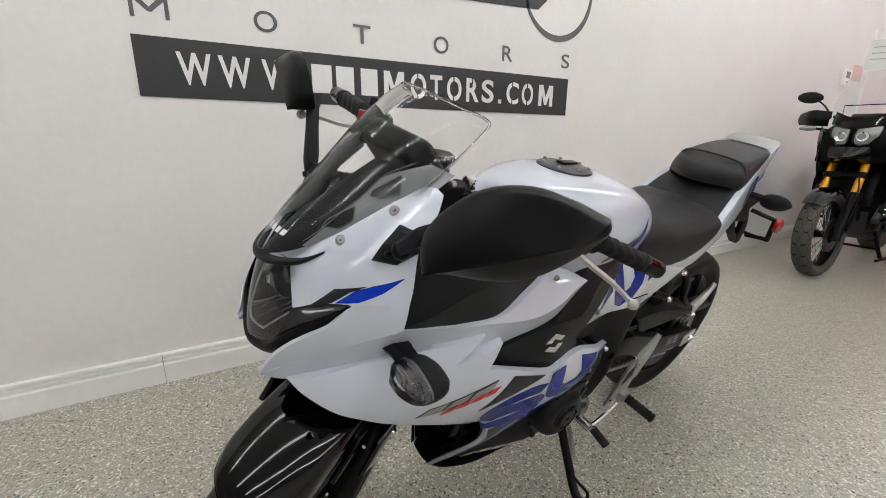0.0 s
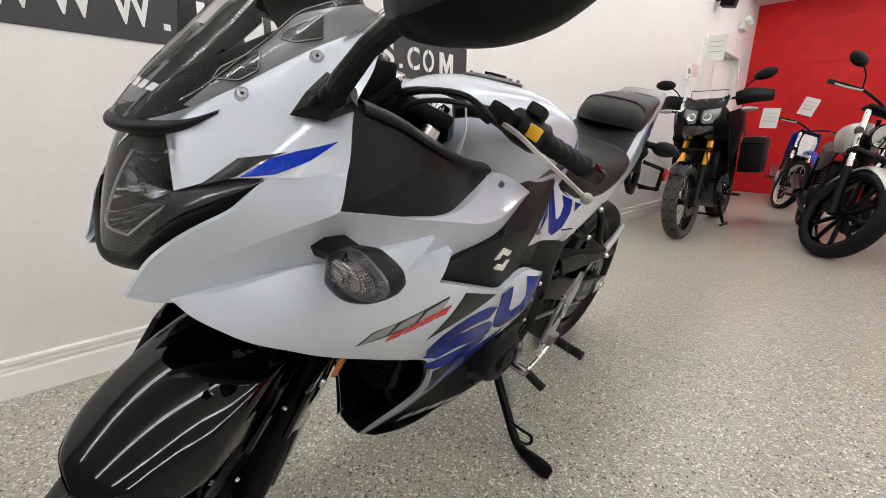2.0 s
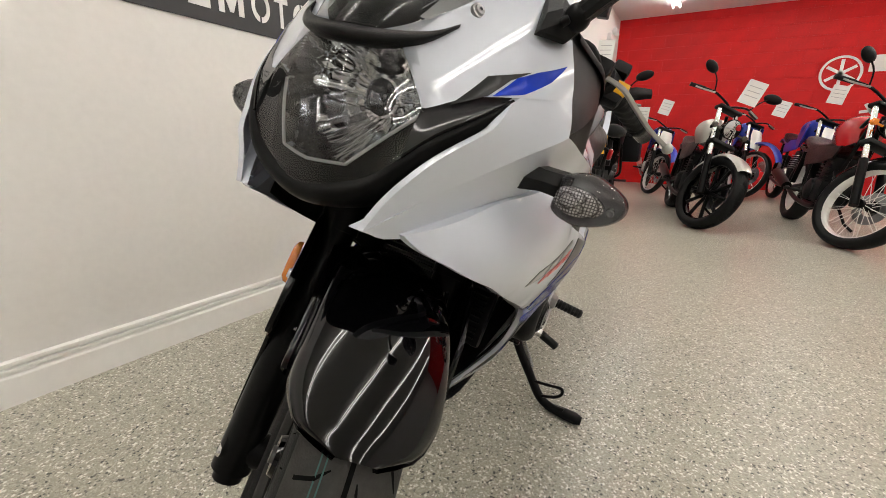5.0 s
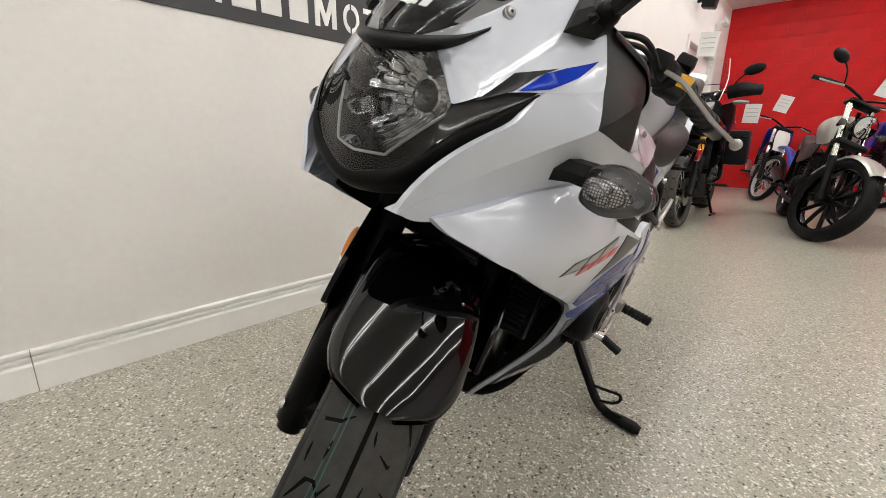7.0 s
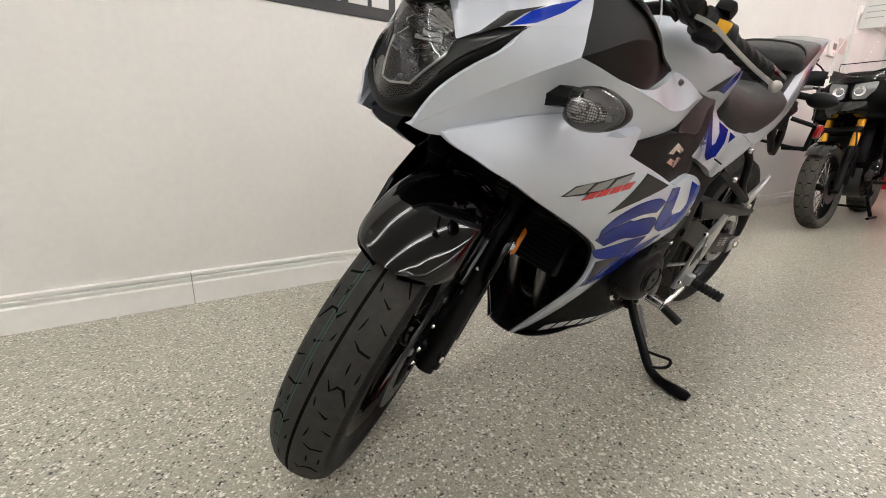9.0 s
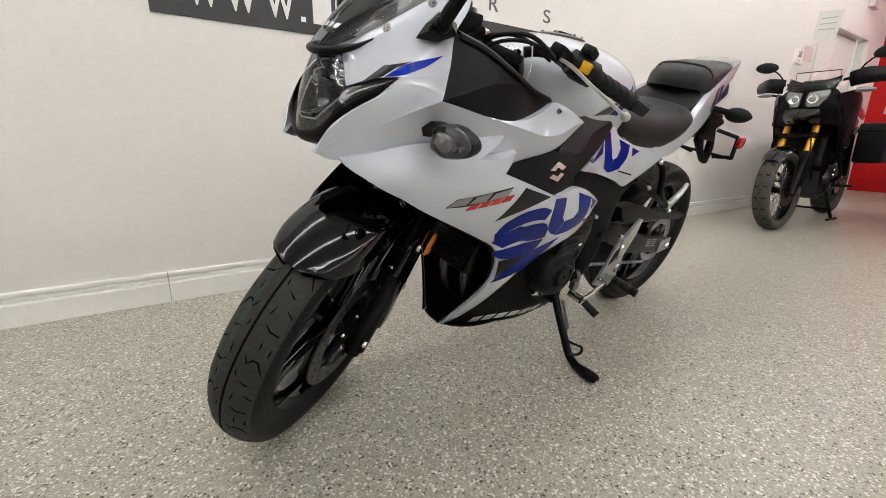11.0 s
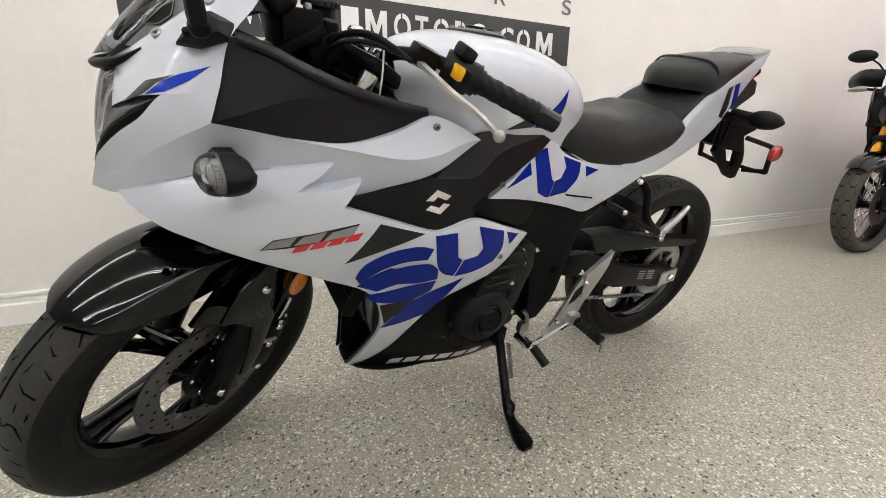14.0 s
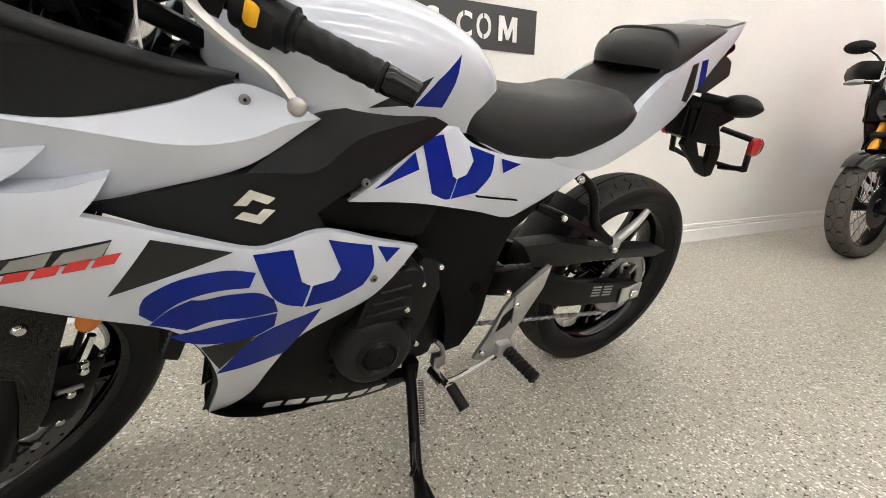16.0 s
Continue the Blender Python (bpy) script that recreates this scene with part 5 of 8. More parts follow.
def front_end():
    wheel = part("front_wheel", lathe([(0.0, -0.05), (0.012, -0.05), (0.012, 0.05), (0.0, 0.05)], 16), STEEL, bike, "front wheel with gloss black cast rim")
    wheel.matrix_basis = LOCK @ Matrix.Translation((0, 0, AXLE_Z)) @ pose(0, 0, 0, 0, 20, 0)
    spoked_cast(wheel, 0.3035, 0.045, 5, 0.112, True)
    tread(wheel, 0.3035, 0.056, 11, GROOVE)
    disc(wheel, 0.145, -0.062, 42)
    for s in (-1, 1):
        steered("fork_slider", join(tube([fork_point(0.275, s * 0.092), fork_point(0.645, s * 0.092)], 0.027, 20), tube([fork_point(0.262, s * 0.092), fork_point(0.285, s * 0.092)], 0.020, 16),
                                    tube([fork_point(0.60, s * 0.092), fork_point(0.655, s * 0.092)], 0.030, 20)), SATIN, "black fork slider")
        steered("fork_tube", tube([fork_point(0.64, s * 0.092), fork_point(0.945, s * 0.092)], 0.0185, 20), CHROME, "bright chrome fork tube")
        steered("axle_clamp", tube([(0, s * 0.112, AXLE_Z), (0, s * 0.060, AXLE_Z)], 0.024, 16), SATIN)
        steered("axle_nut", lathe([(0, s * 0.118), (0.008, s * 0.118), (0.011, s * 0.114), (0.011, s * 0.108)], 12, "y", (-0.01, 0, AXLE_Z - 0.005)), CHROME)
        steered("fork_reflector", shifted(lathe([(0, s * 0.010), (0.018, s * 0.009), (0.022, s * 0.005), (0.023, s * 0.0)], 24), Matrix.Translation((0.150, -0.124, 0.520) if s < 0 else (0.101, 0.126, 0.547)) @ pose(0, 0, 0, 0, 25) @ Matrix.Diagonal((0.8, 1, 1.35, 1))), AMBER, "amber side reflector")
        # fender stay
        steered("fender_stay", prism([(-0.045, 0.50), (0.015, 0.565), (0.095, 0.60), (0.135, 0.56), (0.115, 0.50), (0.070, 0.43), (0.052, 0.37), (0.030, 0.37), (0.030, 0.44), (-0.005, 0.48)], 0.012, "y", s * 0.082 - 0.006, 0.003), GLOSS_BLACK, "gloss black fender stay")
        steered("fork_guard", prism([(-0.012, 0.512), (0.026, 0.570), (0.100, 0.616), (0.152, 0.622), (0.144, 0.575), (0.108, 0.480), (0.070, 0.362), (0.046, 0.322), (0.024, 0.326), (0.042, 0.40), (0.050, 0.455), (0.018, 0.492)], 0.010, "y", s * 0.117 - 0.005, 0.004), GLOSS_BLACK, "gloss black fork guard")
        steered("guard_bolt", lathe([(0, s * 0.128), (0.006, s * 0.128), (0.009, s * 0.124), (0.009, s * 0.118)], 14, "y", (0.075, 0, 0.545)), CHROME)
        steered("stay_bolt", lathe([(0, s * 0.095), (0.006, s * 0.095), (0.009, s * 0.091), (0.009, s * 0.086)], 14, "y", (0.062, 0, 0.475)), CHROME)
    # caliper on the left leg
    steered("brake_caliper", join(box((0.075, 0.050, 0.12), (0.105, -0.075, 0.345), 0.012, (0, 28, 0)), box((0.05, 0.03, 0.06), (0.085, -0.098, 0.325), 0.01, (0, 28, 0))), SATIN, "black two-piston brake caliper")
    for x, z in ((0.075, 0.30), (0.100, 0.352), (0.125, 0.39)):
        steered("caliper_bolt", lathe([(0, -0.006), (0.006, -0.006), (0.008, -0.003), (0.008, 0.004)], 10, "y", (x, -0.108, z)), CHROME)
    steered("brake_hose", tube([(0.12, -0.085, 0.40), (0.145, -0.100, 0.48), (0.18, -0.085, 0.60), (0.25, -0.07, 0.75), (0.30, -0.09, 0.90)], 0.005, 8, 6), GRIP, "black brake hose")
    # front mudguard: a deep arched shell over the tyre
    rows = []
    for k in range(29):
        f = k / 28
        a = radians(125.5 - 80 * f)
        g, d, back = min(1.0, f / 0.178), f * 80 / 47.5, min(1.0, max(0.0, (f - 0.50) / 0.40))
        w = (0.018 + 0.054 * math.sqrt(1 - (1 - g) ** 2)) * (1 + 0.10 * back * back * (3 - 2 * back))
        r = 0.318 + 0.014 * math.sin(min(1, d * 1.5) * math.pi / 2)
        skirt = (0.010 + 0.048 * min(1, d * 2.2) ** 1.4) * (1 + 0.25 * back)
        edge = r - 4.4 * w * w
        prof = [(-w * 1.10, edge - skirt), (-w * 1.09, edge - skirt * 0.5), (-w * 1.06, edge - 0.007)] + [(w * g, r - 4.4 * (w * g) ** 2) for g in (-0.96, -0.72, -0.4, 0, 0.4, 0.72, 0.96)] + [(w * 1.06, edge - 0.007), (w * 1.09, edge - skirt * 0.5), (w * 1.10, edge - skirt)]
        rows.append([(q * math.cos(a), y, AXLE_Z + q * math.sin(a)) for y, q in prof])
    bm = smooth_loft(rows, 3, 2)
    bmesh.ops.solidify(bm, geom=bm.faces, thickness=0.003)
    steered("front_fender", bm, GLOSS_BLACK, "gloss black front fender", 50)
    # clamps, bars, grips and levers
    steered("lower_clamp", box((0.09, 0.25, 0.035), fork_point(0.70, 0, -0.02), 0.012, (0, RAKE, 0)), SATIN)
    steered("top_clamp", box((0.10, 0.25, 0.026), fork_point(0.915, 0, -0.02), 0.010, (0, RAKE, 0)), SATIN, "black top fork clamp")
    steered("steering_stem", tube([fork_point(0.62, 0, -0.04), fork_point(0.93, 0, -0.04)], 0.03, 14), SATIN)
    steered("stem_nut", lathe([(0, 0.02), (0.012, 0.02), (0.016, 0.014), (0.016, 0.0)], 12, "z", fork_point(0.935, 0, -0.045)), CHROME)
    for s in (-1, 1):
        a, b = Vector((0.290, s * 0.115, 0.950)), Vector((0.425, s * 0.382, 0.938))
        mid = Vector((0.335, s * 0.215, 0.968))
        steered("handlebar", tube([a, Vector((0.305, s * 0.15, 0.965)), mid, b], 0.011, 12, 4), SATIN, "black clip-on handlebar")
        d = (b - mid).normalized()
        p0, p1 = mid + d * 0.045, b - d * 0.030
        rows = []
        for k in range(65):
            f = k / 64
            c = p0.lerp(p1, f)
            r = 0.0168 + (0.004 if k in (0, 1, 2) else 0.0022 if k > 61 else 0)
            u = d.orthogonal().normalized()
            v = d.cross(u)
            rows.append([c + (u * math.cos(t) + v * math.sin(t)) * (r + (0.0011 if 4 < k < 60 and math.sin(k * 0.52 + 5 * math.sin(t * 2) * 0.6) > 0 else 0)) for t in (2 * math.pi * i / 28 for i in range(28))])
        steered("grip", loft(rows, closed=True, caps=True), GRIP, "ribbed black rubber grip")
        rows = []
        for f, r in ((0.0, 0.0165), (0.002, 0.0180), (0.010, 0.0180), (0.012, 0.0176), (0.040, 0.0166), (0.043, 0.0162), (0.045, 0.0145)):
            rows.append([p1 + d * f + (u * math.cos(t) + v * math.sin(t)) * (r - (0.0009 if i % 2 and 0.011 < f < 0.042 else 0)) for i, t in ((i, 2 * math.pi * i / 40) for i in range(40))])
        steered("bar_end", loft(rows, closed=True, caps=True), GLOSS_BLACK, "gloss black fluted bar end weight")
        steered("switchgear", join(tube([mid - d * 0.012, mid - d * 0.008, mid + d * 0.046, mid + d * 0.050], 0.0245, 28, 0, 0.0265), tube([mid + d * 0.046, mid + d * 0.058], 0.021, 24), box((0.034, 0.052, 0.040), mid + d * 0.020 + Vector((-0.010, 0, -0.006)), 0.010, (0, 20, s * 27)), box((0.03, 0.03, 0.02), mid + d * 0.02 + Vector((-0.005, 0, 0.033)), 0.006, (0, 20, s * 27))), PLASTIC, "black handlebar switch block")
        steered("switch_button", box((0.012, 0.030, 0.022), mid + d * 0.022 + Vector((-0.027, s * 0.004, 0.006)), 0.004, (0, 10, s * 27)), YELLOW if s < 0 else RED_LENS, "yellow switch button" if s < 0 else "red switch button")
        steered("lever_mount", box((0.045, 0.035, 0.032), mid - d * 0.035 + Vector((-0.020, 0, 0.0)), 0.008, (0, 15, s * 27)), SATIN)
        blade = [(0.282, s * 0.190, 0.968), (0.270, s * 0.222, 0.965), (0.276, s * 0.262, 0.952), (0.288, s * 0.312, 0.937), (0.280, s * 0.358, 0.925)]
        rows = []
        for i, q in enumerate(curve_points(blade, 5)):
            f = i / 20
            rows.append([q + Vector((0.0088 * max(-0.8, min(0.8, math.cos(t) * 1.15)) * (1 - 0.30 * f), 0, 0.0046 * max(-0.75, min(0.75, math.sin(t) * 1.1)))) for t in (2 * math.pi * j / 10 for j in range(10))])
        ball = bmesh.new()
        bmesh.ops.create_uvsphere(ball, u_segments=14, v_segments=10, radius=0.0095, matrix=Matrix.Translation(blade[-1]))
        steered("clutch_lever" if s < 0 else "brake_lever", join(loft(rows, closed=True, caps=True), ball), LEVER, "cast silver lever with a ball end", 60)
        steered("control_cable", tube([Vector((0.275, s * 0.180, 0.966)), Vector((0.235, s * 0.12, 0.985)), Vector((0.245, s * 0.04, 0.94)), Vector((0.27, s * 0.02, 0.84))], 0.0045, 8, 6), GRIP, "black control cable")
    for y0, y1, x in ((-0.06, -0.20, 0.265), (-0.03, -0.17, 0.285), (0.05, 0.19, 0.270)):
        steered("control_cable", tube([Vector((0.31, y1, 0.955)), Vector((x - 0.03, (y0 + y1) / 2, 0.975)), Vector((x - 0.04, y0, 0.940)), Vector((x - 0.01, y0 * 0.6, 0.86)), Vector((x, y0 * 0.4, 0.78))], 0.0038, 8, 6), GRIP, "black control cable")
    steered("ignition_switch", lathe([(0, 0.028), (0.013, 0.028), (0.016, 0.022), (0.016, -0.02), (0, -0.02)], 18, "z", fork_point(0.935, 0, 0.02)), SATIN, "black ignition lock")
    steered("cable_guide", tube([(0.245, -0.035, 0.90), (0.235, 0.0, 0.915), (0.245, 0.035, 0.90)], 0.004, 6, 4), STEEL)
    steered("hose_fitting", tube([(0.128, -0.100, 0.405), (0.140, -0.104, 0.435), (0.150, -0.104, 0.455)], 0.0065, 8, 3), CHROME, "bright brake hose fitting")
    steered("banjo_bolt", lathe([(0, -0.014), (0.006, -0.014), (0.008, -0.010), (0.008, 0.0)], 8, "y", (0.128, -0.098, 0.402)), CHROME)
    steered("bleed_nipple", tube([(0.145, -0.090, 0.375), (0.160, -0.092, 0.388)], 0.004, 8), CHROME)
    steered("pad_pin", tube([(0.085, -0.110, 0.372), (0.118, -0.110, 0.358)], 0.004, 8), ALLOY)
    steered("fluid_reservoir", lathe([(0, 0.045), (0.024, 0.045), (0.026, 0.040), (0.026, 0.0), (0, 0)], 20, "z", (0.255, 0.175, 0.965)), PLASTIC, "black brake fluid reservoir")
    steered("tag_string", tube([(0.265, -0.13, 0.972), (0.25, -0.150, 0.930), (0.255, -0.150, 0.862)], 0.0016, 6, 4), DECAL_WHITE, "white string of a price tag")
    # dash
    dash = part("instrument_panel", box((0.05, 0.17, 0.10), (0.175, 0.0, 0.985), 0.020, (0, -38, 0), 4), PLASTIC, bike, "black instrument panel")
    part("display", box((0.004, 0.13, 0.07), (0.201, 0.0, 0.996), 0.002, (0, -38, 0)), GLOSS_BLACK, dash, "dark glass display")


front_end()


def cockpit():
    """Brackets, wiring and the horn of pipes behind the screen."""
    rng = random.Random(8)
    stay = part("dash_stay", join(box((0.10, 0.16, 0.016), (0.215, 0.0, 0.905), 0.004, (0, -30, 0)), box((0.016, 0.12, 0.10), (0.190, 0.0, 0.925), 0.004, (0, -12, 0)), box((0.06, 0.022, 0.05), (0.225, -0.062, 0.930), 0.006), box((0.06, 0.022, 0.05), (0.225, 0.062, 0.930), 0.006)), LOW_PLASTIC, bike, "black dash bracket")
    for y in (-0.062, 0.062):
        part("stay_bolt", lathe([(0, 0.006), (0.005, 0.006), (0.007, 0.003), (0.007, -0.004)], 10, "z", (0.235, y, 0.957)), STEEL, stay)
    jar = part("fluid_jar", lathe([(0, 0.040), (0.030, 0.040), (0.033, 0.036), (0.033, 0.028), (0.028, 0.026), (0.027, -0.02), (0.012, -0.026), (0.010, -0.06)], 24, "z", (0.285, 0.062, 0.935)), PLASTIC, bike, "black fluid jar with a ribbed cap")
    for k in range(16):
        a = 2 * math.pi * k / 16
        part("cap_rib", box((0.003, 0.005, 0.010), (0.285 + 0.0335 * math.cos(a), 0.062 + 0.0335 * math.sin(a), 0.967), 0.001, (0, 0, math.degrees(a))), PLASTIC, jar, smooth=False)
    part("wiring_block", join(box((0.07, 0.05, 0.035), (0.262, -0.045, 0.898), 0.008, (10, -20, 15)), box((0.045, 0.06, 0.03), (0.315, 0.010, 0.905), 0.007, (0, 15, -20)), box((0.04, 0.035, 0.05), (0.235, 0.030, 0.890), 0.007, (0, 10, 30)), box((0.05, 0.03, 0.025), (0.345, -0.050, 0.890), 0.006, (15, 0, 25))), LOW_PLASTIC, bike, "black wiring connectors")
    for k in range(9):
        y0, y1 = rng.uniform(-0.09, 0.09), rng.uniform(-0.10, 0.10)
        z0 = rng.uniform(0.86, 0.90)
        part("wiring_loom", tube([(0.190, y0, z0), (0.225 + rng.uniform(-0.01, 0.01), (y0 * 2 + y1) / 3 + rng.uniform(-0.03, 0.03), z0 + rng.uniform(0.02, 0.06)), (0.275, (y0 + 2 * y1) / 3 + rng.uniform(-0.03, 0.03), z0 + rng.uniform(0.0, 0.05)), (0.350, y1, 0.845)], rng.choice((0.0035, 0.005, 0.0065)), 7, 5), GRIP, bike, "black wiring and hoses")
    for y in (-0.055, 0.02):
        part("hose_clip", tube([(0.255, y - 0.012, 0.918), (0.258, y, 0.926), (0.255, y + 0.012, 0.918)], 0.0035, 6, 3), STEEL, bike, "small bright hose clip")


cockpit()


def mirrors():
    for s in (-1, 1):
        rise = 0.034 if s > 0 else 0.0
        back = 0.050 if s > 0 else 0.0
        # a sharp-edged foot on the cowl, a ball joint, and a flat tapered stay
        foot = [(0.050, 0.142, 0.876), (0.068, 0.140, 0.902), (0.104, 0.128, 0.930), (0.138, 0.150, 0.915), (0.124, 0.172, 0.893), (0.082, 0.172, 0.876)]
        head_ring = [(0.068, 0.158, 0.892), (0.072, 0.154, 0.910), (0.094, 0.148, 0.928), (0.112, 0.158, 0.918), (0.110, 0.176, 0.902), (0.084, 0.178, 0.890)]
        foot, head_ring = ([(0.072 + (x - 0.072) * 0.80, 0.156 + (y - 0.156) * 0.80, 0.910 + (z - 0.902) * 0.74) for x, y, z in ring] for ring in (foot, head_ring))
        base = part("mirror_base", loft([[(x, s * y, z) for x, y, z in foot], [(x, s * (y + 0.004), z + 0.004) for x, y, z in foot], [(x, s * (y + 0.006), z + 0.004) for x, y, z in head_ring]], closed=True, caps=True), PLASTIC, bike, "angular black mirror foot", sharp=20)
        ball = bmesh.new()
        bmesh.ops.create_uvsphere(ball, u_segments=18, v_segments=12, radius=0.0135, matrix=Matrix.Translation((0.082, s * 0.174, 0.916)))
        part("ball_joint", ball, SATIN, base)
        part("foot_bolt", shifted(lathe([(0, 0.004), (0.0035, 0.004), (0.0045, 0.002), (0.0045, -0.004)], 14, "z"), Matrix.Translation((0.067, s * 0.167, 0.909)) @ pose(0, 0, 0, -50 * s)), SATIN, base)
        rows = []
        for f, wide, thick in ((0, 0.0095, 0.009), (0.12, 0.011, 0.009), (0.45, 0.0095, 0.007), (0.75, 0.0095, 0.007), (1, 0.015, 0.007)):
            c = Vector((0.081 - 0.008 * f + back * f, s * (0.176 + (0.106 if s < 0 else 0.112) * f), 0.918 + (0.076 + rise) * f + 0.012 * math.sin(math.pi * f)))
            wide *= 1.3 if s > 0 else 1.0
            d = Vector((0, s * 0.106, 0.076)).normalized()
            n = d.cross(Vector((1, 0, 0)))
            x = Vector((1, 0, 0))
            rows.append([c + x * wide * p + n * thick * q for p, q in ((-1, -0.4), (-0.7, -1), (0.7, -1), (1, -0.4), (1, 0.4), (0.7, 1), (-0.7, 1), (-1, 0.4))])
        part("mirror_stay", loft(rows, closed=True, caps=True), PLASTIC, bike, "flat black mirror stay", sharp=25)
        inner_end, tip, top, low = Vector((0.033, s * 0.295, 0.991)), Vector((0.115, s * 0.420, 1.052)), Vector((0.084, s * 0.327, 1.060)), Vector((0.100, s * 0.368, 0.983))
        if s > 0:  # the right one is set a little higher
            inner_end, tip, top, low = (q + Vector((0.066, -0.040, 0.036)) for q in (inner_end, tip - Vector((0.072, 0, 0)), top - Vector((0.036, 0, 0)), low - Vector((0.036, 0, 0))))
        mid = (inner_end + tip) / 2
        u = (tip - inner_end).normalized()
        v = (top - low) - u * u.dot(top - low)
        v.normalize()
        n = u.cross(v)
        if n.x > 0:
            n = -n
        edge = rounded([(-0.082, -0.012), (-0.078, 0.012), (-0.055, 0.030), (-0.018, 0.043), (0.022, 0.040), (0.055, 0.024), (0.081, 0.005), (0.078, -0.006), (0.045, -0.026), (0.015, -0.037), (-0.020, -0.038), (-0.062, -0.027)], (6,), 4)
        rows = []
        for k, h in ((0.90, 0.012), (0.97, 0.012), (1.0, 0.006), (1.0, -0.002), (0.95, -0.009), (0.88, -0.0135), (0.50, -0.026), (0.06, -0.037), (0.0, -0.0375)):
            ring = []
            for a, b in edge:
                ra, rb = a * 0.80 - 0.004, -0.012 + 0.10 * a
                ring.append(mid + u * (ra + (a - ra) * k) + v * (rb + (b - rb) * k) - n * h)
            rows.append(ring + ring[:1])
        head = part("mirror", loft(rows), SHELL, bike, "black mirror housing with a sharp ridge", sharp=22)
        glass = bmesh.new()
        glass.faces.new([glass.verts.new(mid + u * a * 0.88 + v * b * 0.88 - n * 0.013) for a, b in edge])
        part("mirror_glass", glass, CHROME, head, "silvered mirror glass", smooth=False)
        stalk = part("turn_signal", loft([[(0.096 + a, s * 0.160, 0.757 + b) for a, b in ((-0.030, 0), (-0.018, 0.018), (0.012, 0.020), (0.026, 0), (0.012, -0.018), (-0.018, -0.016))],
                                          [(0.092 + a, s * 0.190, 0.758 + b) for a, b in ((-0.018, 0), (-0.012, 0.012), (0.010, 0.014), (0.018, 0), (0.010, -0.013), (-0.012, -0.012))],
                                          [(0.088 + a, s * 0.222, 0.757 + b) for a, b in ((-0.016, 0), (-0.010, 0.013), (0.012, 0.015), (0.020, 0), (0.012, -0.014), (-0.010, -0.013))]], closed=True, caps=True), PLASTIC, bike, "black turn signal with a clear lens", sharp=35)
        edge = rounded([(0.2095, 0.7315), (0.208, 0.750), (0.210, 0.769), (0.236, 0.7785), (0.2615, 0.7715), (0.279, 0.7605), (0.2815, 0.7450), (0.266, 0.7305), (0.237, 0.7220)], (), 4)
        cell = rounded([(0.2105, 0.740), (0.2105, 0.757), (0.222, 0.762), (0.245, 0.759), (0.259, 0.750), (0.260, 0.742), (0.250, 0.735), (0.228, 0.732)], (), 3)
        def dome(k, depth, rim=edge):
            cy, cz = (0.2435, 0.750) if rim is edge else (0.235, 0.747)
            return [Vector((0.084 + 0.12 * (y - 0.242) + depth, s * (cy + (y - cy) * k), cz + (z - cz) * k)) for y, z in rim + rim[:1]]
        part("housing", loft([dome(k, d) for k, d in ((1.0, 0.0), (1.005, 0.006), (0.97, 0.017), (0.86, 0.027), (0.62, 0.035), (0.0, 0.039))]), PLASTIC, stalk, sharp=60)
        part("lens", loft([dome(k, d) for k, d in ((1.0, 0.0), (0.99, -0.006), (0.94, -0.013), (0.84, -0.019), (0.60, -0.024), (0.28, -0.026), (0.0, -0.0265))]), INDICATOR, stalk, "clear turn signal lens", sharp=60)
        part("lens_floor", loft([dome(0.975, 0.001), dome(0.965, -0.003), dome(0.80, 0.000), dome(0.45, 0.004), dome(0.0, 0.004)]), INDICATOR_GREY, stalk, "smoky grey lens rim")
        part("reflector", loft([dome(k, d, cell) for k, d in ((1.0, 0.002), (0.98, -0.009), (0.70, -0.012), (0.0, -0.014))]), HONEYCOMB, stalk, "honeycomb silver reflector", sharp=30)
        part("lens_post", shifted(lathe([(0.0, -0.006), (0.003, -0.007), (0.0045, -0.006), (0.005, 0.004)], 16, "x"), Matrix.Translation((0.087, s * 0.267, 0.745))), INDICATOR_GREY, stalk, "round moulding post inside the lens")
        # fine ribs along the outer rim of the lens
        run = curve_points([(0.250, 0.7755, 0), (0.266, 0.7695, 0), (0.278, 0.7605, 0), (0.2800, 0.748, 0), (0.274, 0.738, 0)], 7)
        for p in run:
            part("lens_rib", tube([(0.084 + 0.12 * (p.x - 0.242) - d, s * (0.2435 + (p.x - 0.2435) * k), 0.750 + (p.y - 0.750) * k) for k, d in ((0.975, 0.003), (0.94, 0.010))], 0.0006, 4), INDICATOR_GREY, stalk)


mirrors()


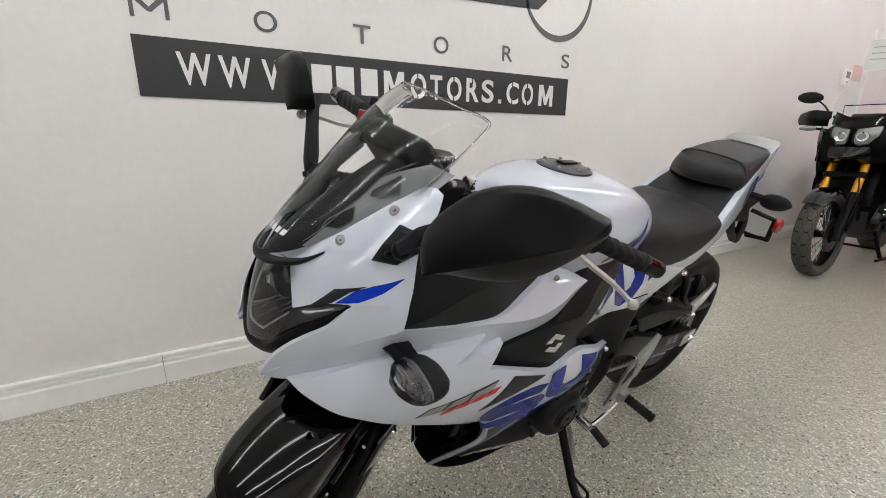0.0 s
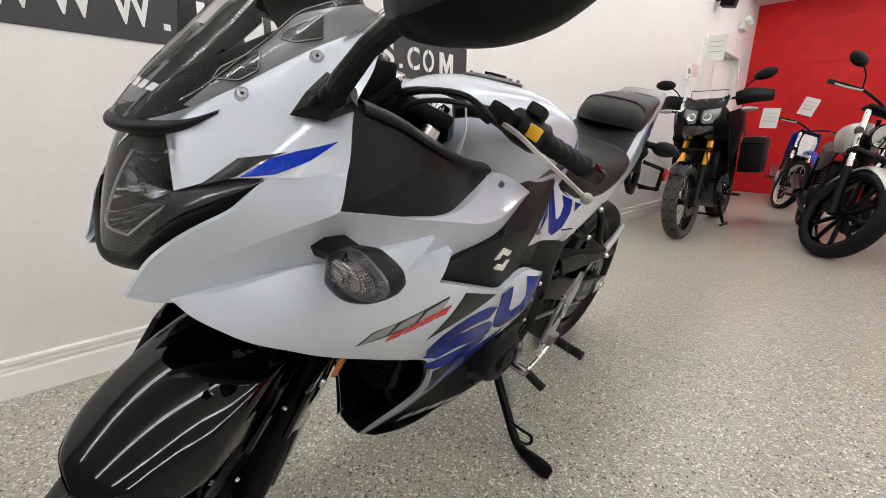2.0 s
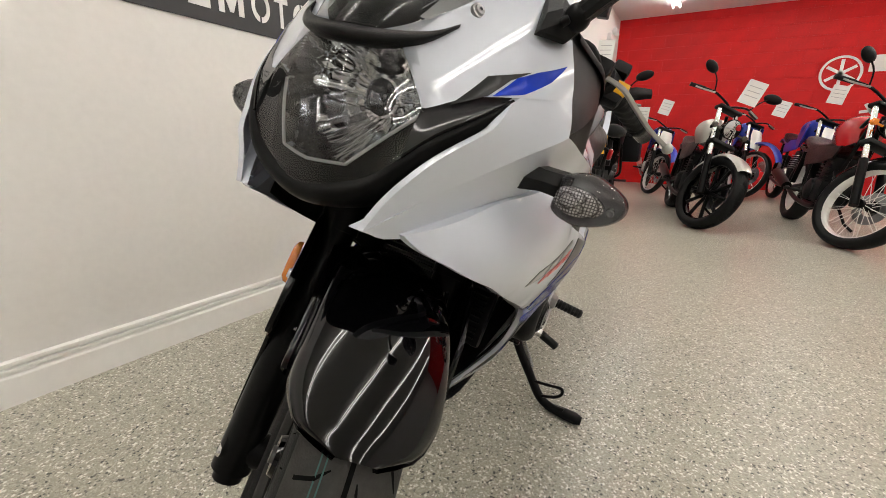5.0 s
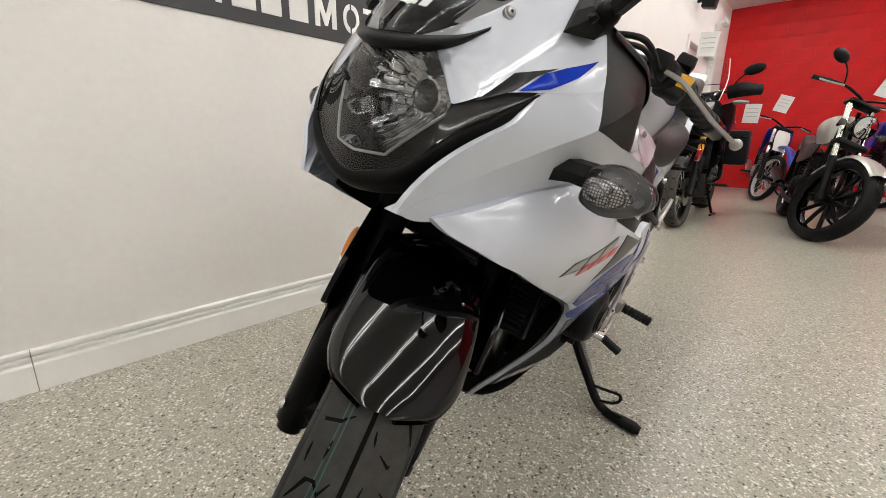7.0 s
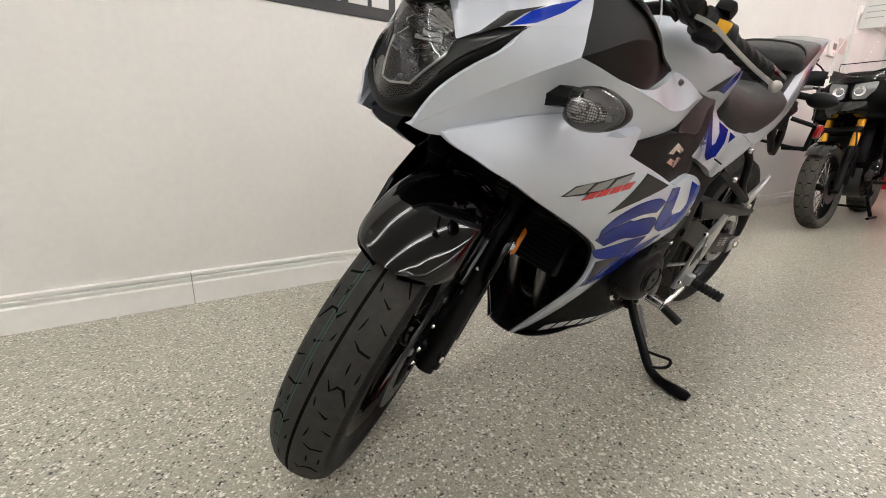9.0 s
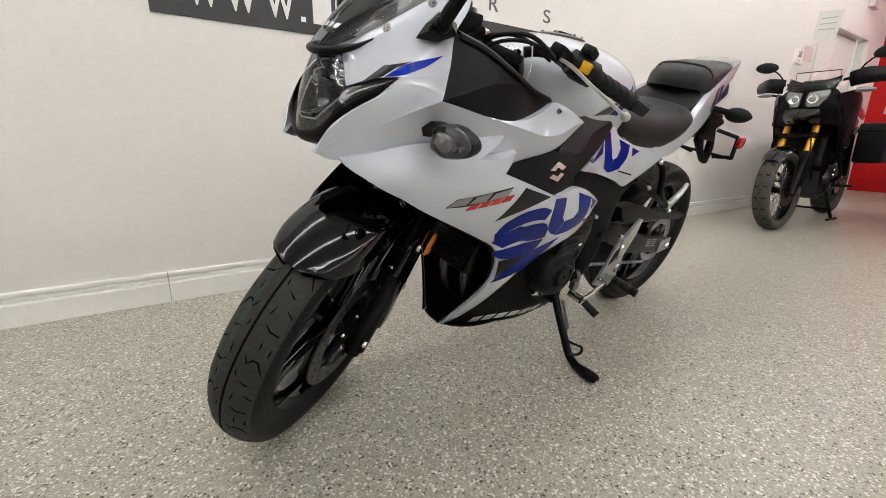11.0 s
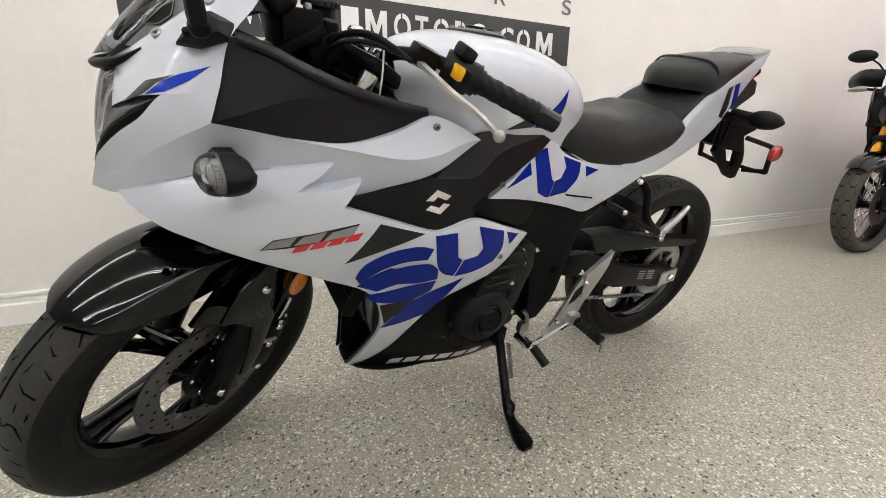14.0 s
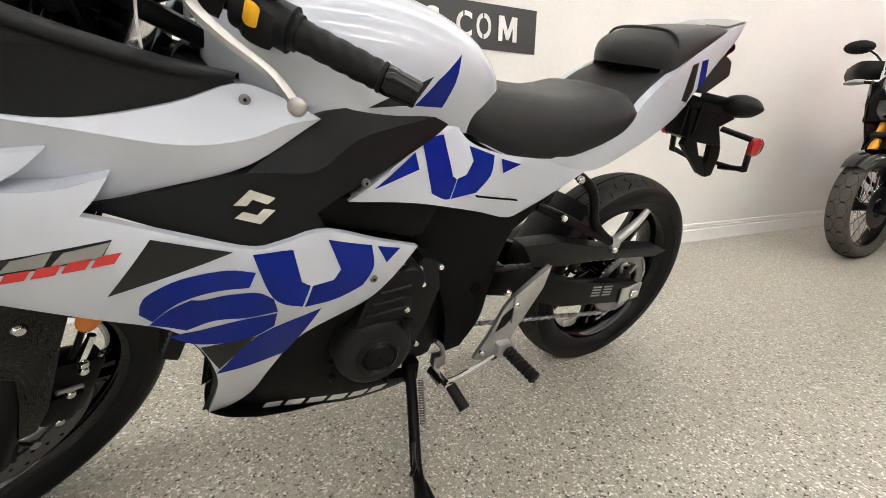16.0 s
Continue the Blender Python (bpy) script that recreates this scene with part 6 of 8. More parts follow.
def rear_end():
    wheel = part("rear_wheel", lathe([(0.0, -0.12), (0.010, -0.12), (0.010, 0.12), (0.0, 0.12)], 16), STEEL, bike, "rear wheel with gloss black cast rim")
    wheel.matrix_basis = Matrix.Translation((REAR_X, 0, REAR_Z)) @ pose(0, 0, 0, 0, 12, 0)
    spoked_cast(wheel, 0.312, 0.05, 5, 0.142, True)
    tread(wheel, 0.312, 0.071, 11, GROOVE)
    disc(wheel, 0.12, 0.075, 36)
    # sprocket and chain
    n = 46
    teeth = []
    for k in range(n * 2):
        a = math.pi * k / n
        teeth.append(((0.096 if k % 2 else 0.103) * math.cos(a), (0.096 if k % 2 else 0.103) * math.sin(a)))
    rows = [[(x, -0.083, z), (x, -0.077, z), (x * 0.072 / math.hypot(x, z), -0.077, z * 0.072 / math.hypot(x, z)), (x * 0.072 / math.hypot(x, z), -0.083, z * 0.072 / math.hypot(x, z))] for x, z in teeth + teeth[:1]]
    part("sprocket", loft(rows, closed=True), STEEL, wheel, "toothed steel rear sprocket", smooth=False)
    for k in range(6):
        a = 2 * math.pi * k / 6
        part("sprocket_arm", tube([(0.04 * math.cos(a), -0.080, 0.04 * math.sin(a)), (0.078 * math.cos(a), -0.080, 0.078 * math.sin(a))], 0.008, 8), STEEL, wheel)
    part("sprocket_carrier", lathe([(0.0, -0.095), (0.03, -0.095), (0.044, -0.085), (0.044, -0.05)], 24), SATIN, wheel)
    cz, cx = 0.40, 0.90
    path = []
    for k in range(40):
        a = radians(-80 + k * 160 / 39)
        path.append((REAR_X + 0.1 * math.cos(a), REAR_Z + 0.1 * math.sin(a)))
    path += [(REAR_X - 0.07 - (REAR_X - 0.07 - cx) * k / 34, REAR_Z + 0.098 + (cz + 0.036 - REAR_Z - 0.098) * k / 34) for k in range(35)]
    path += [(cx + (REAR_X - 0.03 - cx) * k / 34, 0.283 + (REAR_Z - 0.103 - 0.283) * k / 34) for k in range(35)]
    links = []
    for i, (x, z) in enumerate(path):
        x2, z2 = path[(i + 1) % len(path)]
        ang = math.degrees(math.atan2(z2 - z, x2 - x))
        links.append(shifted(box((0.0155, 0.014 if i % 2 else 0.009, 0.011), (0, 0, 0), 0.003, None, 1), Matrix.Translation((x, -0.080, z)) @ pose(0, 0, 0, 0, -ang)))
    tagged(part("drive_chain", join(*links), STEEL, bike, "oily steel drive chain"), kind="stuff")
    # swinging arm with chain guard
    for s in (-1, 1):
        part("swingarm_beam", prism([(0.86, 0.455), (0.98, 0.448), (1.20, 0.372), (1.46, 0.325), (1.475, 0.300), (1.465, 0.272), (1.40, 0.268), (1.15, 0.305), (0.96, 0.378), (0.86, 0.400)], 0.032, "y", s * 0.105 - 0.016, 0.006), SATIN, bike, "black steel swingarm beam")
        part("chain_adjuster", box((0.085, 0.006, 0.052), (1.425, s * 0.124, 0.300), 0.002, (0, -6, 0)), ALLOY, bike, "bare metal chain adjuster plate")
        part("axle_nut", lathe([(0, s * 0.142), (0.010, s * 0.142), (0.014, s * 0.137), (0.014, s * 0.125)], 6, "y", (REAR_X, 0, REAR_Z - 0.006)), CHROME, bike)
    part("swingarm_cross", tube([(0.93, -0.10, 0.42), (0.93, 0.10, 0.42)], 0.035, 16), SATIN, bike)
    for i in range(2):
        for k in range(4):
            part("warning_print", box((0.035, 0.0012, 0.0045), (1.275 + 0.046 * i, -0.1218, 0.345 - 0.009 * k - 0.006 * i), rot=(0, 8, 0)), DECAL_GREY, bike, "grey printed warning line", smooth=False)
    part("chain_guard", join(prism([(0.985, 0.502), (1.10, 0.500), (1.30, 0.455), (1.52, 0.430), (1.545, 0.418), (1.50, 0.405), (1.30, 0.425), (1.13, 0.430), (1.03, 0.440)], 0.008, "y", -0.112, 0.002), prism([(0.985, 0.502), (1.10, 0.500), (1.30, 0.455), (1.52, 0.430), (1.52, 0.424), (1.30, 0.449), (1.10, 0.494)], 0.05, "y", -0.112, 0.002)), PLASTIC, bike, "black plastic chain guard")
    # hanger for the passenger peg
    part("peg_hanger", join(tube([(1.04, -0.120, 0.690), (1.12, -0.135, 0.640), (1.155, -0.140, 0.560), (1.20, -0.145, 0.52), (1.235, -0.150, 0.500)], 0.0115, 10, 5), tube([(1.235, -0.150, 0.500), (1.15, -0.140, 0.535), (1.06, -0.125, 0.575), (0.98, -0.120, 0.605)], 0.0105, 10, 5)), SATIN, bike, "black passenger peg hanger")
    part("passenger_peg", join(tube([(1.232, -0.150, 0.500), (1.285, -0.155, 0.545), (1.315, -0.158, 0.585)], 0.014, 10, 4, 0.007), box((0.03, 0.02, 0.03), (1.235, -0.152, 0.502), 0.006)), ALLOY, bike, "folded silver passenger peg")
    for x, z in ((1.065, 0.668), (1.045, 0.582), (1.225, 0.490)):
        part("hanger_bolt", lathe([(0, -0.006), (0.006, -0.006), (0.009, -0.002), (0.009, 0.004)], 12, "y", (x, -0.146 if x < 1.2 else -0.166, z)), CHROME, bike)
    part("subframe_rail", join(tube([(0.86, -0.105, 0.50), (0.96, -0.110, 0.590), (1.06, -0.115, 0.675), (1.16, -0.11, 0.72)], 0.014, 10, 4), tube([(0.86, 0.105, 0.50), (0.96, 0.110, 0.590), (1.06, 0.115, 0.675), (1.16, 0.11, 0.72)], 0.014, 10, 4)), SATIN, bike, "black steel subframe rail")
    part("shock_absorber", tube([(0.95, 0, 0.40), (0.87, 0, 0.66)], 0.035, 16), SATIN, bike)
    # inner mudguard, plate holder, rear lights
    rows = []
    for k in range(13):
        a = radians(172 - k * 7.0)
        r = 0.338
        rows.append([(REAR_X + (r - d) * math.cos(a), y, REAR_Z + (r - d) * math.sin(a)) for y, d in ((-0.078, 0.045), (-0.076, 0.012), (-0.04, 0.0), (0, -0.003), (0.04, 0.0), (0.076, 0.012), (0.078, 0.045))])
    part("rear_hugger", smooth_loft(rows[:7], 2, 2), PLASTIC, bike, "black rear inner fender")
    part("under_tail", smooth_loft([[(1.10, -0.110, 0.70), (1.10, -0.05, 0.665), (1.10, 0.05, 0.665), (1.10, 0.110, 0.70)], [(1.28, -0.105, 0.765), (1.28, -0.05, 0.730), (1.28, 0.05, 0.730), (1.28, 0.105, 0.765)], [(1.42, -0.085, 0.855), (1.42, -0.04, 0.815), (1.42, 0.04, 0.815), (1.42, 0.085, 0.855)], [(1.50, -0.06, 0.94), (1.50, -0.03, 0.92), (1.50, 0.03, 0.92), (1.50, 0.06, 0.94)]], 4, 4), PLASTIC, bike, "black plastic under-tail tray")
    part("tail_light", smooth_loft([[(1.535, -0.070, 0.985), (1.56, 0, 0.99), (1.535, 0.070, 0.985)], [(1.575, -0.066, 0.965), (1.60, 0, 0.968), (1.575, 0.066, 0.965)], [(1.555, -0.050, 0.935), (1.575, 0, 0.935), (1.555, 0.050, 0.935)], [(1.51, -0.055, 0.915), (1.51, 0, 0.91), (1.51, 0.055, 0.915)]], 4, 4), RED_LENS, bike, "dark red tail light lens")
    part("tail_housing", prism([(1.470, 0.862), (1.535, 0.853), (1.615, 0.903), (1.600, 0.938), (1.562, 0.950), (1.535, 0.975), (1.505, 0.940)], 0.116, "y", -0.058, 0.006), TAIL_GREY, bike, "dark grey tail light housing")
    arm = part("plate_arm", prism([(1.529, 0.817), (1.558, 0.737), (1.617, 0.723), (1.691, 0.715), (1.743, 0.715), (1.698, 0.768), (1.761, 0.792), (1.738, 0.809), (1.646, 0.817)], 0.075, "y", -0.040, 0.004), LOW_PLASTIC, bike, "black plastic plate holder arm")
    part("arm_strut", prism([(1.558, 0.737), (1.551, 0.716), (1.687, 0.628), (1.729, 0.615), (1.691, 0.660), (1.656, 0.679), (1.617, 0.723)], 0.016, "y", -0.040, 0.003), LOW_PLASTIC, arm)
    part("arm_strut", prism([(1.691, 0.715), (1.704, 0.669), (1.691, 0.660), (1.729, 0.615), (1.759, 0.620), (1.760, 0.683), (1.743, 0.715)], 0.016, "y", -0.040, 0.003), LOW_PLASTIC, arm)
    for x in (1.50, 1.56):
        part("arm_rib", prism([(x, 0.835), (x + 0.010, 0.835), (x + 0.016, 0.745), (x + 0.006, 0.745)], 0.006, "y", -0.046, 0.002), LOW_PLASTIC, arm)
    part("plate_bridge", box((0.30, 0.09, 0.03), (1.56, 0, 0.828), 0.01, (0, 7, 0)), LOW_PLASTIC, bike, "black bridge of the plate holder")
    part("plate_frame", join(tube([(1.70, -0.045, 0.765), (1.725, -0.125, 0.752)], 0.008, 8), tube([(1.77, -0.045, 0.650), (1.765, -0.118, 0.665)], 0.008, 8), tube([(1.735, -0.122, 0.755), (1.765, -0.120, 0.660)], 0.009, 8), tube([(1.70, 0.045, 0.765), (1.725, 0.125, 0.752)], 0.008, 8), tube([(1.735, 0.122, 0.755), (1.765, 0.120, 0.660)], 0.009, 8), tube([(1.77, 0.045, 0.650), (1.765, 0.118, 0.665)], 0.008, 8), tube([(1.765, 0.120, 0.660), (1.765, -0.120, 0.660)], 0.006, 8)), PLASTIC, bike, "black number plate frame")
    for s in (-1, 1):
        part("rear_reflector", shifted(lathe([(0, s * 0.012), (0.020, s * 0.010), (0.026, s * 0.004), (0.026, s * -0.008), (0, s * -0.008)], 24), pose(1.728, s * 0.140, 0.735)), RED_LENS, bike, "round red side reflector")
        sig = part("rear_turn_signal", tube([(1.545, s * 0.045, 0.846), (1.565, s * 0.105, 0.842)], 0.012, 10), PLASTIC, bike, "dark rear turn signal")
        rows = []
        for f, r in ((0.0, 0.010), (0.15, 0.022), (0.45, 0.028), (0.8, 0.021), (1.0, 0.004)):
            c = Vector((1.565 + 0.03 * f, s * (0.095 + 0.085 * f), 0.838))
            rows.append([c + Vector((0.026 * (r / 0.028) * math.cos(t), 0, r * math.sin(t))) for t in (2 * math.pi * j / 16 for j in range(17))])
        part("housing", smooth_loft(rows, 1, 3), PLASTIC, sig, sharp=70)


rear_end()


def engine():
    part("engine_block", join(box((0.30, 0.20, 0.20), (0.64, 0.0, 0.33), 0.03), box((0.20, 0.19, 0.28), (0.52, 0.0, 0.50), 0.025, (0, -25, 0)), box((0.26, 0.16, 0.20), (0.72, 0, 0.45), 0.03), box((0.14, 0.18, 0.21), (0.785, 0, 0.355), 0.025)), ENGINE, bike, "black painted engine block")
    part("cylinder_fin", join(*(box((0.19, 0.215, 0.006), (0.50 + 0.012 * i, 0, 0.43 + 0.022 * i), 0.002, (0, -25, 0), 1) for i in range(7))), ENGINE, bike)
    cover = part("generator_cover", lathe([(0.0, -0.196), (0.040, -0.196), (0.042, -0.192), (0.060, -0.190), (0.070, -0.182), (0.077, -0.165), (0.079, -0.10)], 48, "y", (0.612, 0, 0.362)), ENGINE, bike, "round black generator cover")
    part("cover_plug", lathe([(0.0, -0.200), (0.026, -0.200), (0.030, -0.196), (0.034, -0.200), (0.038, -0.197), (0.040, -0.190)], 36, "y", (0.612, 0, 0.362)), SATIN, cover)
    part("cover_socket", lathe([(0.0, -0.2006), (0.006, -0.2006)], 6, "y", (0.612, 0, 0.362)), GROOVE, cover)
    part("sprocket_cover", prism([(0.60, 0.43), (0.66, 0.50), (0.70, 0.545), (0.735, 0.530), (0.745, 0.47), (0.725, 0.40), (0.70, 0.33), (0.67, 0.29), (0.64, 0.33)], 0.07, "y", -0.165, 0.012), ENGINE, bike, "black sprocket cover")
    part("timing_cover", prism([(0.566, 0.425), (0.585, 0.478), (0.606, 0.520), (0.632, 0.538), (0.662, 0.530), (0.676, 0.498), (0.678, 0.440), (0.655, 0.428)], 0.06, "y", -0.184, 0.010), ENGINE, cover, "black cover over the generator housing")
    for k in range(3):
        part("cover_rib", tube([(0.584 + 0.014 * k, -0.186, 0.452 + 0.022 * k), (0.660 + 0.004 * k, -0.186, 0.458 + 0.022 * k)], 0.0035, 6), ENGINE, cover)
    part("cover_arrow", prism([(0.655, 0.395), (0.682, 0.425), (0.664, 0.432)], 0.004, "y", -0.187, 0.001), SATIN, cover)
    for k in range(6):
        a = radians(20 + 60 * k)
        part("cover_bolt", lathe([(0, -0.006), (0.004, -0.006), (0.006, -0.003), (0.006, 0.004)], 10, "y", (0.612 + 0.083 * math.cos(a), -0.150, 0.362 + 0.083 * math.sin(a))), ENGINE, cover)
    part("water_pump", lathe([(0.0, -0.185), (0.028, -0.185), (0.034, -0.178), (0.036, -0.12)], 24, "y", (0.665, 0, 0.505)), ENGINE, bike)
    for x, z, y in ((0.655, 0.535, -0.168), (0.690, 0.525, -0.168), (0.700, 0.490, -0.168), (0.735, 0.52, -0.166), (0.665, 0.45, -0.182), (0.535, 0.31, -0.165), (0.70, 0.35, -0.168), (0.64, 0.275, -0.17)):
        part("engine_bolt", lathe([(0, -0.006), (0.005, -0.006), (0.007, -0.003), (0.007, 0.006)], 10, "y", (x, y, z)), CHROME if x > 0.64 else SATIN, bike)
    part("coolant_hose", tube([(0.66, -0.15, 0.52), (0.60, -0.165, 0.55), (0.50, -0.14, 0.52), (0.42, -0.10, 0.42)], 0.012, 10, 5), GRIP, bike, "black coolant hose")
    # radiator and lower intake seen through the arch
    part("radiator", box((0.025, 0.26, 0.22), (0.335, 0.0, 0.500), 0.006, (0, 24, 0)), SATIN, bike, "black finned radiator")
    fin = None
    for i in range(20):
        if fin is None:
            fin = part("radiator_fin", box((0.004, 0.235, 0.0025)), ENGINE, bike, smooth=False)
            one = fin
        else:
            one = new("radiator_fin", fin.data)
            one.parent = bike
        one.location = (0.278 + 0.0042 * i, 0, 0.408 + 0.0095 * i)
    part("lower_cowl_nose", smooth_loft([[(0.326, -0.052, 0.190), (0.318, -0.030, 0.183), (0.316, 0, 0.181), (0.318, 0.030, 0.183), (0.326, 0.052, 0.190)], [(0.36, -0.066, 0.178), (0.36, -0.035, 0.166), (0.36, 0, 0.162), (0.36, 0.035, 0.166), (0.36, 0.066, 0.178)],
                                             [(0.46, -0.085, 0.168), (0.46, -0.045, 0.152), (0.46, 0, 0.146), (0.46, 0.045, 0.152), (0.46, 0.085, 0.168)], [(0.70, -0.085, 0.160), (0.70, -0.045, 0.146), (0.70, 0, 0.142), (0.70, 0.045, 0.146), (0.70, 0.085, 0.160)]], 3, 3), PLASTIC, bike, "black floor of the belly pan", sharp=60)
    part("engine_front_cover", box((0.03, 0.17, 0.20), (0.47, 0, 0.33), 0.012, (0, -8, 0)), UNDERSIDE, bike)
    part("header_pipe", join(tube([(0.46, -0.04, 0.50), (0.38, -0.045, 0.42), (0.40, -0.045, 0.26), (0.50, -0.03, 0.19), (0.70, 0.0, 0.18)], 0.018, 12, 5), tube([(0.46, 0.04, 0.50), (0.38, 0.045, 0.42), (0.40, 0.045, 0.26), (0.50, 0.03, 0.19), (0.70, 0.0, 0.18)], 0.018, 12, 5)), STEEL, bike, "steel exhaust header")
    part("silencer", tube([(0.80, 0.10, 0.22), (1.00, 0.16, 0.27), (1.40, 0.175, 0.40)], 0.045, 20, 4, 0.055), SATIN, bike, "black exhaust silencer")
    part("frame_spar", join(*(tube([(0.36, s * 0.05, 0.83), (0.48, s * 0.10, 0.76), (0.66, s * 0.095, 0.66), (0.82, s * 0.080, 0.52), (0.85, s * 0.080, 0.34)], 0.022, 12, 5) for s in (-1, 1))), SATIN, bike, "black steel frame spar")
    part("battery_box", box((0.34, 0.18, 0.16), (0.90, 0, 0.66), 0.03), PLASTIC, bike)
    part("air_box", box((0.30, 0.20, 0.14), (0.62, 0, 0.70), 0.03), PLASTIC, bike)
    part("fairing_liner", join(box((0.10, 0.24, 0.03), (0.22, 0, 0.80), 0.01), box((0.16, 0.20, 0.03), (0.16, 0, 0.73), 0.01, (0, 20, 0))), PLASTIC, bike)
    for s in (-1, 1):
        rows = []
        for x, y, z in ((0.122, 0.170, 0.908), (0.161, 0.184, 0.897), (0.192, 0.198, 0.883), (0.258, 0.194, 0.859), (0.342, 0.168, 0.835), (0.416, 0.150, 0.821)):
            rows.append([(x, s * (y + 0.006), z - 0.006), (x, s * (y + 0.004), z + 0.002), (x + 0.004, s * (y - 0.008), z + 0.006), (x + 0.008, s * (y - 0.022), z + 0.006), (x + 0.008, s * (y - 0.025), z), (x + 0.010, s * (y - 0.036), z - 0.004), (x + 0.012, s * (y - 0.044), z - 0.010), (x + 0.012, s * (y - 0.046), z - 0.045)])
        part("inner_rim", smooth_loft(rows, 3, 4), PLASTIC, bike, "broad rolled rim of the dash side panel", sharp=60)


engine()
part("cover_hole", lathe([(0.0, -0.1405), (0.0105, -0.1405), (0.012, -0.1385)], 20, "y", (0.847, 0, 0.433)), GROOVE, bike, "dark round hole in the frame cover")


def foot_controls():
    # left rider peg bracket, peg, shift lever
    plate = part("peg_bracket", prism([(0.845, 0.268), (0.880, 0.330), (0.905, 0.395), (0.930, 0.425), (1.008, 0.488), (1.000, 0.440), (0.965, 0.360), (0.945, 0.300), (0.965, 0.270), (0.94, 0.245), (0.905, 0.262), (0.87, 0.258)], 0.010, "y", -0.178, 0.003), ALLOY, bike, "brushed alloy rider footpeg bracket")
    part("bracket_slot", prism([(0.893, 0.335), (0.905, 0.375), (0.928, 0.392), (0.935, 0.372), (0.915, 0.345)], 0.002, "y", -0.1795), SATIN, plate, smooth=False)
    for x, z in ((0.902, 0.437), (0.865, 0.285), (0.935, 0.398)):
        part("bracket_bolt", lathe([(0, -0.006), (0.005, -0.006), (0.008, -0.003), (0.008, 0.004)], 12, "y", (x, -0.180, z)), CHROME, plate)
    part("heel_guard", prism([(0.925, 0.425), (1.008, 0.488), (1.000, 0.435), (0.955, 0.345), (0.930, 0.352)], 0.004, "y", -0.183, 0.001), ALLOY, plate, "plain alloy heel guard")
    a, b = Vector((0.925, -0.180, 0.285)), Vector((0.945, -0.278, 0.268))
    d = (b - a).normalized()
    u = d.orthogonal().normalized()
    v = d.cross(u)
    rows = []
    for k in range(37):
        r = 0.011 if k < 5 else (0.0125 if k % 4 == 0 else 0.0150)
        rows.append([a.lerp(b, k / 36) + (u * math.cos(t) + v * math.sin(t)) * r for t in (2 * math.pi * i / 12 for i in range(12))])
    part("rider_peg", loft(rows, closed=True, caps=True), GRIP, bike, "ribbed black rubber footpeg", sharp=30)
    part("peg_mount", box((0.04, 0.03, 0.035), (0.918, -0.182, 0.288), 0.008), ALLOY, bike)
    part("peg_feeler", tube([b, b + Vector((0.0, -0.004, -0.03))], 0.004, 8), CHROME, bike)
    part("shift_lever", join(tube([(0.905, -0.185, 0.270), (0.84, -0.190, 0.252), (0.79, -0.190, 0.238), (0.765, -0.185, 0.240)], 0.007, 8, 4), tube([(0.76, -0.150, 0.245), (0.765, -0.195, 0.240)], 0.014, 10)), CHROME, bike, "polished shift lever")
    part("shift_toe_piece", tube([(0.785, -0.195, 0.228), (0.795, -0.245, 0.205)], 0.0125, 12), GRIP, bike, "black rubber shift lever end")
    part("shift_rod", join(tube([(0.77, -0.155, 0.245), (0.775, -0.158, 0.300), (0.755, -0.155, 0.330)], 0.0055, 8, 3), box((0.03, 0.02, 0.03), (0.77, -0.152, 0.272), 0.005)), STEEL, bike)
    # side stand
    stand = part("side_stand", join(tube([(0.718, -0.125, 0.238), (0.712, -0.160, 0.190), (0.700, -0.208, 0.140), (0.688, -0.255, 0.094), (0.680, -0.295, 0.083), (0.672, -0.330, 0.090)], 0.0125, 12, 4), prism([(0.705, 0.205), (0.735, 0.210), (0.735, 0.262), (0.705, 0.262)], 0.03, "y", -0.135, 0.005)), SATIN, bike, "black steel side stand")
    rows = []
    for (x, y, z), w in (((0.684, -0.280, 0.0775), 0.012), ((0.678, -0.305, 0.0830), 0.017), ((0.670, -0.335, 0.0895), 0.022), ((0.662, -0.362, 0.0965), 0.022), ((0.657, -0.376, 0.1000), 0.012)):
        rows.append([(x - w, y, z + 0.006), (x - w * 0.6, y, z + 0.010), (x + w * 0.6, y, z + 0.010), (x + w, y, z + 0.006), (x + w, y, z - 0.002), (x - w, y, z - 0.002)])
    part("stand_foot", loft(rows, closed=True, caps=True), SATIN, stand)
    part("stand_loop", tube([(0.694, -0.222, 0.128), (0.672, -0.265, 0.150), (0.655, -0.300, 0.168), (0.648, -0.306, 0.156), (0.658, -0.290, 0.132), (0.686, -0.258, 0.100)], 0.0042, 8, 5), SATIN, stand, "wire foot tang")
    spring = []
    p, q = Vector((0.735, -0.150, 0.222)), Vector((0.722, -0.205, 0.150))
    d = (q - p).normalized()
    u = d.orthogonal().normalized()
    v = d.cross(u)
    spring = [p.lerp(q, k / 120) + (u * math.cos(k * 0.9) + v * math.sin(k * 0.9)) * 0.006 for k in range(121)]
    part("stand_spring", tube(spring, 0.0016, 5), STEEL, stand, "coiled return spring")


foot_controls()


# ---------------------------------------------------------------- decals on the bodywork
def decal(name, outline, f, mat, label="", lift=0.0042, sides=(-1, 1), ease=False):
    for side in sides:
        part(name, skin(outline, f, side, lift, depth=0.0008, step=0.012, ease=ease), mat, bike, label)


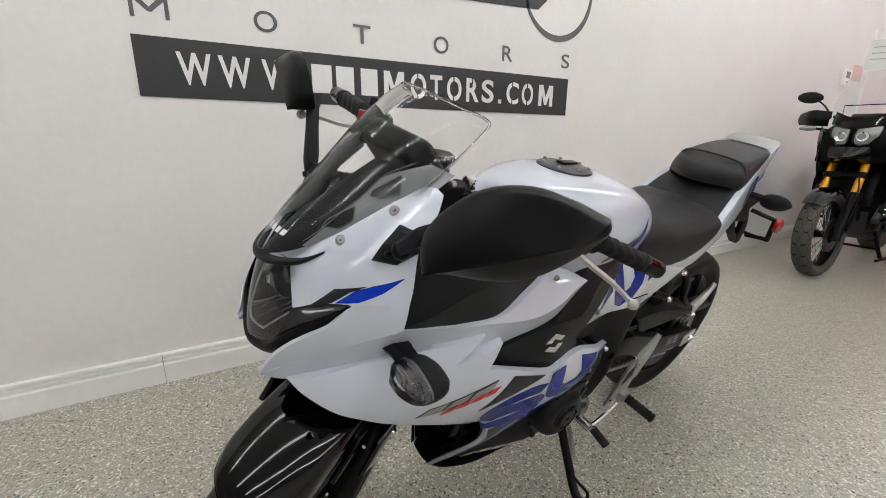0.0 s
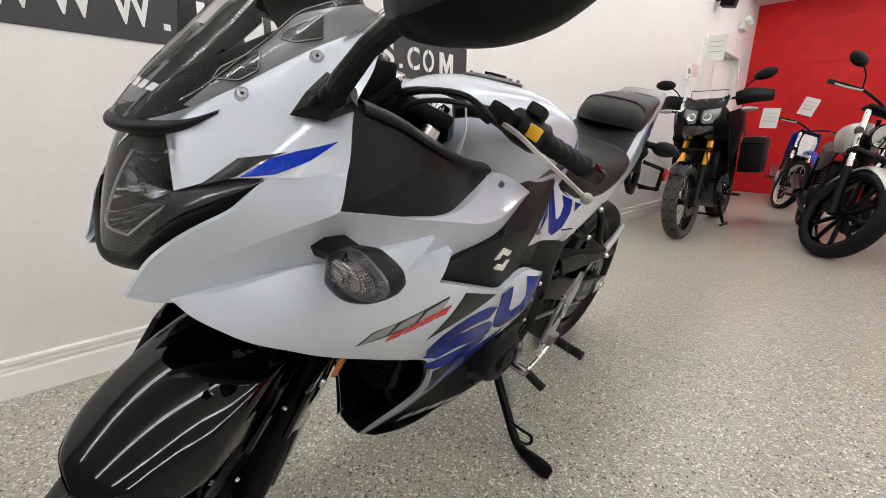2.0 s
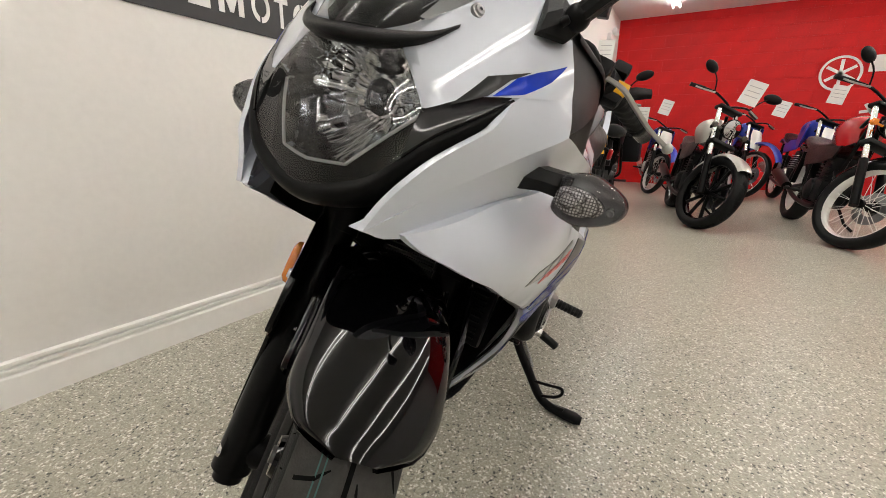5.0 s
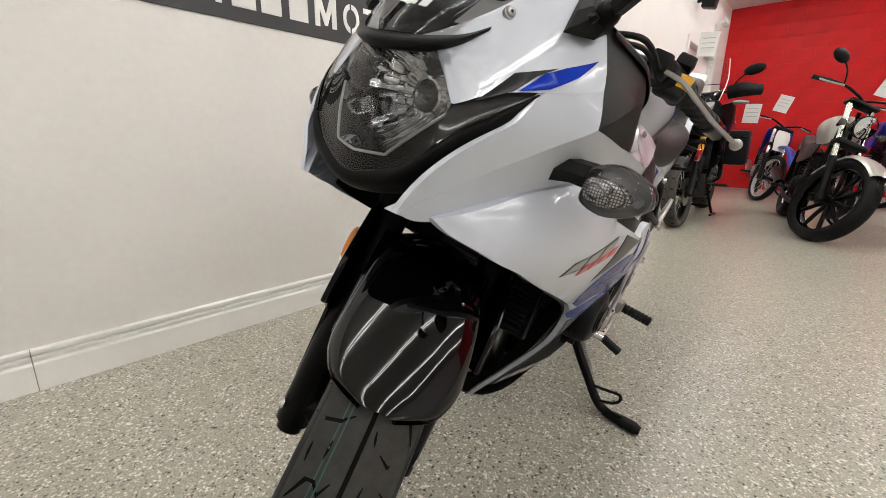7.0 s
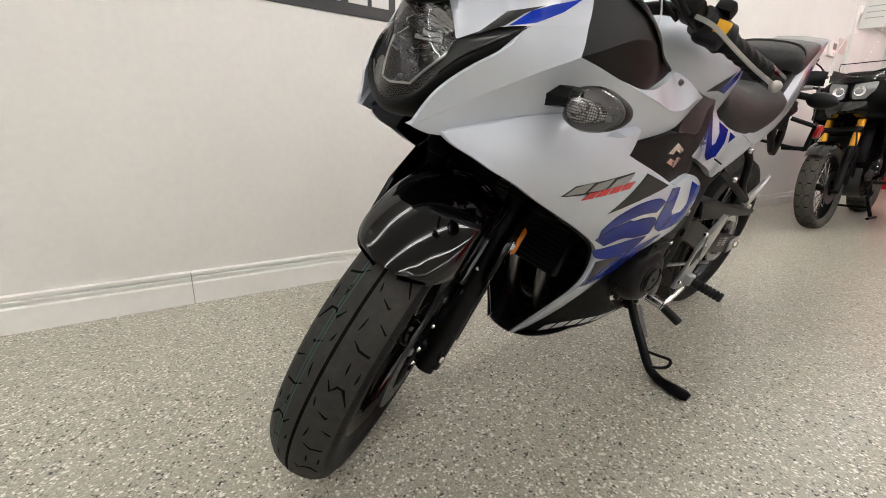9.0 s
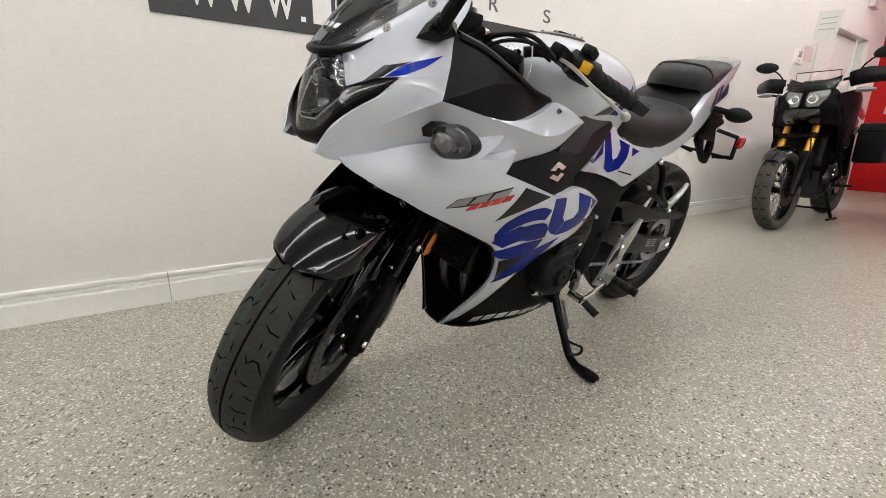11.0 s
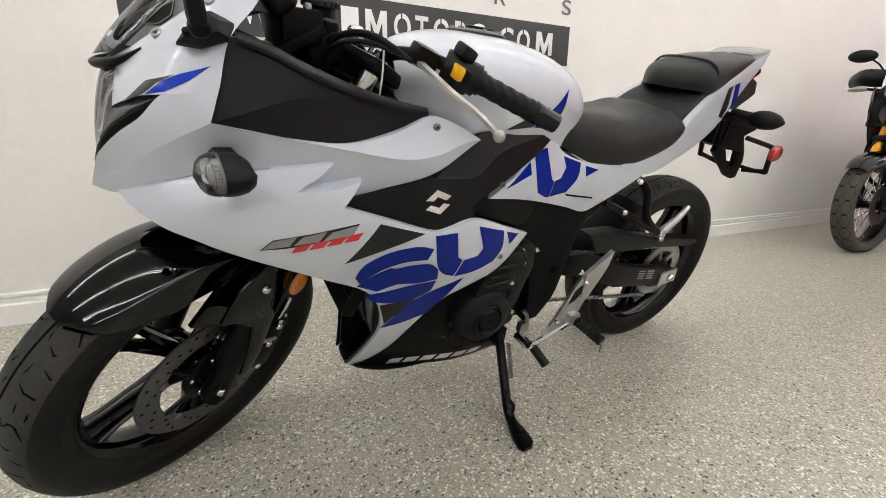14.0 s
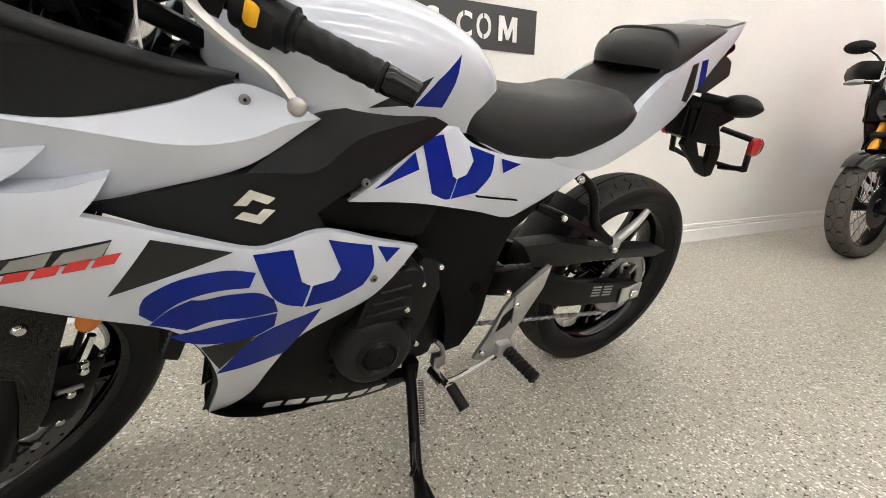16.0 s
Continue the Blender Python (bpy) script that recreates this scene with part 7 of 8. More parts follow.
def graphics():
    # the large blue marks, as plain slanting shapes
    for poly in ([(0.279, 0.540), (0.284, 0.560), (0.296, 0.578), (0.332, 0.599), (0.381, 0.607), (0.415, 0.598), (0.406, 0.574), (0.369, 0.574), (0.336, 0.564), (0.313, 0.548), (0.290, 0.522)],
                 [(0.2855, 0.5155), (0.311, 0.5435), (0.338, 0.5610), (0.352, 0.559), (0.378, 0.564), (0.415, 0.562), (0.436, 0.545), (0.441, 0.5185), (0.401, 0.5135), (0.361, 0.5145), (0.325, 0.497)],
                 [(0.303, 0.486), (0.338, 0.494), (0.388, 0.508), (0.440, 0.514), (0.436, 0.485), (0.409, 0.467), (0.370, 0.460), (0.328, 0.466)],
                 [(0.413, 0.626), (0.463, 0.623), (0.473, 0.570), (0.485, 0.561), (0.475, 0.521), (0.448, 0.533), (0.430, 0.560)],
                 [(0.510, 0.632), (0.575, 0.614), (0.580, 0.576), (0.564, 0.545), (0.521, 0.526), (0.4785, 0.5195), (0.4885, 0.5600), (0.518, 0.566), (0.528, 0.583)],
                 [(0.585, 0.610), (0.628, 0.595), (0.604, 0.576)], [(0.351, 0.380), (0.413, 0.465), (0.503, 0.510), (0.480, 0.455), (0.455, 0.400), (0.40, 0.385)]):
        decal("blue_mark", poly, fair_w, BLUE, "glossy blue decal shape", ease=True)
    for poly in ([(0.256, 0.580), (0.310, 0.656), (0.391, 0.633)], [(0.337, 0.455), (0.410, 0.465), (0.356, 0.394)]):
        decal("black_mark", poly, fair_w, DECAL_BLACK, "black decal wedge")
    # model mark: slanting grey blocks over a row of red ones, dark outlined
    decal("mark_backing", [(0.126, 0.6165), (0.1445, 0.6355), (0.200, 0.6445), (0.276, 0.6580), (0.263, 0.6360), (0.160, 0.6185)], fair_w, DECAL_BLACK, "black outline of the model mark", 0.0036)
    for a, b in ((0.130, 0.168), (0.174, 0.212), (0.218, 0.262)):
        za, zb = 0.6185 + (a - 0.130) * 0.14, 0.6185 + (b - 0.130) * 0.14
        decal("grey_block", [(a, za), (a + 0.014, za + 0.0155), (b + 0.012, zb + 0.0185), (b, zb)], fair_w, DECAL_GREY, "grey model mark block", 0.0046)
    for i in range(4):
        a = 0.170 + 0.027 * i
        za = 0.610 + (a - 0.170) * 0.19
        decal("red_block", [(a, za), (a + 0.009, za + 0.0135), (a + 0.031, za + 0.0175), (a + 0.022, za + 0.004)], fair_w, DECAL_RED, "red model mark block", 0.0052)
    # side cover
    for poly in ([(0.588, 0.687), (0.665, 0.733), (0.673, 0.706)], [(0.680, 0.751), (0.726, 0.756), (0.744, 0.689), (0.752, 0.684), (0.738, 0.651), (0.725, 0.652), (0.700, 0.664)],
                 [(0.778, 0.738), (0.829, 0.723), (0.824, 0.688), (0.796, 0.657), (0.7405, 0.651), (0.7545, 0.6845), (0.773, 0.690), (0.787, 0.713)], [(0.845, 0.717), (0.892, 0.706), (0.852, 0.691)]):
        decal("blue_mark", poly, under_w, BLUE, "glossy blue decal shape", 0.0012, ease=True)
    decal("cover_slot", [(0.794, 0.653), (0.799, 0.648), (0.912, 0.627), (0.907, 0.632)], under_w, GROOVE, "dark slot in the side cover", 0.0012)
    # nose stripe
    decal("blue_stripe", [(0.010, 0.828), (0.034, 0.849), (0.054, 0.859), (0.090, 0.873), (0.063, 0.853), (0.034, 0.836)], up_w, STRIPE_BLUE, "bright blue nose stripe", 0.0012)
    decal("black_stripe", [(-0.019, 0.812), (0.013, 0.844), (0.047, 0.857), (0.027, 0.845), (0.007, 0.8275)], up_w, DECAL_BLACK, "black nose stripe", 0.0012)
    # tail
    decal("black_mark", [(1.352, 0.838), (1.358, 0.914), (1.382, 0.921), (1.394, 0.862), (1.378, 0.834)], tail_w, DECAL_BLACK, "black tail decal", 0.0012)
    decal("blue_mark", [(1.417, 0.864), (1.397, 0.925), (1.425, 0.931), (1.443, 0.884)], tail_w, BLUE, "blue tail decal", 0.0012)
    # belly pan
    for i in range(6):
        a = 0.418 + 0.042 * i
        decal("white_block", [(a, 0.165 + 0.003 * i), (a + 0.008, 0.190 + 0.003 * i), (a + 0.040, 0.193 + 0.003 * i), (a + 0.032, 0.167 + 0.003 * i)], belly_w, DECAL_WHITE, "plain white lettering block", 0.0012)
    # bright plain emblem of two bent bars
    for poly in ([(0.398, 0.684), (0.418, 0.704), (0.447, 0.692), (0.437, 0.684), (0.420, 0.691), (0.413, 0.683)], [(0.446, 0.676), (0.427, 0.659), (0.398, 0.668), (0.408, 0.676), (0.424, 0.671), (0.432, 0.679)]):
        for side in (-1, 1):
            part("emblem_bar", skin(poly, mid_w, side, 0.002, depth=0.003, step=0.006, ease=False), CHROME, bike, "raised chrome emblem bar")
    # tank wedges
    tank = next(o for o in bike.children if o.name.startswith("fuel_tank"))
    tree = BVHTree.FromPolygons([v.co for v in tank.data.vertices], [tuple(q.vertices) for q in tank.data.polygons])
    def tank_w(x, z):
        hit = tree.ray_cast(Vector((x, -1, z)), Vector((0, 1, 0)))[0]
        return -hit.y if hit else 0.12
    decal("blue_mark", [(0.659, 0.802), (0.690, 0.842), (0.731, 0.879), (0.722, 0.840), (0.710, 0.800)], tank_w, BLUE, "blue tank decal", 0.0012)
    decal("black_mark", [(0.585, 0.797), (0.640, 0.826), (0.680, 0.846), (0.655, 0.803)], tank_w, DECAL_BLACK, "black tank decal", 0.0012)


graphics()


# ---------------------------------------------------------------- the other motorcycles
RIM_SILVER = material("silver_rim", (0.62, 0.62, 0.62), 0.28, metal=0.8, grain=0.06)
ENGINE_GREY = material("dull_grey_casting", (0.055, 0.055, 0.058), 0.45, metal=0.4, grain=0.15, scale=90, stain=0.2, bump=0.12, bump_scale=400)
RIM_WHITE = material("white_rim", (0.78, 0.77, 0.75), 0.35, grain=0.04)
BIKE_BLUE = material("blue_plastic", (0.012, 0.035, 0.38), 0.30, coat=0.3, grain=0.05)
BIKE_WHITE = material("white_plastic", (0.74, 0.73, 0.71), 0.35, coat=0.2, grain=0.03)
BIKE_RED = material("red_paint", (0.50, 0.008, 0.012), 0.22, coat=0.6, grain=0.04)
BIKE_GREY = material("silver_paint", (0.42, 0.41, 0.38), 0.30, metal=0.4, coat=0.6, grain=0.05)


LAMP_GREY = material("grey_lamp_lens", (0.28, 0.285, 0.29), 0.10, metal=0.3, coat=0.8, grain=0.1, scale=60)
DUSTY = material("dusty_tyre_rubber", (0.085, 0.079, 0.068), 0.7, grain=0.25, scale=80, stain=0.3, bump=0.3, bump_scale=400, spec=0.25)


def child_copy(name, mesh, parent, m):
    ob = new(name, mesh)
    ob.parent = parent
    ob.matrix_basis = m
    return ob


def wire_wheel(parent, name, m, R, wide, rim_mat, tyre_mat, spokes=24, knobs=0, cast=False):
    wheel = part(name, lathe([(0, -0.06), (0.03, -0.06), (0.034, -0.04), (0.026, -0.02), (0.026, 0.02), (0.034, 0.04), (0.03, 0.06), (0, 0.06)], 20), SATIN, parent)
    wheel.matrix_basis = m
    w, d = wide / 2, wide * 0.62
    part("tyre", lathe([(R - d, -w * 0.6), (R - d * 0.7, -w * 0.95), (R - d * 0.35, -w), (R - d * 0.1, -w * 0.75), (R, -w * 0.3), (R, w * 0.3), (R - d * 0.1, w * 0.75), (R - d * 0.35, w), (R - d * 0.7, w * 0.95), (R - d, w * 0.6)], 56), tyre_mat, wheel, "black rubber tyre", sharp=60)
    r = R - d
    part("rim", lathe([(r + 0.006, -w * 0.6), (r - 0.006, -w * 0.62), (r - 0.014, -w * 0.3), (r - 0.016, 0), (r - 0.014, w * 0.3), (r - 0.006, w * 0.62), (r + 0.006, w * 0.6)], 48), rim_mat, wheel)
    if cast:
        arm = part("spoke", tube([(0.02, 0, 0), (r * 0.5, 0, 0.006), (r - 0.01, 0, 0)], 0.016, 8), SATIN, wheel)
        for k in range(1, 10):
            child_copy("spoke", arm.data, wheel, pose(0, 0, 0, 0, 36 * k))
    else:
        wire = part("spoke", tube([(0.03, 0.03, 0.0), (r - 0.012, 0.0, 0.045)], 0.0024, 5), CHROME if rim_mat is not RIM_WHITE else RIM_WHITE, wheel)
        for k in range(1, spokes):
            child_copy("spoke", wire.data, wheel, pose(0, 0, 0, 0, 360 / spokes * k) @ (pose(0, 0, 0, 180, 0, 0) if k % 2 else Matrix()))
    part("brake_disc", lathe([(0.06, -0.066), (0.125, -0.066), (0.125, -0.062), (0.06, -0.062), (0.06, -0.066)], 32), STEEL, wheel)
    if tyre_mat is DUSTY:
        cut = []
        for k in range(22):
            for s in (-1, 1):
                rows = []
                for g in range(13):
                    t = -0.92 + 1.84 * g / 12
                    q = abs(t)
                    r0 = R + 0.0015 - (0 if q < 0.3 else d * 0.1 * (q - 0.3) / 0.45 if q < 0.75 else d * (0.1 + 0.25 * (q - 0.75) / 0.25))
                    a = 2 * math.pi * k / 22 + s * (0.30 * t + 0.05 * math.sin(7 * t))
                    rows.append([(r0 * math.cos(a + e), t * w, r0 * math.sin(a + e)) for e in (-0.007, 0.007)])
                cut.append(loft(rows))
        tagged(part("tread_groove", join(*cut), GROOVE, wheel, "crossing dark tread grooves"), kind="stuff")
    elif knobs:
        block = part("tread_block", box((0.034, wide * 0.24, 0.008), (0, 0, 0), 0.002, None, 1), tyre_mat, wheel)
        block.matrix_basis = Matrix.Translation((0, 0, R - 0.001))
        n = 0
        for k in range(knobs):
            for y in (-0.62, 0.0, 0.62):
                if n:
                    child_copy("tread_block", block.data, wheel, pose(0, 0, 0, 0, 360 / knobs * (k + (0.5 if y else 0))) @ pose(0, y * w, R - (0.012 if y else 0.001), -45 * y))
                n += 1
    return wheel


def motorcycle(name, label, m, wb=1.4, r1=0.32, r2=0.31, rake=27.0, steer=15.0, wide1=0.10, wide2=0.13, rim=None, knobs=0, cast=False, body=None, tank=None, fork=None, seat_z=0.80, bar_z=1.05, bar_w=0.38,
               round_lamp=False, number_plate=False, high_fender=False, fender_mat=None, mirrors_on=True, tag=True, top_box=False, tyre=None, screen=False, guards=False, group="showroom motorcycles"):
    ob = thing(name, m, label, "motorcycle", group)
    rim, body, tank, fork, fender_mat = rim or GLOSS_BLACK, body or PLASTIC, tank or GLOSS_BLACK, fork or SATIN, fender_mat or PLASTIC
    tr = math.tan(radians(rake))
    stem = Vector((math.sin(radians(rake)), 0, math.cos(radians(rake))))
    foot = Vector((-0.10, 0, 0))
    lock = Matrix.Translation(foot) @ Matrix.Rotation(radians(steer), 4, stem) @ Matrix.Translation(-foot)
    def st(n, bm, mat, lab=""):
        return part(n, shifted(bm, lock), mat, ob, lab)
    def fp(z, y, off=0.0):
        return Vector(((z - r1) * tr - off, y, z))
    wire_wheel(ob, "front_wheel", lock @ Matrix.Translation((0, 0, r1)), r1, wide1, rim, tyre or RUBBER, 24, knobs, cast)
    wire_wheel(ob, "rear_wheel", Matrix.Translation((wb, 0, r2)), r2, wide2, rim, tyre or RUBBER, 24, knobs, cast)
    top = bar_z - 0.07
    for s in (-1, 1):
        st("fork_leg", tube([fp(r1 - 0.03, s * 0.095), fp(r1 + 0.30, s * 0.095)], 0.028, 14), SATIN if fork is GOLD else fork)
        st("fork_tube", tube([fp(r1 + 0.30, s * 0.095), fp(top, s * 0.095)], 0.024 if fork is GOLD else 0.020, 14), fork if fork is GOLD else CHROME, "gold fork tube" if fork is GOLD else "bright fork tube")
    st("lower_clamp", box((0.08, 0.25, 0.04), fp(r1 + 0.42, 0), 0.01, (0, rake, 0)), SATIN)
    st("top_clamp", box((0.08, 0.25, 0.03), fp(top, 0), 0.01, (0, rake, 0)), SATIN)
    base = fp(top + 0.03, 0)
    for s in (-1, 1):
        st("handlebar", tube([base, base + Vector((0.0, s * 0.07, 0.03)), base + Vector((0.03, s * bar_w * 0.55, 0.065)), base + Vector((0.11, s * bar_w, 0.055))], 0.011, 8, 4), SATIN)
        st("grip", tube([base + Vector((0.065, s * bar_w * 0.72, 0.062)), base + Vector((0.115, s * (bar_w + 0.02), 0.054))], 0.018, 10), GRIP)
        st("control_lever", tube([base + Vector((-0.005, s * bar_w * 0.55, 0.055)), base + Vector((0.03, s * bar_w * 0.80, 0.045)), base + Vector((0.06, s * bar_w * 0.98, 0.045))], 0.007, 6, 3), LEVER if not guards else SATIN)
        if mirrors_on:
            st("mirror_arm", tube([base + Vector((0.01, s * bar_w * 0.55, 0.06)), base + Vector((0.0, s * bar_w * 0.68, 0.15)), base + Vector((0.01, s * bar_w * 0.86, 0.21))], 0.006, 6, 3), SATIN)
            sph = bmesh.new()
            bmesh.ops.create_uvsphere(sph, u_segments=14, v_segments=8, radius=1, matrix=Matrix.Translation(base + Vector((0.01, s * bar_w * 0.95, 0.225))) @ pose(0, 0, 0, 8 * s, 0, 12 * s) @ Matrix.Diagonal((0.025, 0.085, 0.045, 1)))
            st("mirror", sph, PLASTIC, "black oval mirror")
        if guards:
            st("hand_guard", smooth_loft([[base + Vector((-0.03, s * bar_w * 0.50, 0.10)), base + Vector((-0.05, s * bar_w * 0.52, 0.04)), base + Vector((-0.03, s * bar_w * 0.55, -0.01))], [base + Vector((-0.06, s * bar_w * 0.8, 0.12)), base + Vector((-0.085, s * bar_w * 0.8, 0.06)), base + Vector((-0.06, s * bar_w * 0.8, 0.0))], [base + Vector((0.06, s * bar_w * 1.12, 0.10)), base + Vector((0.05, s * bar_w * 1.14, 0.055)), base + Vector((0.06, s * bar_w * 1.12, 0.015))]], 4, 4), PLASTIC, "black hand guard")
    # front fender
    rows = []
    rf = r1 + (0.13 if high_fender else 0.022)
    lo, hi = (150, 55) if high_fender else (135, 25)
    for k in range(15):
        f = k / 14
        a = radians(lo + (hi - lo) * f)
        w = wide1 * (0.42 + 0.30 * math.sin(math.pi * min(1, f * 1.3 + 0.15)))
        rows.append([(q * math.cos(a), y, r1 + q * math.sin(a)) for y, q in ((-w, rf - 0.03), (-w * 0.7, rf), (0, rf + 0.01), (w * 0.7, rf), (w, rf - 0.03))])
    st("front_fender", smooth_loft(rows, 3, 1), fender_mat)
    if round_lamp:
        c = fp(r1 + 0.57, 0, 0.10)
        lamp = st("headlight", lathe([(0.0, 0.10), (0.06, 0.08), (0.085, 0.02), (0.088, 0.0), (0.080, -0.004), (0.080, 0.004)], 28, "x", c), GLOSS_BLACK, "round black headlight")
        part("lamp_glass", shifted(lathe([(0.0, -0.016), (0.04, -0.012), (0.080, -0.002)], 28, "x", c), lock), REFLECTOR, lamp, "bright round headlight glass")
        for s in (-1, 1):
            st("turn_signal", join(tube([c + Vector((0.02, s * 0.08, -0.02)), c + Vector((0.02, s * 0.16, -0.02))], 0.008, 8), lathe([(0, -0.025), (0.022, -0.02), (0.026, 0), (0.01, 0.025), (0, 0.03)], 12, "x", c + Vector((0.02, s * 0.17, -0.02)))), AMBER if tank is BIKE_RED else INDICATOR_BODY)
    if number_plate:
        st("number_plate", smooth_loft([[fp(r1 + 0.62, -0.075, 0.06), fp(r1 + 0.62, 0, 0.09), fp(r1 + 0.62, 0.075, 0.06)], [fp(r1 + 0.52, -0.095, 0.06), fp(r1 + 0.52, 0, 0.10), fp(r1 + 0.52, 0.095, 0.06)], [fp(r1 + 0.36, -0.07, 0.05), fp(r1 + 0.36, 0, 0.08), fp(r1 + 0.36, 0.07, 0.05)]], 4, 4), BIKE_WHITE, "blank white front plate")
    # tank, seat, tail
    hx = fp(top, 0).x
    rows = []
    for f, w, zt, zb in ((0.0, 0.05, seat_z + 0.14, seat_z + 0.02), (0.12, 0.12, seat_z + 0.21, seat_z - 0.02), (0.45, 0.145, seat_z + 0.22, seat_z - 0.02), (0.8, 0.11, seat_z + 0.12, seat_z - 0.01), (1.0, 0.08, seat_z + 0.03, seat_z - 0.01)):
        x = hx + 0.03 + 0.42 * f
        half = [(w * 0.75, zb), (w, (zb + zt) / 2), (w * 0.85, zb + (zt - zb) * 0.8), (w * 0.4, zt - 0.008), (0, zt)]
        rows.append([(x, -a, b) for a, b in half] + [(x, a, b) for a, b in half[-2::-1]])
    part("fuel_tank", smooth_loft(rows, 3, 4), tank, ob, sharp=70)
    sx = hx + 0.38
    rows = []
    for f, w, z in ((0.0, 0.07, seat_z + 0.03), (0.2, 0.11, seat_z), (0.5, 0.13, seat_z + 0.01), (0.8, 0.11, seat_z + 0.06), (1.0, 0.08, seat_z + 0.08)):
        x = sx + (wb + 0.12 - sx) * f
        half = [(w * 0.95, z - 0.07), (w, z - 0.03), (w * 0.8, z - 0.004), (0, z + 0.004)]
        rows.append([(x, -a, b) for a, b in half] + [(x, a, b) for a, b in half[-2::-1]])
    part("seat", smooth_loft(rows, 3, 4), VINYL, ob, "black vinyl seat", sharp=70)
    part("rear_fender", smooth_loft([[(wb - 0.1, -0.08, seat_z - 0.04), (wb - 0.1, 0, seat_z - 0.02), (wb - 0.1, 0.08, seat_z - 0.04)], [(wb + 0.2, -0.075, seat_z), (wb + 0.2, 0, seat_z + 0.02), (wb + 0.2, 0.075, seat_z)], [(wb + 0.38, -0.05, seat_z - 0.05), (wb + 0.38, 0, seat_z - 0.04), (wb + 0.38, 0.05, seat_z - 0.05)]], 3, 3), fender_mat, ob)
    for s in (-1, 1):
        part("side_panel", skin([(hx + 0.10, seat_z - 0.02), (sx + 0.05, seat_z - 0.03), (wb - 0.1, seat_z - 0.05), (wb - 0.25, seat_z - 0.2), (sx, seat_z - 0.17), (hx + 0.16, seat_z - 0.12)], width_over([(hx, seat_z, 0.10), (sx, seat_z - 0.1, 0.13), (wb, seat_z, 0.10), (wb, seat_z - 0.3, 0.11)]), s, step=0.05), body, ob)
        if number_plate:
            part("tank_shroud", skin([(hx - 0.02, seat_z + 0.15), (hx + 0.10, seat_z + 0.17), (hx + 0.34, seat_z + 0.04), (hx + 0.20, seat_z - 0.16), (hx + 0.06, seat_z - 0.13)], width_over([(hx, seat_z, 0.16), (hx + 0.3, seat_z, 0.13), (hx + 0.1, seat_z + 0.2, 0.13), (hx + 0.1, seat_z - 0.2, 0.15)]), s, step=0.04), body, ob, "bright blue tank shroud")
    # engine, frame, exhaust
    ex = wb * 0.50
    part("engine", join(box((0.36, 0.24, 0.20), (ex, 0, 0.36), 0.05), box((0.18, 0.20, 0.26), (ex - 0.10, 0, 0.54), 0.03, (0, -12, 0))), ENGINE, ob, "dark engine with finned cylinder")
    fin = part("cylinder_fin", box((0.20, 0.23, 0.008), bevel=0.002, seg=1), ALLOY if number_plate else ENGINE, ob)
    fin.location = (ex - 0.08, 0, 0.46)
    for k in range(1, 7):
        child_copy("cylinder_fin", fin.data, ob, Matrix.Translation((ex - 0.08 - 0.004 * k, 0, 0.46 + 0.026 * k)))
    for s in (-1, 1):
        part("engine_cover", lathe([(0, s * 0.15), (0.06, s * 0.15), (0.085, s * 0.135), (0.09, s * 0.11)], 24, "y", (ex + 0.02, 0, 0.36)), ALLOY if number_plate else ENGINE, ob)
        part("frame_tube", tube([(hx - 0.02, s * 0.03, top - 0.06), (hx + 0.25, s * 0.10, seat_z - 0.06), (wb - 0.3, s * 0.10, seat_z - 0.12), (wb + 0.1, s * 0.09, seat_z - 0.04)], 0.015, 8, 4), SATIN, ob)
        part("down_tube", tube([(hx - 0.04, s * 0.03, top - 0.12), (hx + 0.10, s * 0.08, 0.34), (ex + 0.05, s * 0.09, 0.24), (wb - 0.42, s * 0.10, 0.34), (wb - 0.38, s * 0.10, seat_z - 0.1)], 0.015, 8, 4), SATIN, ob)
        part("swingarm", tube([(wb - 0.42, s * 0.09, 0.38), (wb, s * 0.10, r2)], 0.020, 8), SATIN, ob)
        part("shock", tube([(wb - 0.10, s * 0.11, r2 + 0.06), (wb - 0.16, s * 0.11, seat_z - 0.08)], 0.022, 10), SATIN, ob)
        part("footpeg", tube([(ex + 0.10, s * 0.14, 0.33), (ex + 0.12, s * 0.28, 0.33)], 0.013, 8), GRIP, ob)
    part("exhaust_header", tube([(ex - 0.16, 0.05, 0.56), (ex - 0.27, 0.06, 0.44), (ex - 0.20, 0.10, 0.24), (ex + 0.15, 0.14, 0.24), (wb - 0.15, 0.16, 0.33)], 0.019, 10, 5), STEEL if number_plate else SATIN, ob, "dark exhaust pipe")
    part("silencer", tube([(wb - 0.18, 0.165, 0.33), (wb + 0.25, 0.19, 0.44)], 0.042, 14, 0, 0.048), ALLOY if number_plate else SATIN, ob)
    if not screen:
        part("side_stand", tube([(ex + 0.08, -0.12, 0.28), (ex + 0.10, -0.24, 0.10), (ex + 0.06, -0.30, 0.055)], 0.012, 8), SATIN, ob)
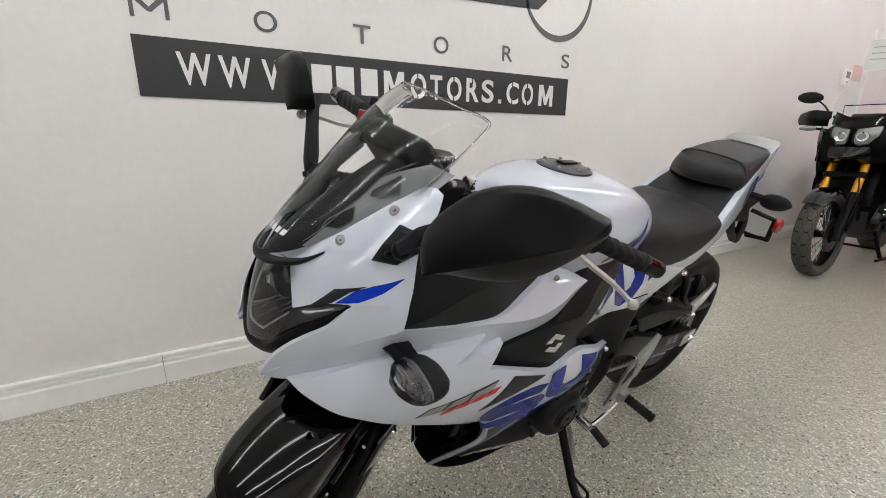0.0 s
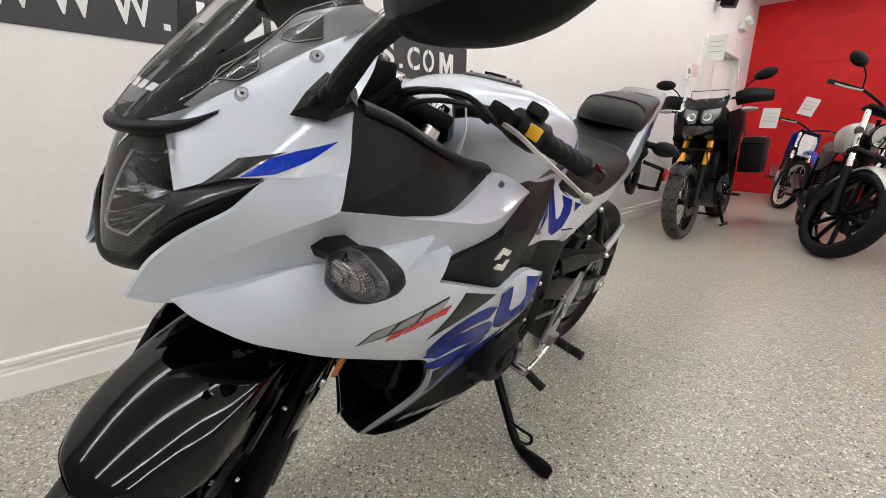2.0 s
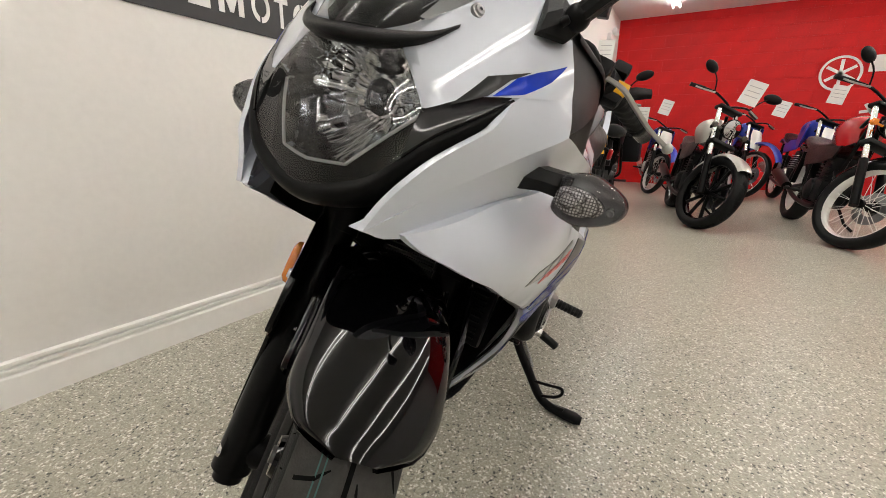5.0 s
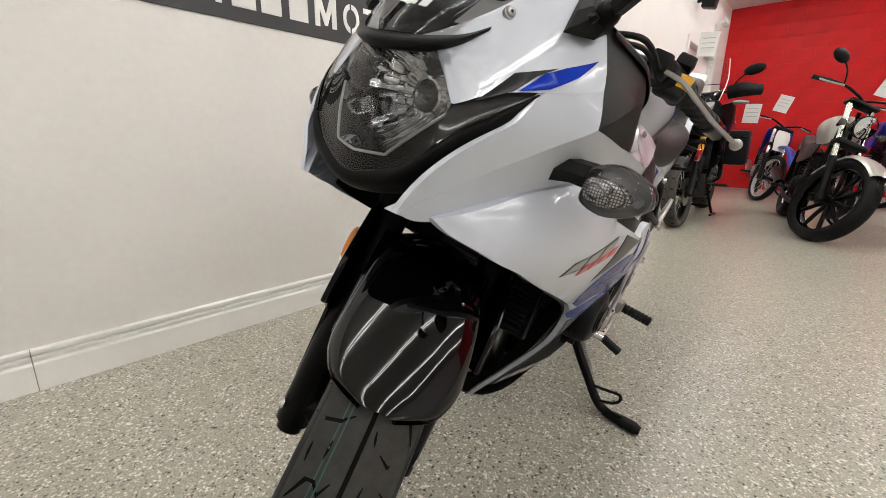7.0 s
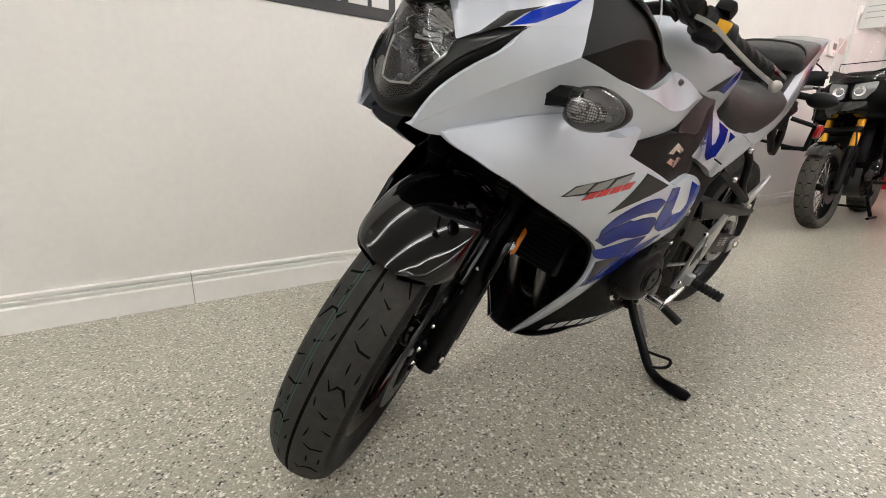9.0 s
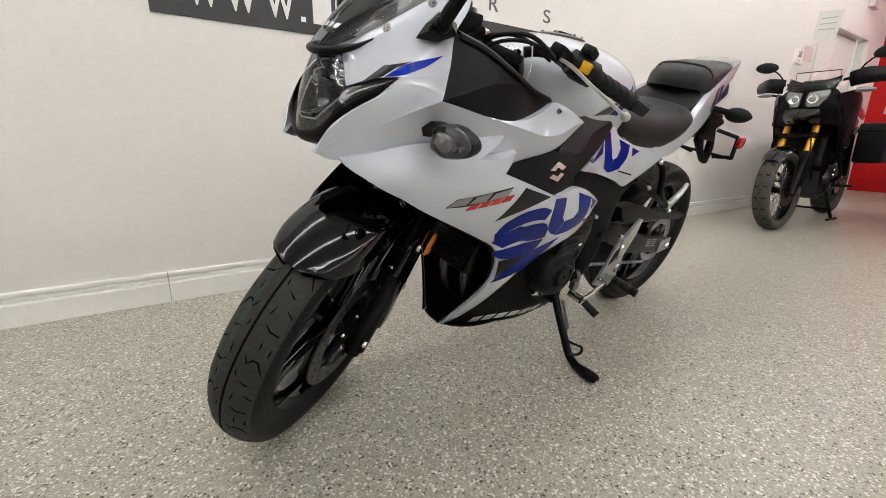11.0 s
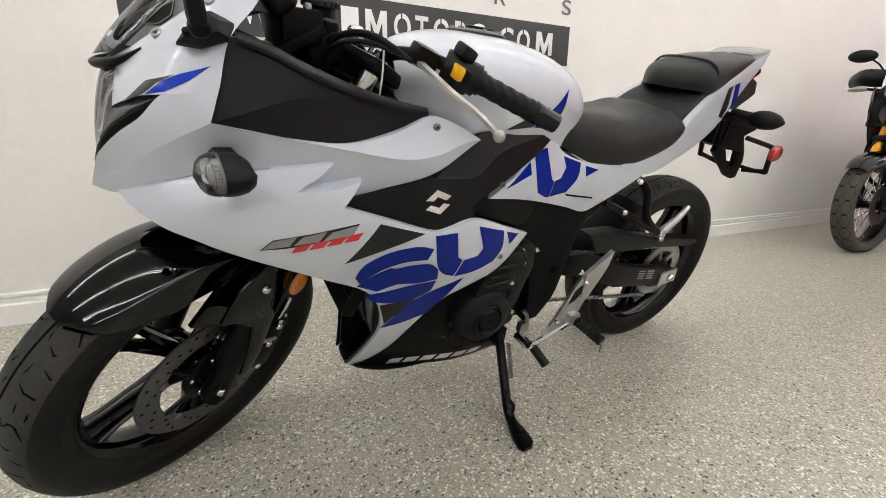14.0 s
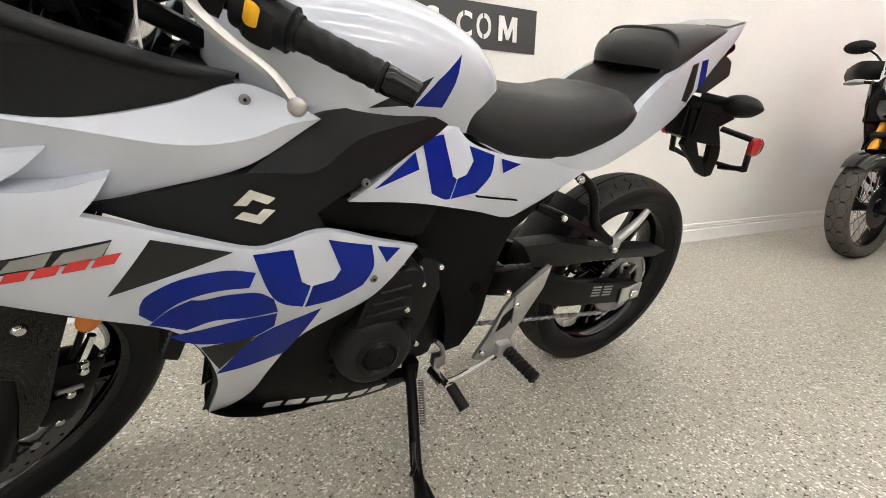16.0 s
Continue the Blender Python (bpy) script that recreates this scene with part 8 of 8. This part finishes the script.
    if screen:
        # centre stand, crash bars, skid plate and the clutter between fork and engine
        for s in (-1, 1):
            part("stand_leg", join(tube([(ex + 0.16, s * 0.10, 0.27), (ex + 0.22, s * 0.17, 0.025)], 0.014, 8), tube([(ex + 0.12, s * 0.17, 0.012), (ex + 0.32, s * 0.19, 0.012)], 0.012, 8)), SATIN, ob, "black centre stand leg")
            part("crash_bar", join(tube([(hx + 0.10, s * 0.12, 0.80), (hx + 0.04, s * 0.215, 0.74), (hx + 0.08, s * 0.235, 0.56), (ex - 0.10, s * 0.22, 0.42), (ex + 0.02, s * 0.14, 0.36)], 0.014, 10, 5), tube([(hx + 0.06, s * 0.230, 0.62), (ex - 0.02, s * 0.15, 0.62)], 0.012, 8)), SATIN, ob, "black tubular crash bar")
            part("engine_side", join(lathe([(0, s * 0.185), (0.05, s * 0.185), (0.062, s * 0.176), (0.066, s * 0.14)], 24, "y", (ex - 0.03, 0, 0.47)), lathe([(0, s * 0.170), (0.036, s * 0.170), (0.044, s * 0.160), (0.046, s * 0.13)], 20, "y", (ex - 0.15, 0, 0.40))), ENGINE_GREY, ob, "dull grey engine side cover")
            for k in range(8):
                a = math.pi * k / 4
                part("cover_bolt", lathe([(0, s * 0.182), (0.006, s * 0.182), (0.007, s * 0.172)], 8, "y", (ex - 0.03 + 0.060 * math.cos(a), 0, 0.47 + 0.060 * math.sin(a))), CHROME, ob)
            part("radiator_hose", tube([(hx + 0.12, s * 0.16, 0.72), (hx + 0.20, s * 0.19, 0.60), (ex - 0.12, s * 0.15, 0.52)], 0.017, 10, 5), GRIP, ob)
            st("brake_caliper", join(box((0.07, 0.045, 0.11), (0.075, s * 0.085, r1 + 0.06), 0.012, (0, 25, 0)), tube([(0.06, s * 0.112, r1 + 0.03), (0.09, s * 0.112, r1 + 0.09)], 0.014, 10)), SATIN)
            st("brake_hose", tube([(0.09, s * 0.085, r1 + 0.12), (0.10, s * 0.13, r1 + 0.28), (0.20, s * 0.09, r1 + 0.44)], 0.005, 6, 5), GRIP)
            st("fork_shroud", prism([(0.035, r1 + 0.02), (0.075, r1 + 0.02), (0.205, r1 + 0.30), (0.150, r1 + 0.31)], 0.006, "y", s * 0.130 - 0.003, 0.002), SATIN, "black fork shroud")
            # red plate painted in place of a reddish reflection on the side
            part("red_sheen_panel", prism([(hx + 0.18, 0.98), (hx + 0.40, 0.93), (hx + 0.36, 0.88), (hx + 0.20, 0.90)], 0.006, "y", s * 0.262 - 0.003, 0.002), BIKE_RED, ob, "dull red panel painted as a reflection on the tank side")
        part("stand_crossbar", tube([(ex + 0.20, -0.15, 0.10), (ex + 0.20, 0.15, 0.10)], 0.010, 8), SATIN, ob)
        part("skid_plate", smooth_loft([[(ex - 0.30, y, 0.46), (ex - 0.26, y, 0.30), (ex - 0.10, y, 0.215), (ex + 0.14, y, 0.21)] for y in (-0.13, -0.10, 0.10, 0.13)], 4, 1), ENGINE_GREY, ob, "dull metal skid plate")
        c = Vector((0.165, 0, 1.000))
        def across(x, w, z, bow):
            return [c + Vector((x + bow, -w, z)), c + Vector((x + bow * 0.3, -w * 0.55, z)), c + Vector((x, 0, z)), c + Vector((x + bow * 0.3, w * 0.55, z)), c + Vector((x + bow, w, z))]
        part("front_shell", smooth_loft([across(0.02, 0.13, 0.13, 0.10), across(-0.01, 0.19, 0.06, 0.11), across(-0.01, 0.22, -0.04, 0.12), across(0.02, 0.23, -0.12, 0.14), across(0.05, 0.24, -0.17, 0.15), across(0.26, 0.22, -0.20, 0.12), across(0.30, 0.18, -0.40, 0.08), across(0.36, 0.13, -0.60, 0.06)], 4, 4), LOW_PLASTIC, ob, "black front body and radiator shrouds", sharp=60)
        for s in (-1, 1):
            lamp = part("headlight", smooth_loft([[c + Vector((-0.005, s * 0.0160, 0.075)), c + Vector((0.0, s * 0.0720, 0.085)), c + Vector((0.06, s * 0.1320, 0.095))], [c + Vector((-0.040, s * 0.0144, 0.025)), c + Vector((-0.030, s * 0.0760, 0.030)), c + Vector((0.035, s * 0.1360, 0.045))], [c + Vector((-0.030, s * 0.0240, -0.030)), c + Vector((-0.018, s * 0.0680, -0.035)), c + Vector((0.035, s * 0.1080, -0.020))]], 5, 5), LAMP_GREY, ob, "clear twin headlight with a bright bowl")
            part("lamp_bowl", lathe([(0.0, 0.012), (0.012, 0.010), (0.030, -0.004), (0.034, -0.006), (0.036, 0.004)], 20, "x", c + Vector((-0.036, s * 0.0600, 0.022))), REFLECTOR, lamp, "bright lamp bowl")
            part("lamp_frame", tube([c + Vector((-0.006, s * 0.0160, 0.077)), c + Vector((0.0, s * 0.0720, 0.087)), c + Vector((0.06, s * 0.1328, 0.097)), c + Vector((0.035, s * 0.1368, 0.045)), c + Vector((0.035, s * 0.1088, -0.022)), c + Vector((-0.018, s * 0.0680, -0.037)), c + Vector((-0.032, s * 0.0224, -0.032)), c + Vector((-0.042, s * 0.0128, 0.025)), c + Vector((-0.006, s * 0.0160, 0.077))], 0.006, 8, 3), GLOSS_BLACK, lamp, "black headlight surround")
            part("side_cowl", skin([(c.x + 0.06, c.z + 0.06), (c.x + 0.22, c.z + 0.10), (c.x + 0.48, c.z - 0.02), (c.x + 0.46, c.z - 0.20), (c.x + 0.36, c.z - 0.34), (c.x + 0.28, c.z - 0.36), (c.x + 0.13, c.z - 0.15)], width_over([(c.x + 0.06, c.z, 0.19), (c.x + 0.25, c.z, 0.27), (c.x + 0.48, c.z, 0.26), (c.x + 0.25, c.z - 0.4, 0.21), (c.x + 0.45, c.z - 0.4, 0.21)]), s, step=0.04), SATIN, ob, "satin black side cowl")
            part("turn_signal", smooth_loft([[c + Vector((0.14, s * 0.26, 0.10)), c + Vector((0.12, s * 0.26, 0.085)), c + Vector((0.14, s * 0.26, 0.07))], [c + Vector((0.12, s * 0.31, 0.105)), c + Vector((0.09, s * 0.32, 0.085)), c + Vector((0.12, s * 0.31, 0.065))], [c + Vector((0.15, s * 0.37, 0.095)), c + Vector((0.14, s * 0.375, 0.085)), c + Vector((0.15, s * 0.37, 0.075))]], 3, 3), INDICATOR_GREY, ob, "grey turn signal")
        part("beak", smooth_loft([[c + Vector((-0.02, -0.11, -0.05)), c + Vector((-0.06, 0, -0.05)), c + Vector((-0.02, 0.11, -0.05))], [c + Vector((0.0, -0.12, -0.11)), c + Vector((-0.12, 0, -0.12)), c + Vector((0.0, 0.12, -0.11))], [c + Vector((0.06, -0.11, -0.16)), c + Vector((0.0, 0, -0.16)), c + Vector((0.06, 0.11, -0.16))]], 4, 4), GLOSS_BLACK, ob, "gloss black beak")
        part("windscreen", smooth_loft([[c + Vector((0.08, -0.16, 0.10)), c + Vector((-0.03, 0, 0.09)), c + Vector((0.08, 0.16, 0.10))], [c + Vector((0.18, -0.19, 0.28)), c + Vector((0.09, 0, 0.29)), c + Vector((0.18, 0.19, 0.28))], [c + Vector((0.30, -0.165, 0.47)), c + Vector((0.25, 0, 0.495)), c + Vector((0.30, 0.165, 0.47))]], 5, 5), SCREEN, ob, "tall clear touring screen")
        for s in (-1, 1):
            part("screen_edge", tube([c + Vector((0.08, s * 0.16, 0.10)), c + Vector((0.18, s * 0.19, 0.28)), c + Vector((0.30, s * 0.165, 0.47))], 0.0035, 6, 5), SCREEN_EDGE, ob, "pale cut edge of the screen")
            part("signal_stalk", tube([c + Vector((0.17, s * 0.20, 0.07)), c + Vector((0.14, s * 0.275, 0.085))], 0.010, 8), PLASTIC, ob)
        part("screen_base", smooth_loft([[c + Vector((0.10, -0.165, 0.11)), c + Vector((0.02, 0, 0.10)), c + Vector((0.10, 0.165, 0.11))], [c + Vector((0.16, -0.165, 0.205)), c + Vector((0.06, 0, 0.150)), c + Vector((0.16, 0.165, 0.205))]], 4, 4), GLOSS_BLACK, ob, "smoked lower screen panel")
        part("screen_frame", tube([c + Vector((0.20, -0.14, 0.12)), c + Vector((0.20, -0.14, 0.25)), c + Vector((0.20, 0.14, 0.25)), c + Vector((0.20, 0.14, 0.12))], 0.004, 8), SATIN, ob, "black dash frame behind the screen")
        part("radiator", box((0.04, 0.30, 0.26), (c.x + 0.22, 0, c.z - 0.36), 0.01, (0, 15, 0)), SATIN, ob)
        part("dash", box((0.05, 0.18, 0.07), c + Vector((0.22, 0, 0.15)), 0.015, (0, -30, 0)), PLASTIC, ob)
    if top_box:
        for s in (-1, 1):
            case = part("pannier", box((0.44, 0.20, 0.36), (wb - 0.06, s * 0.26, seat_z - 0.16), 0.03), PLASTIC, ob, "black hard pannier")
            part("pannier_band", box((0.445, 0.205, 0.02), (wb - 0.06, s * 0.26, seat_z - 0.05), 0.004), SATIN, case)
    return ob


INDICATOR_BODY = material("smoked_indicator", (0.10, 0.09, 0.08), 0.25, coat=0.6, grain=0.05)


def price_tag(m, w=0.15, h=0.20):
    tag = thing("price_tag", m, "white paper price sheet hanging from a motorcycle", "price tag", "price tags")
    part("sheet", box((0.002, w, h), (0, 0, 0)), PAPER, tag, smooth=False)
    for k in range(3):
        part("print_line", box((0.001, w * 0.7, h * 0.03), (-0.002, 0, h * (0.25 - 0.2 * k))), INK, tag, "grey printed line", smooth=False)
    return tag


motorcycle("adventure_motorcycle", "black adventure touring motorcycle with gold forks on its centre stand", pose(4.10, -0.68, 0, 0, 0, 3), wb=1.54, r1=0.318, r2=0.33, rake=28, steer=-5, wide1=0.115, wide2=0.15, rim=SATIN, body=PLASTIC, tank=GLOSS_BLACK, fork=GOLD,
           seat_z=0.86, bar_z=1.16, bar_w=0.40, screen=True, guards=True, top_box=True, knobs=30, tyre=DUSTY, high_fender=False, fender_mat=GLOSS_BLACK)
motorcycle("roadster_motorcycle", "black roadster motorcycle with silver tank and round headlight", pose(4.28, -1.62, 0, 9, 0, 10), wb=1.42, r1=0.33, r2=0.315, rake=27, steer=30, wide1=0.125, wide2=0.15, cast=True, knobs=30, tank=BIKE_GREY, fork=SATIN, seat_z=0.76, bar_z=1.13,
           bar_w=0.38, round_lamp=True, fender_mat=BIKE_GREY)
motorcycle("dirt_motorcycle", "blue and white off-road motorcycle with a blank front plate", pose(7.0, -1.0, 0, 8, 0, 8), wb=1.22, r1=0.31, r2=0.27, rake=26, steer=24, wide1=0.075, wide2=0.09, rim=RIM_SILVER, knobs=22, body=BIKE_BLUE, tank=BIKE_BLUE, seat_z=0.78, bar_z=1.02,
           bar_w=0.36, number_plate=True, high_fender=True, fender_mat=BIKE_BLUE, mirrors_on=False)
motorcycle("dirt_motorcycle", "blue off-road motorcycle with wire wheels beside the red wall", pose(7.25, -2.15, 0, 8, 0, 14), wb=1.30, r1=0.34, r2=0.31, rake=26, steer=24, wide1=0.08, wide2=0.10, rim=RIM_SILVER, knobs=22, body=BIKE_BLUE, tank=BIKE_BLUE, seat_z=0.84, bar_z=1.10,
           bar_w=0.38, number_plate=True, high_fender=True, fender_mat=BIKE_BLUE, mirrors_on=False)
motorcycle("trail_motorcycle", "blue and white trail motorcycle with a grey exhaust shield", pose(6.35, -2.72, 0, 8, 0, 6), wb=1.30, r1=0.34, r2=0.31, rake=26, steer=26, wide1=0.08, wide2=0.10, rim=RIM_SILVER, knobs=22, body=BIKE_BLUE, tank=BIKE_BLUE, seat_z=0.84, bar_z=1.10,
           bar_w=0.38, number_plate=True, high_fender=True, fender_mat=BIKE_BLUE, mirrors_on=False)
motorcycle("roadster_motorcycle", "red roadster motorcycle with white wire-spoked rims", pose(4.05, -2.58, 0, 8, 0, 4), wb=1.42, r1=0.335, r2=0.315, rake=27, steer=32, wide1=0.115, wide2=0.14, rim=RIM_WHITE, tank=BIKE_RED, seat_z=0.76, bar_z=1.10, bar_w=0.40, round_lamp=True,
           fender_mat=GLOSS_BLACK)
for x, y, z, tilt in ((4.45, -0.655, 1.590, 4), (6.88, -1.09, 1.24, 18), (4.62, -1.90, 1.18, 22), (7.15, -2.44, 1.21, 18), (6.48, -2.84, 1.31, 12), (5.78, -0.91, 1.07, 3)):
    price_tag(pose(x, y, z, tilt))
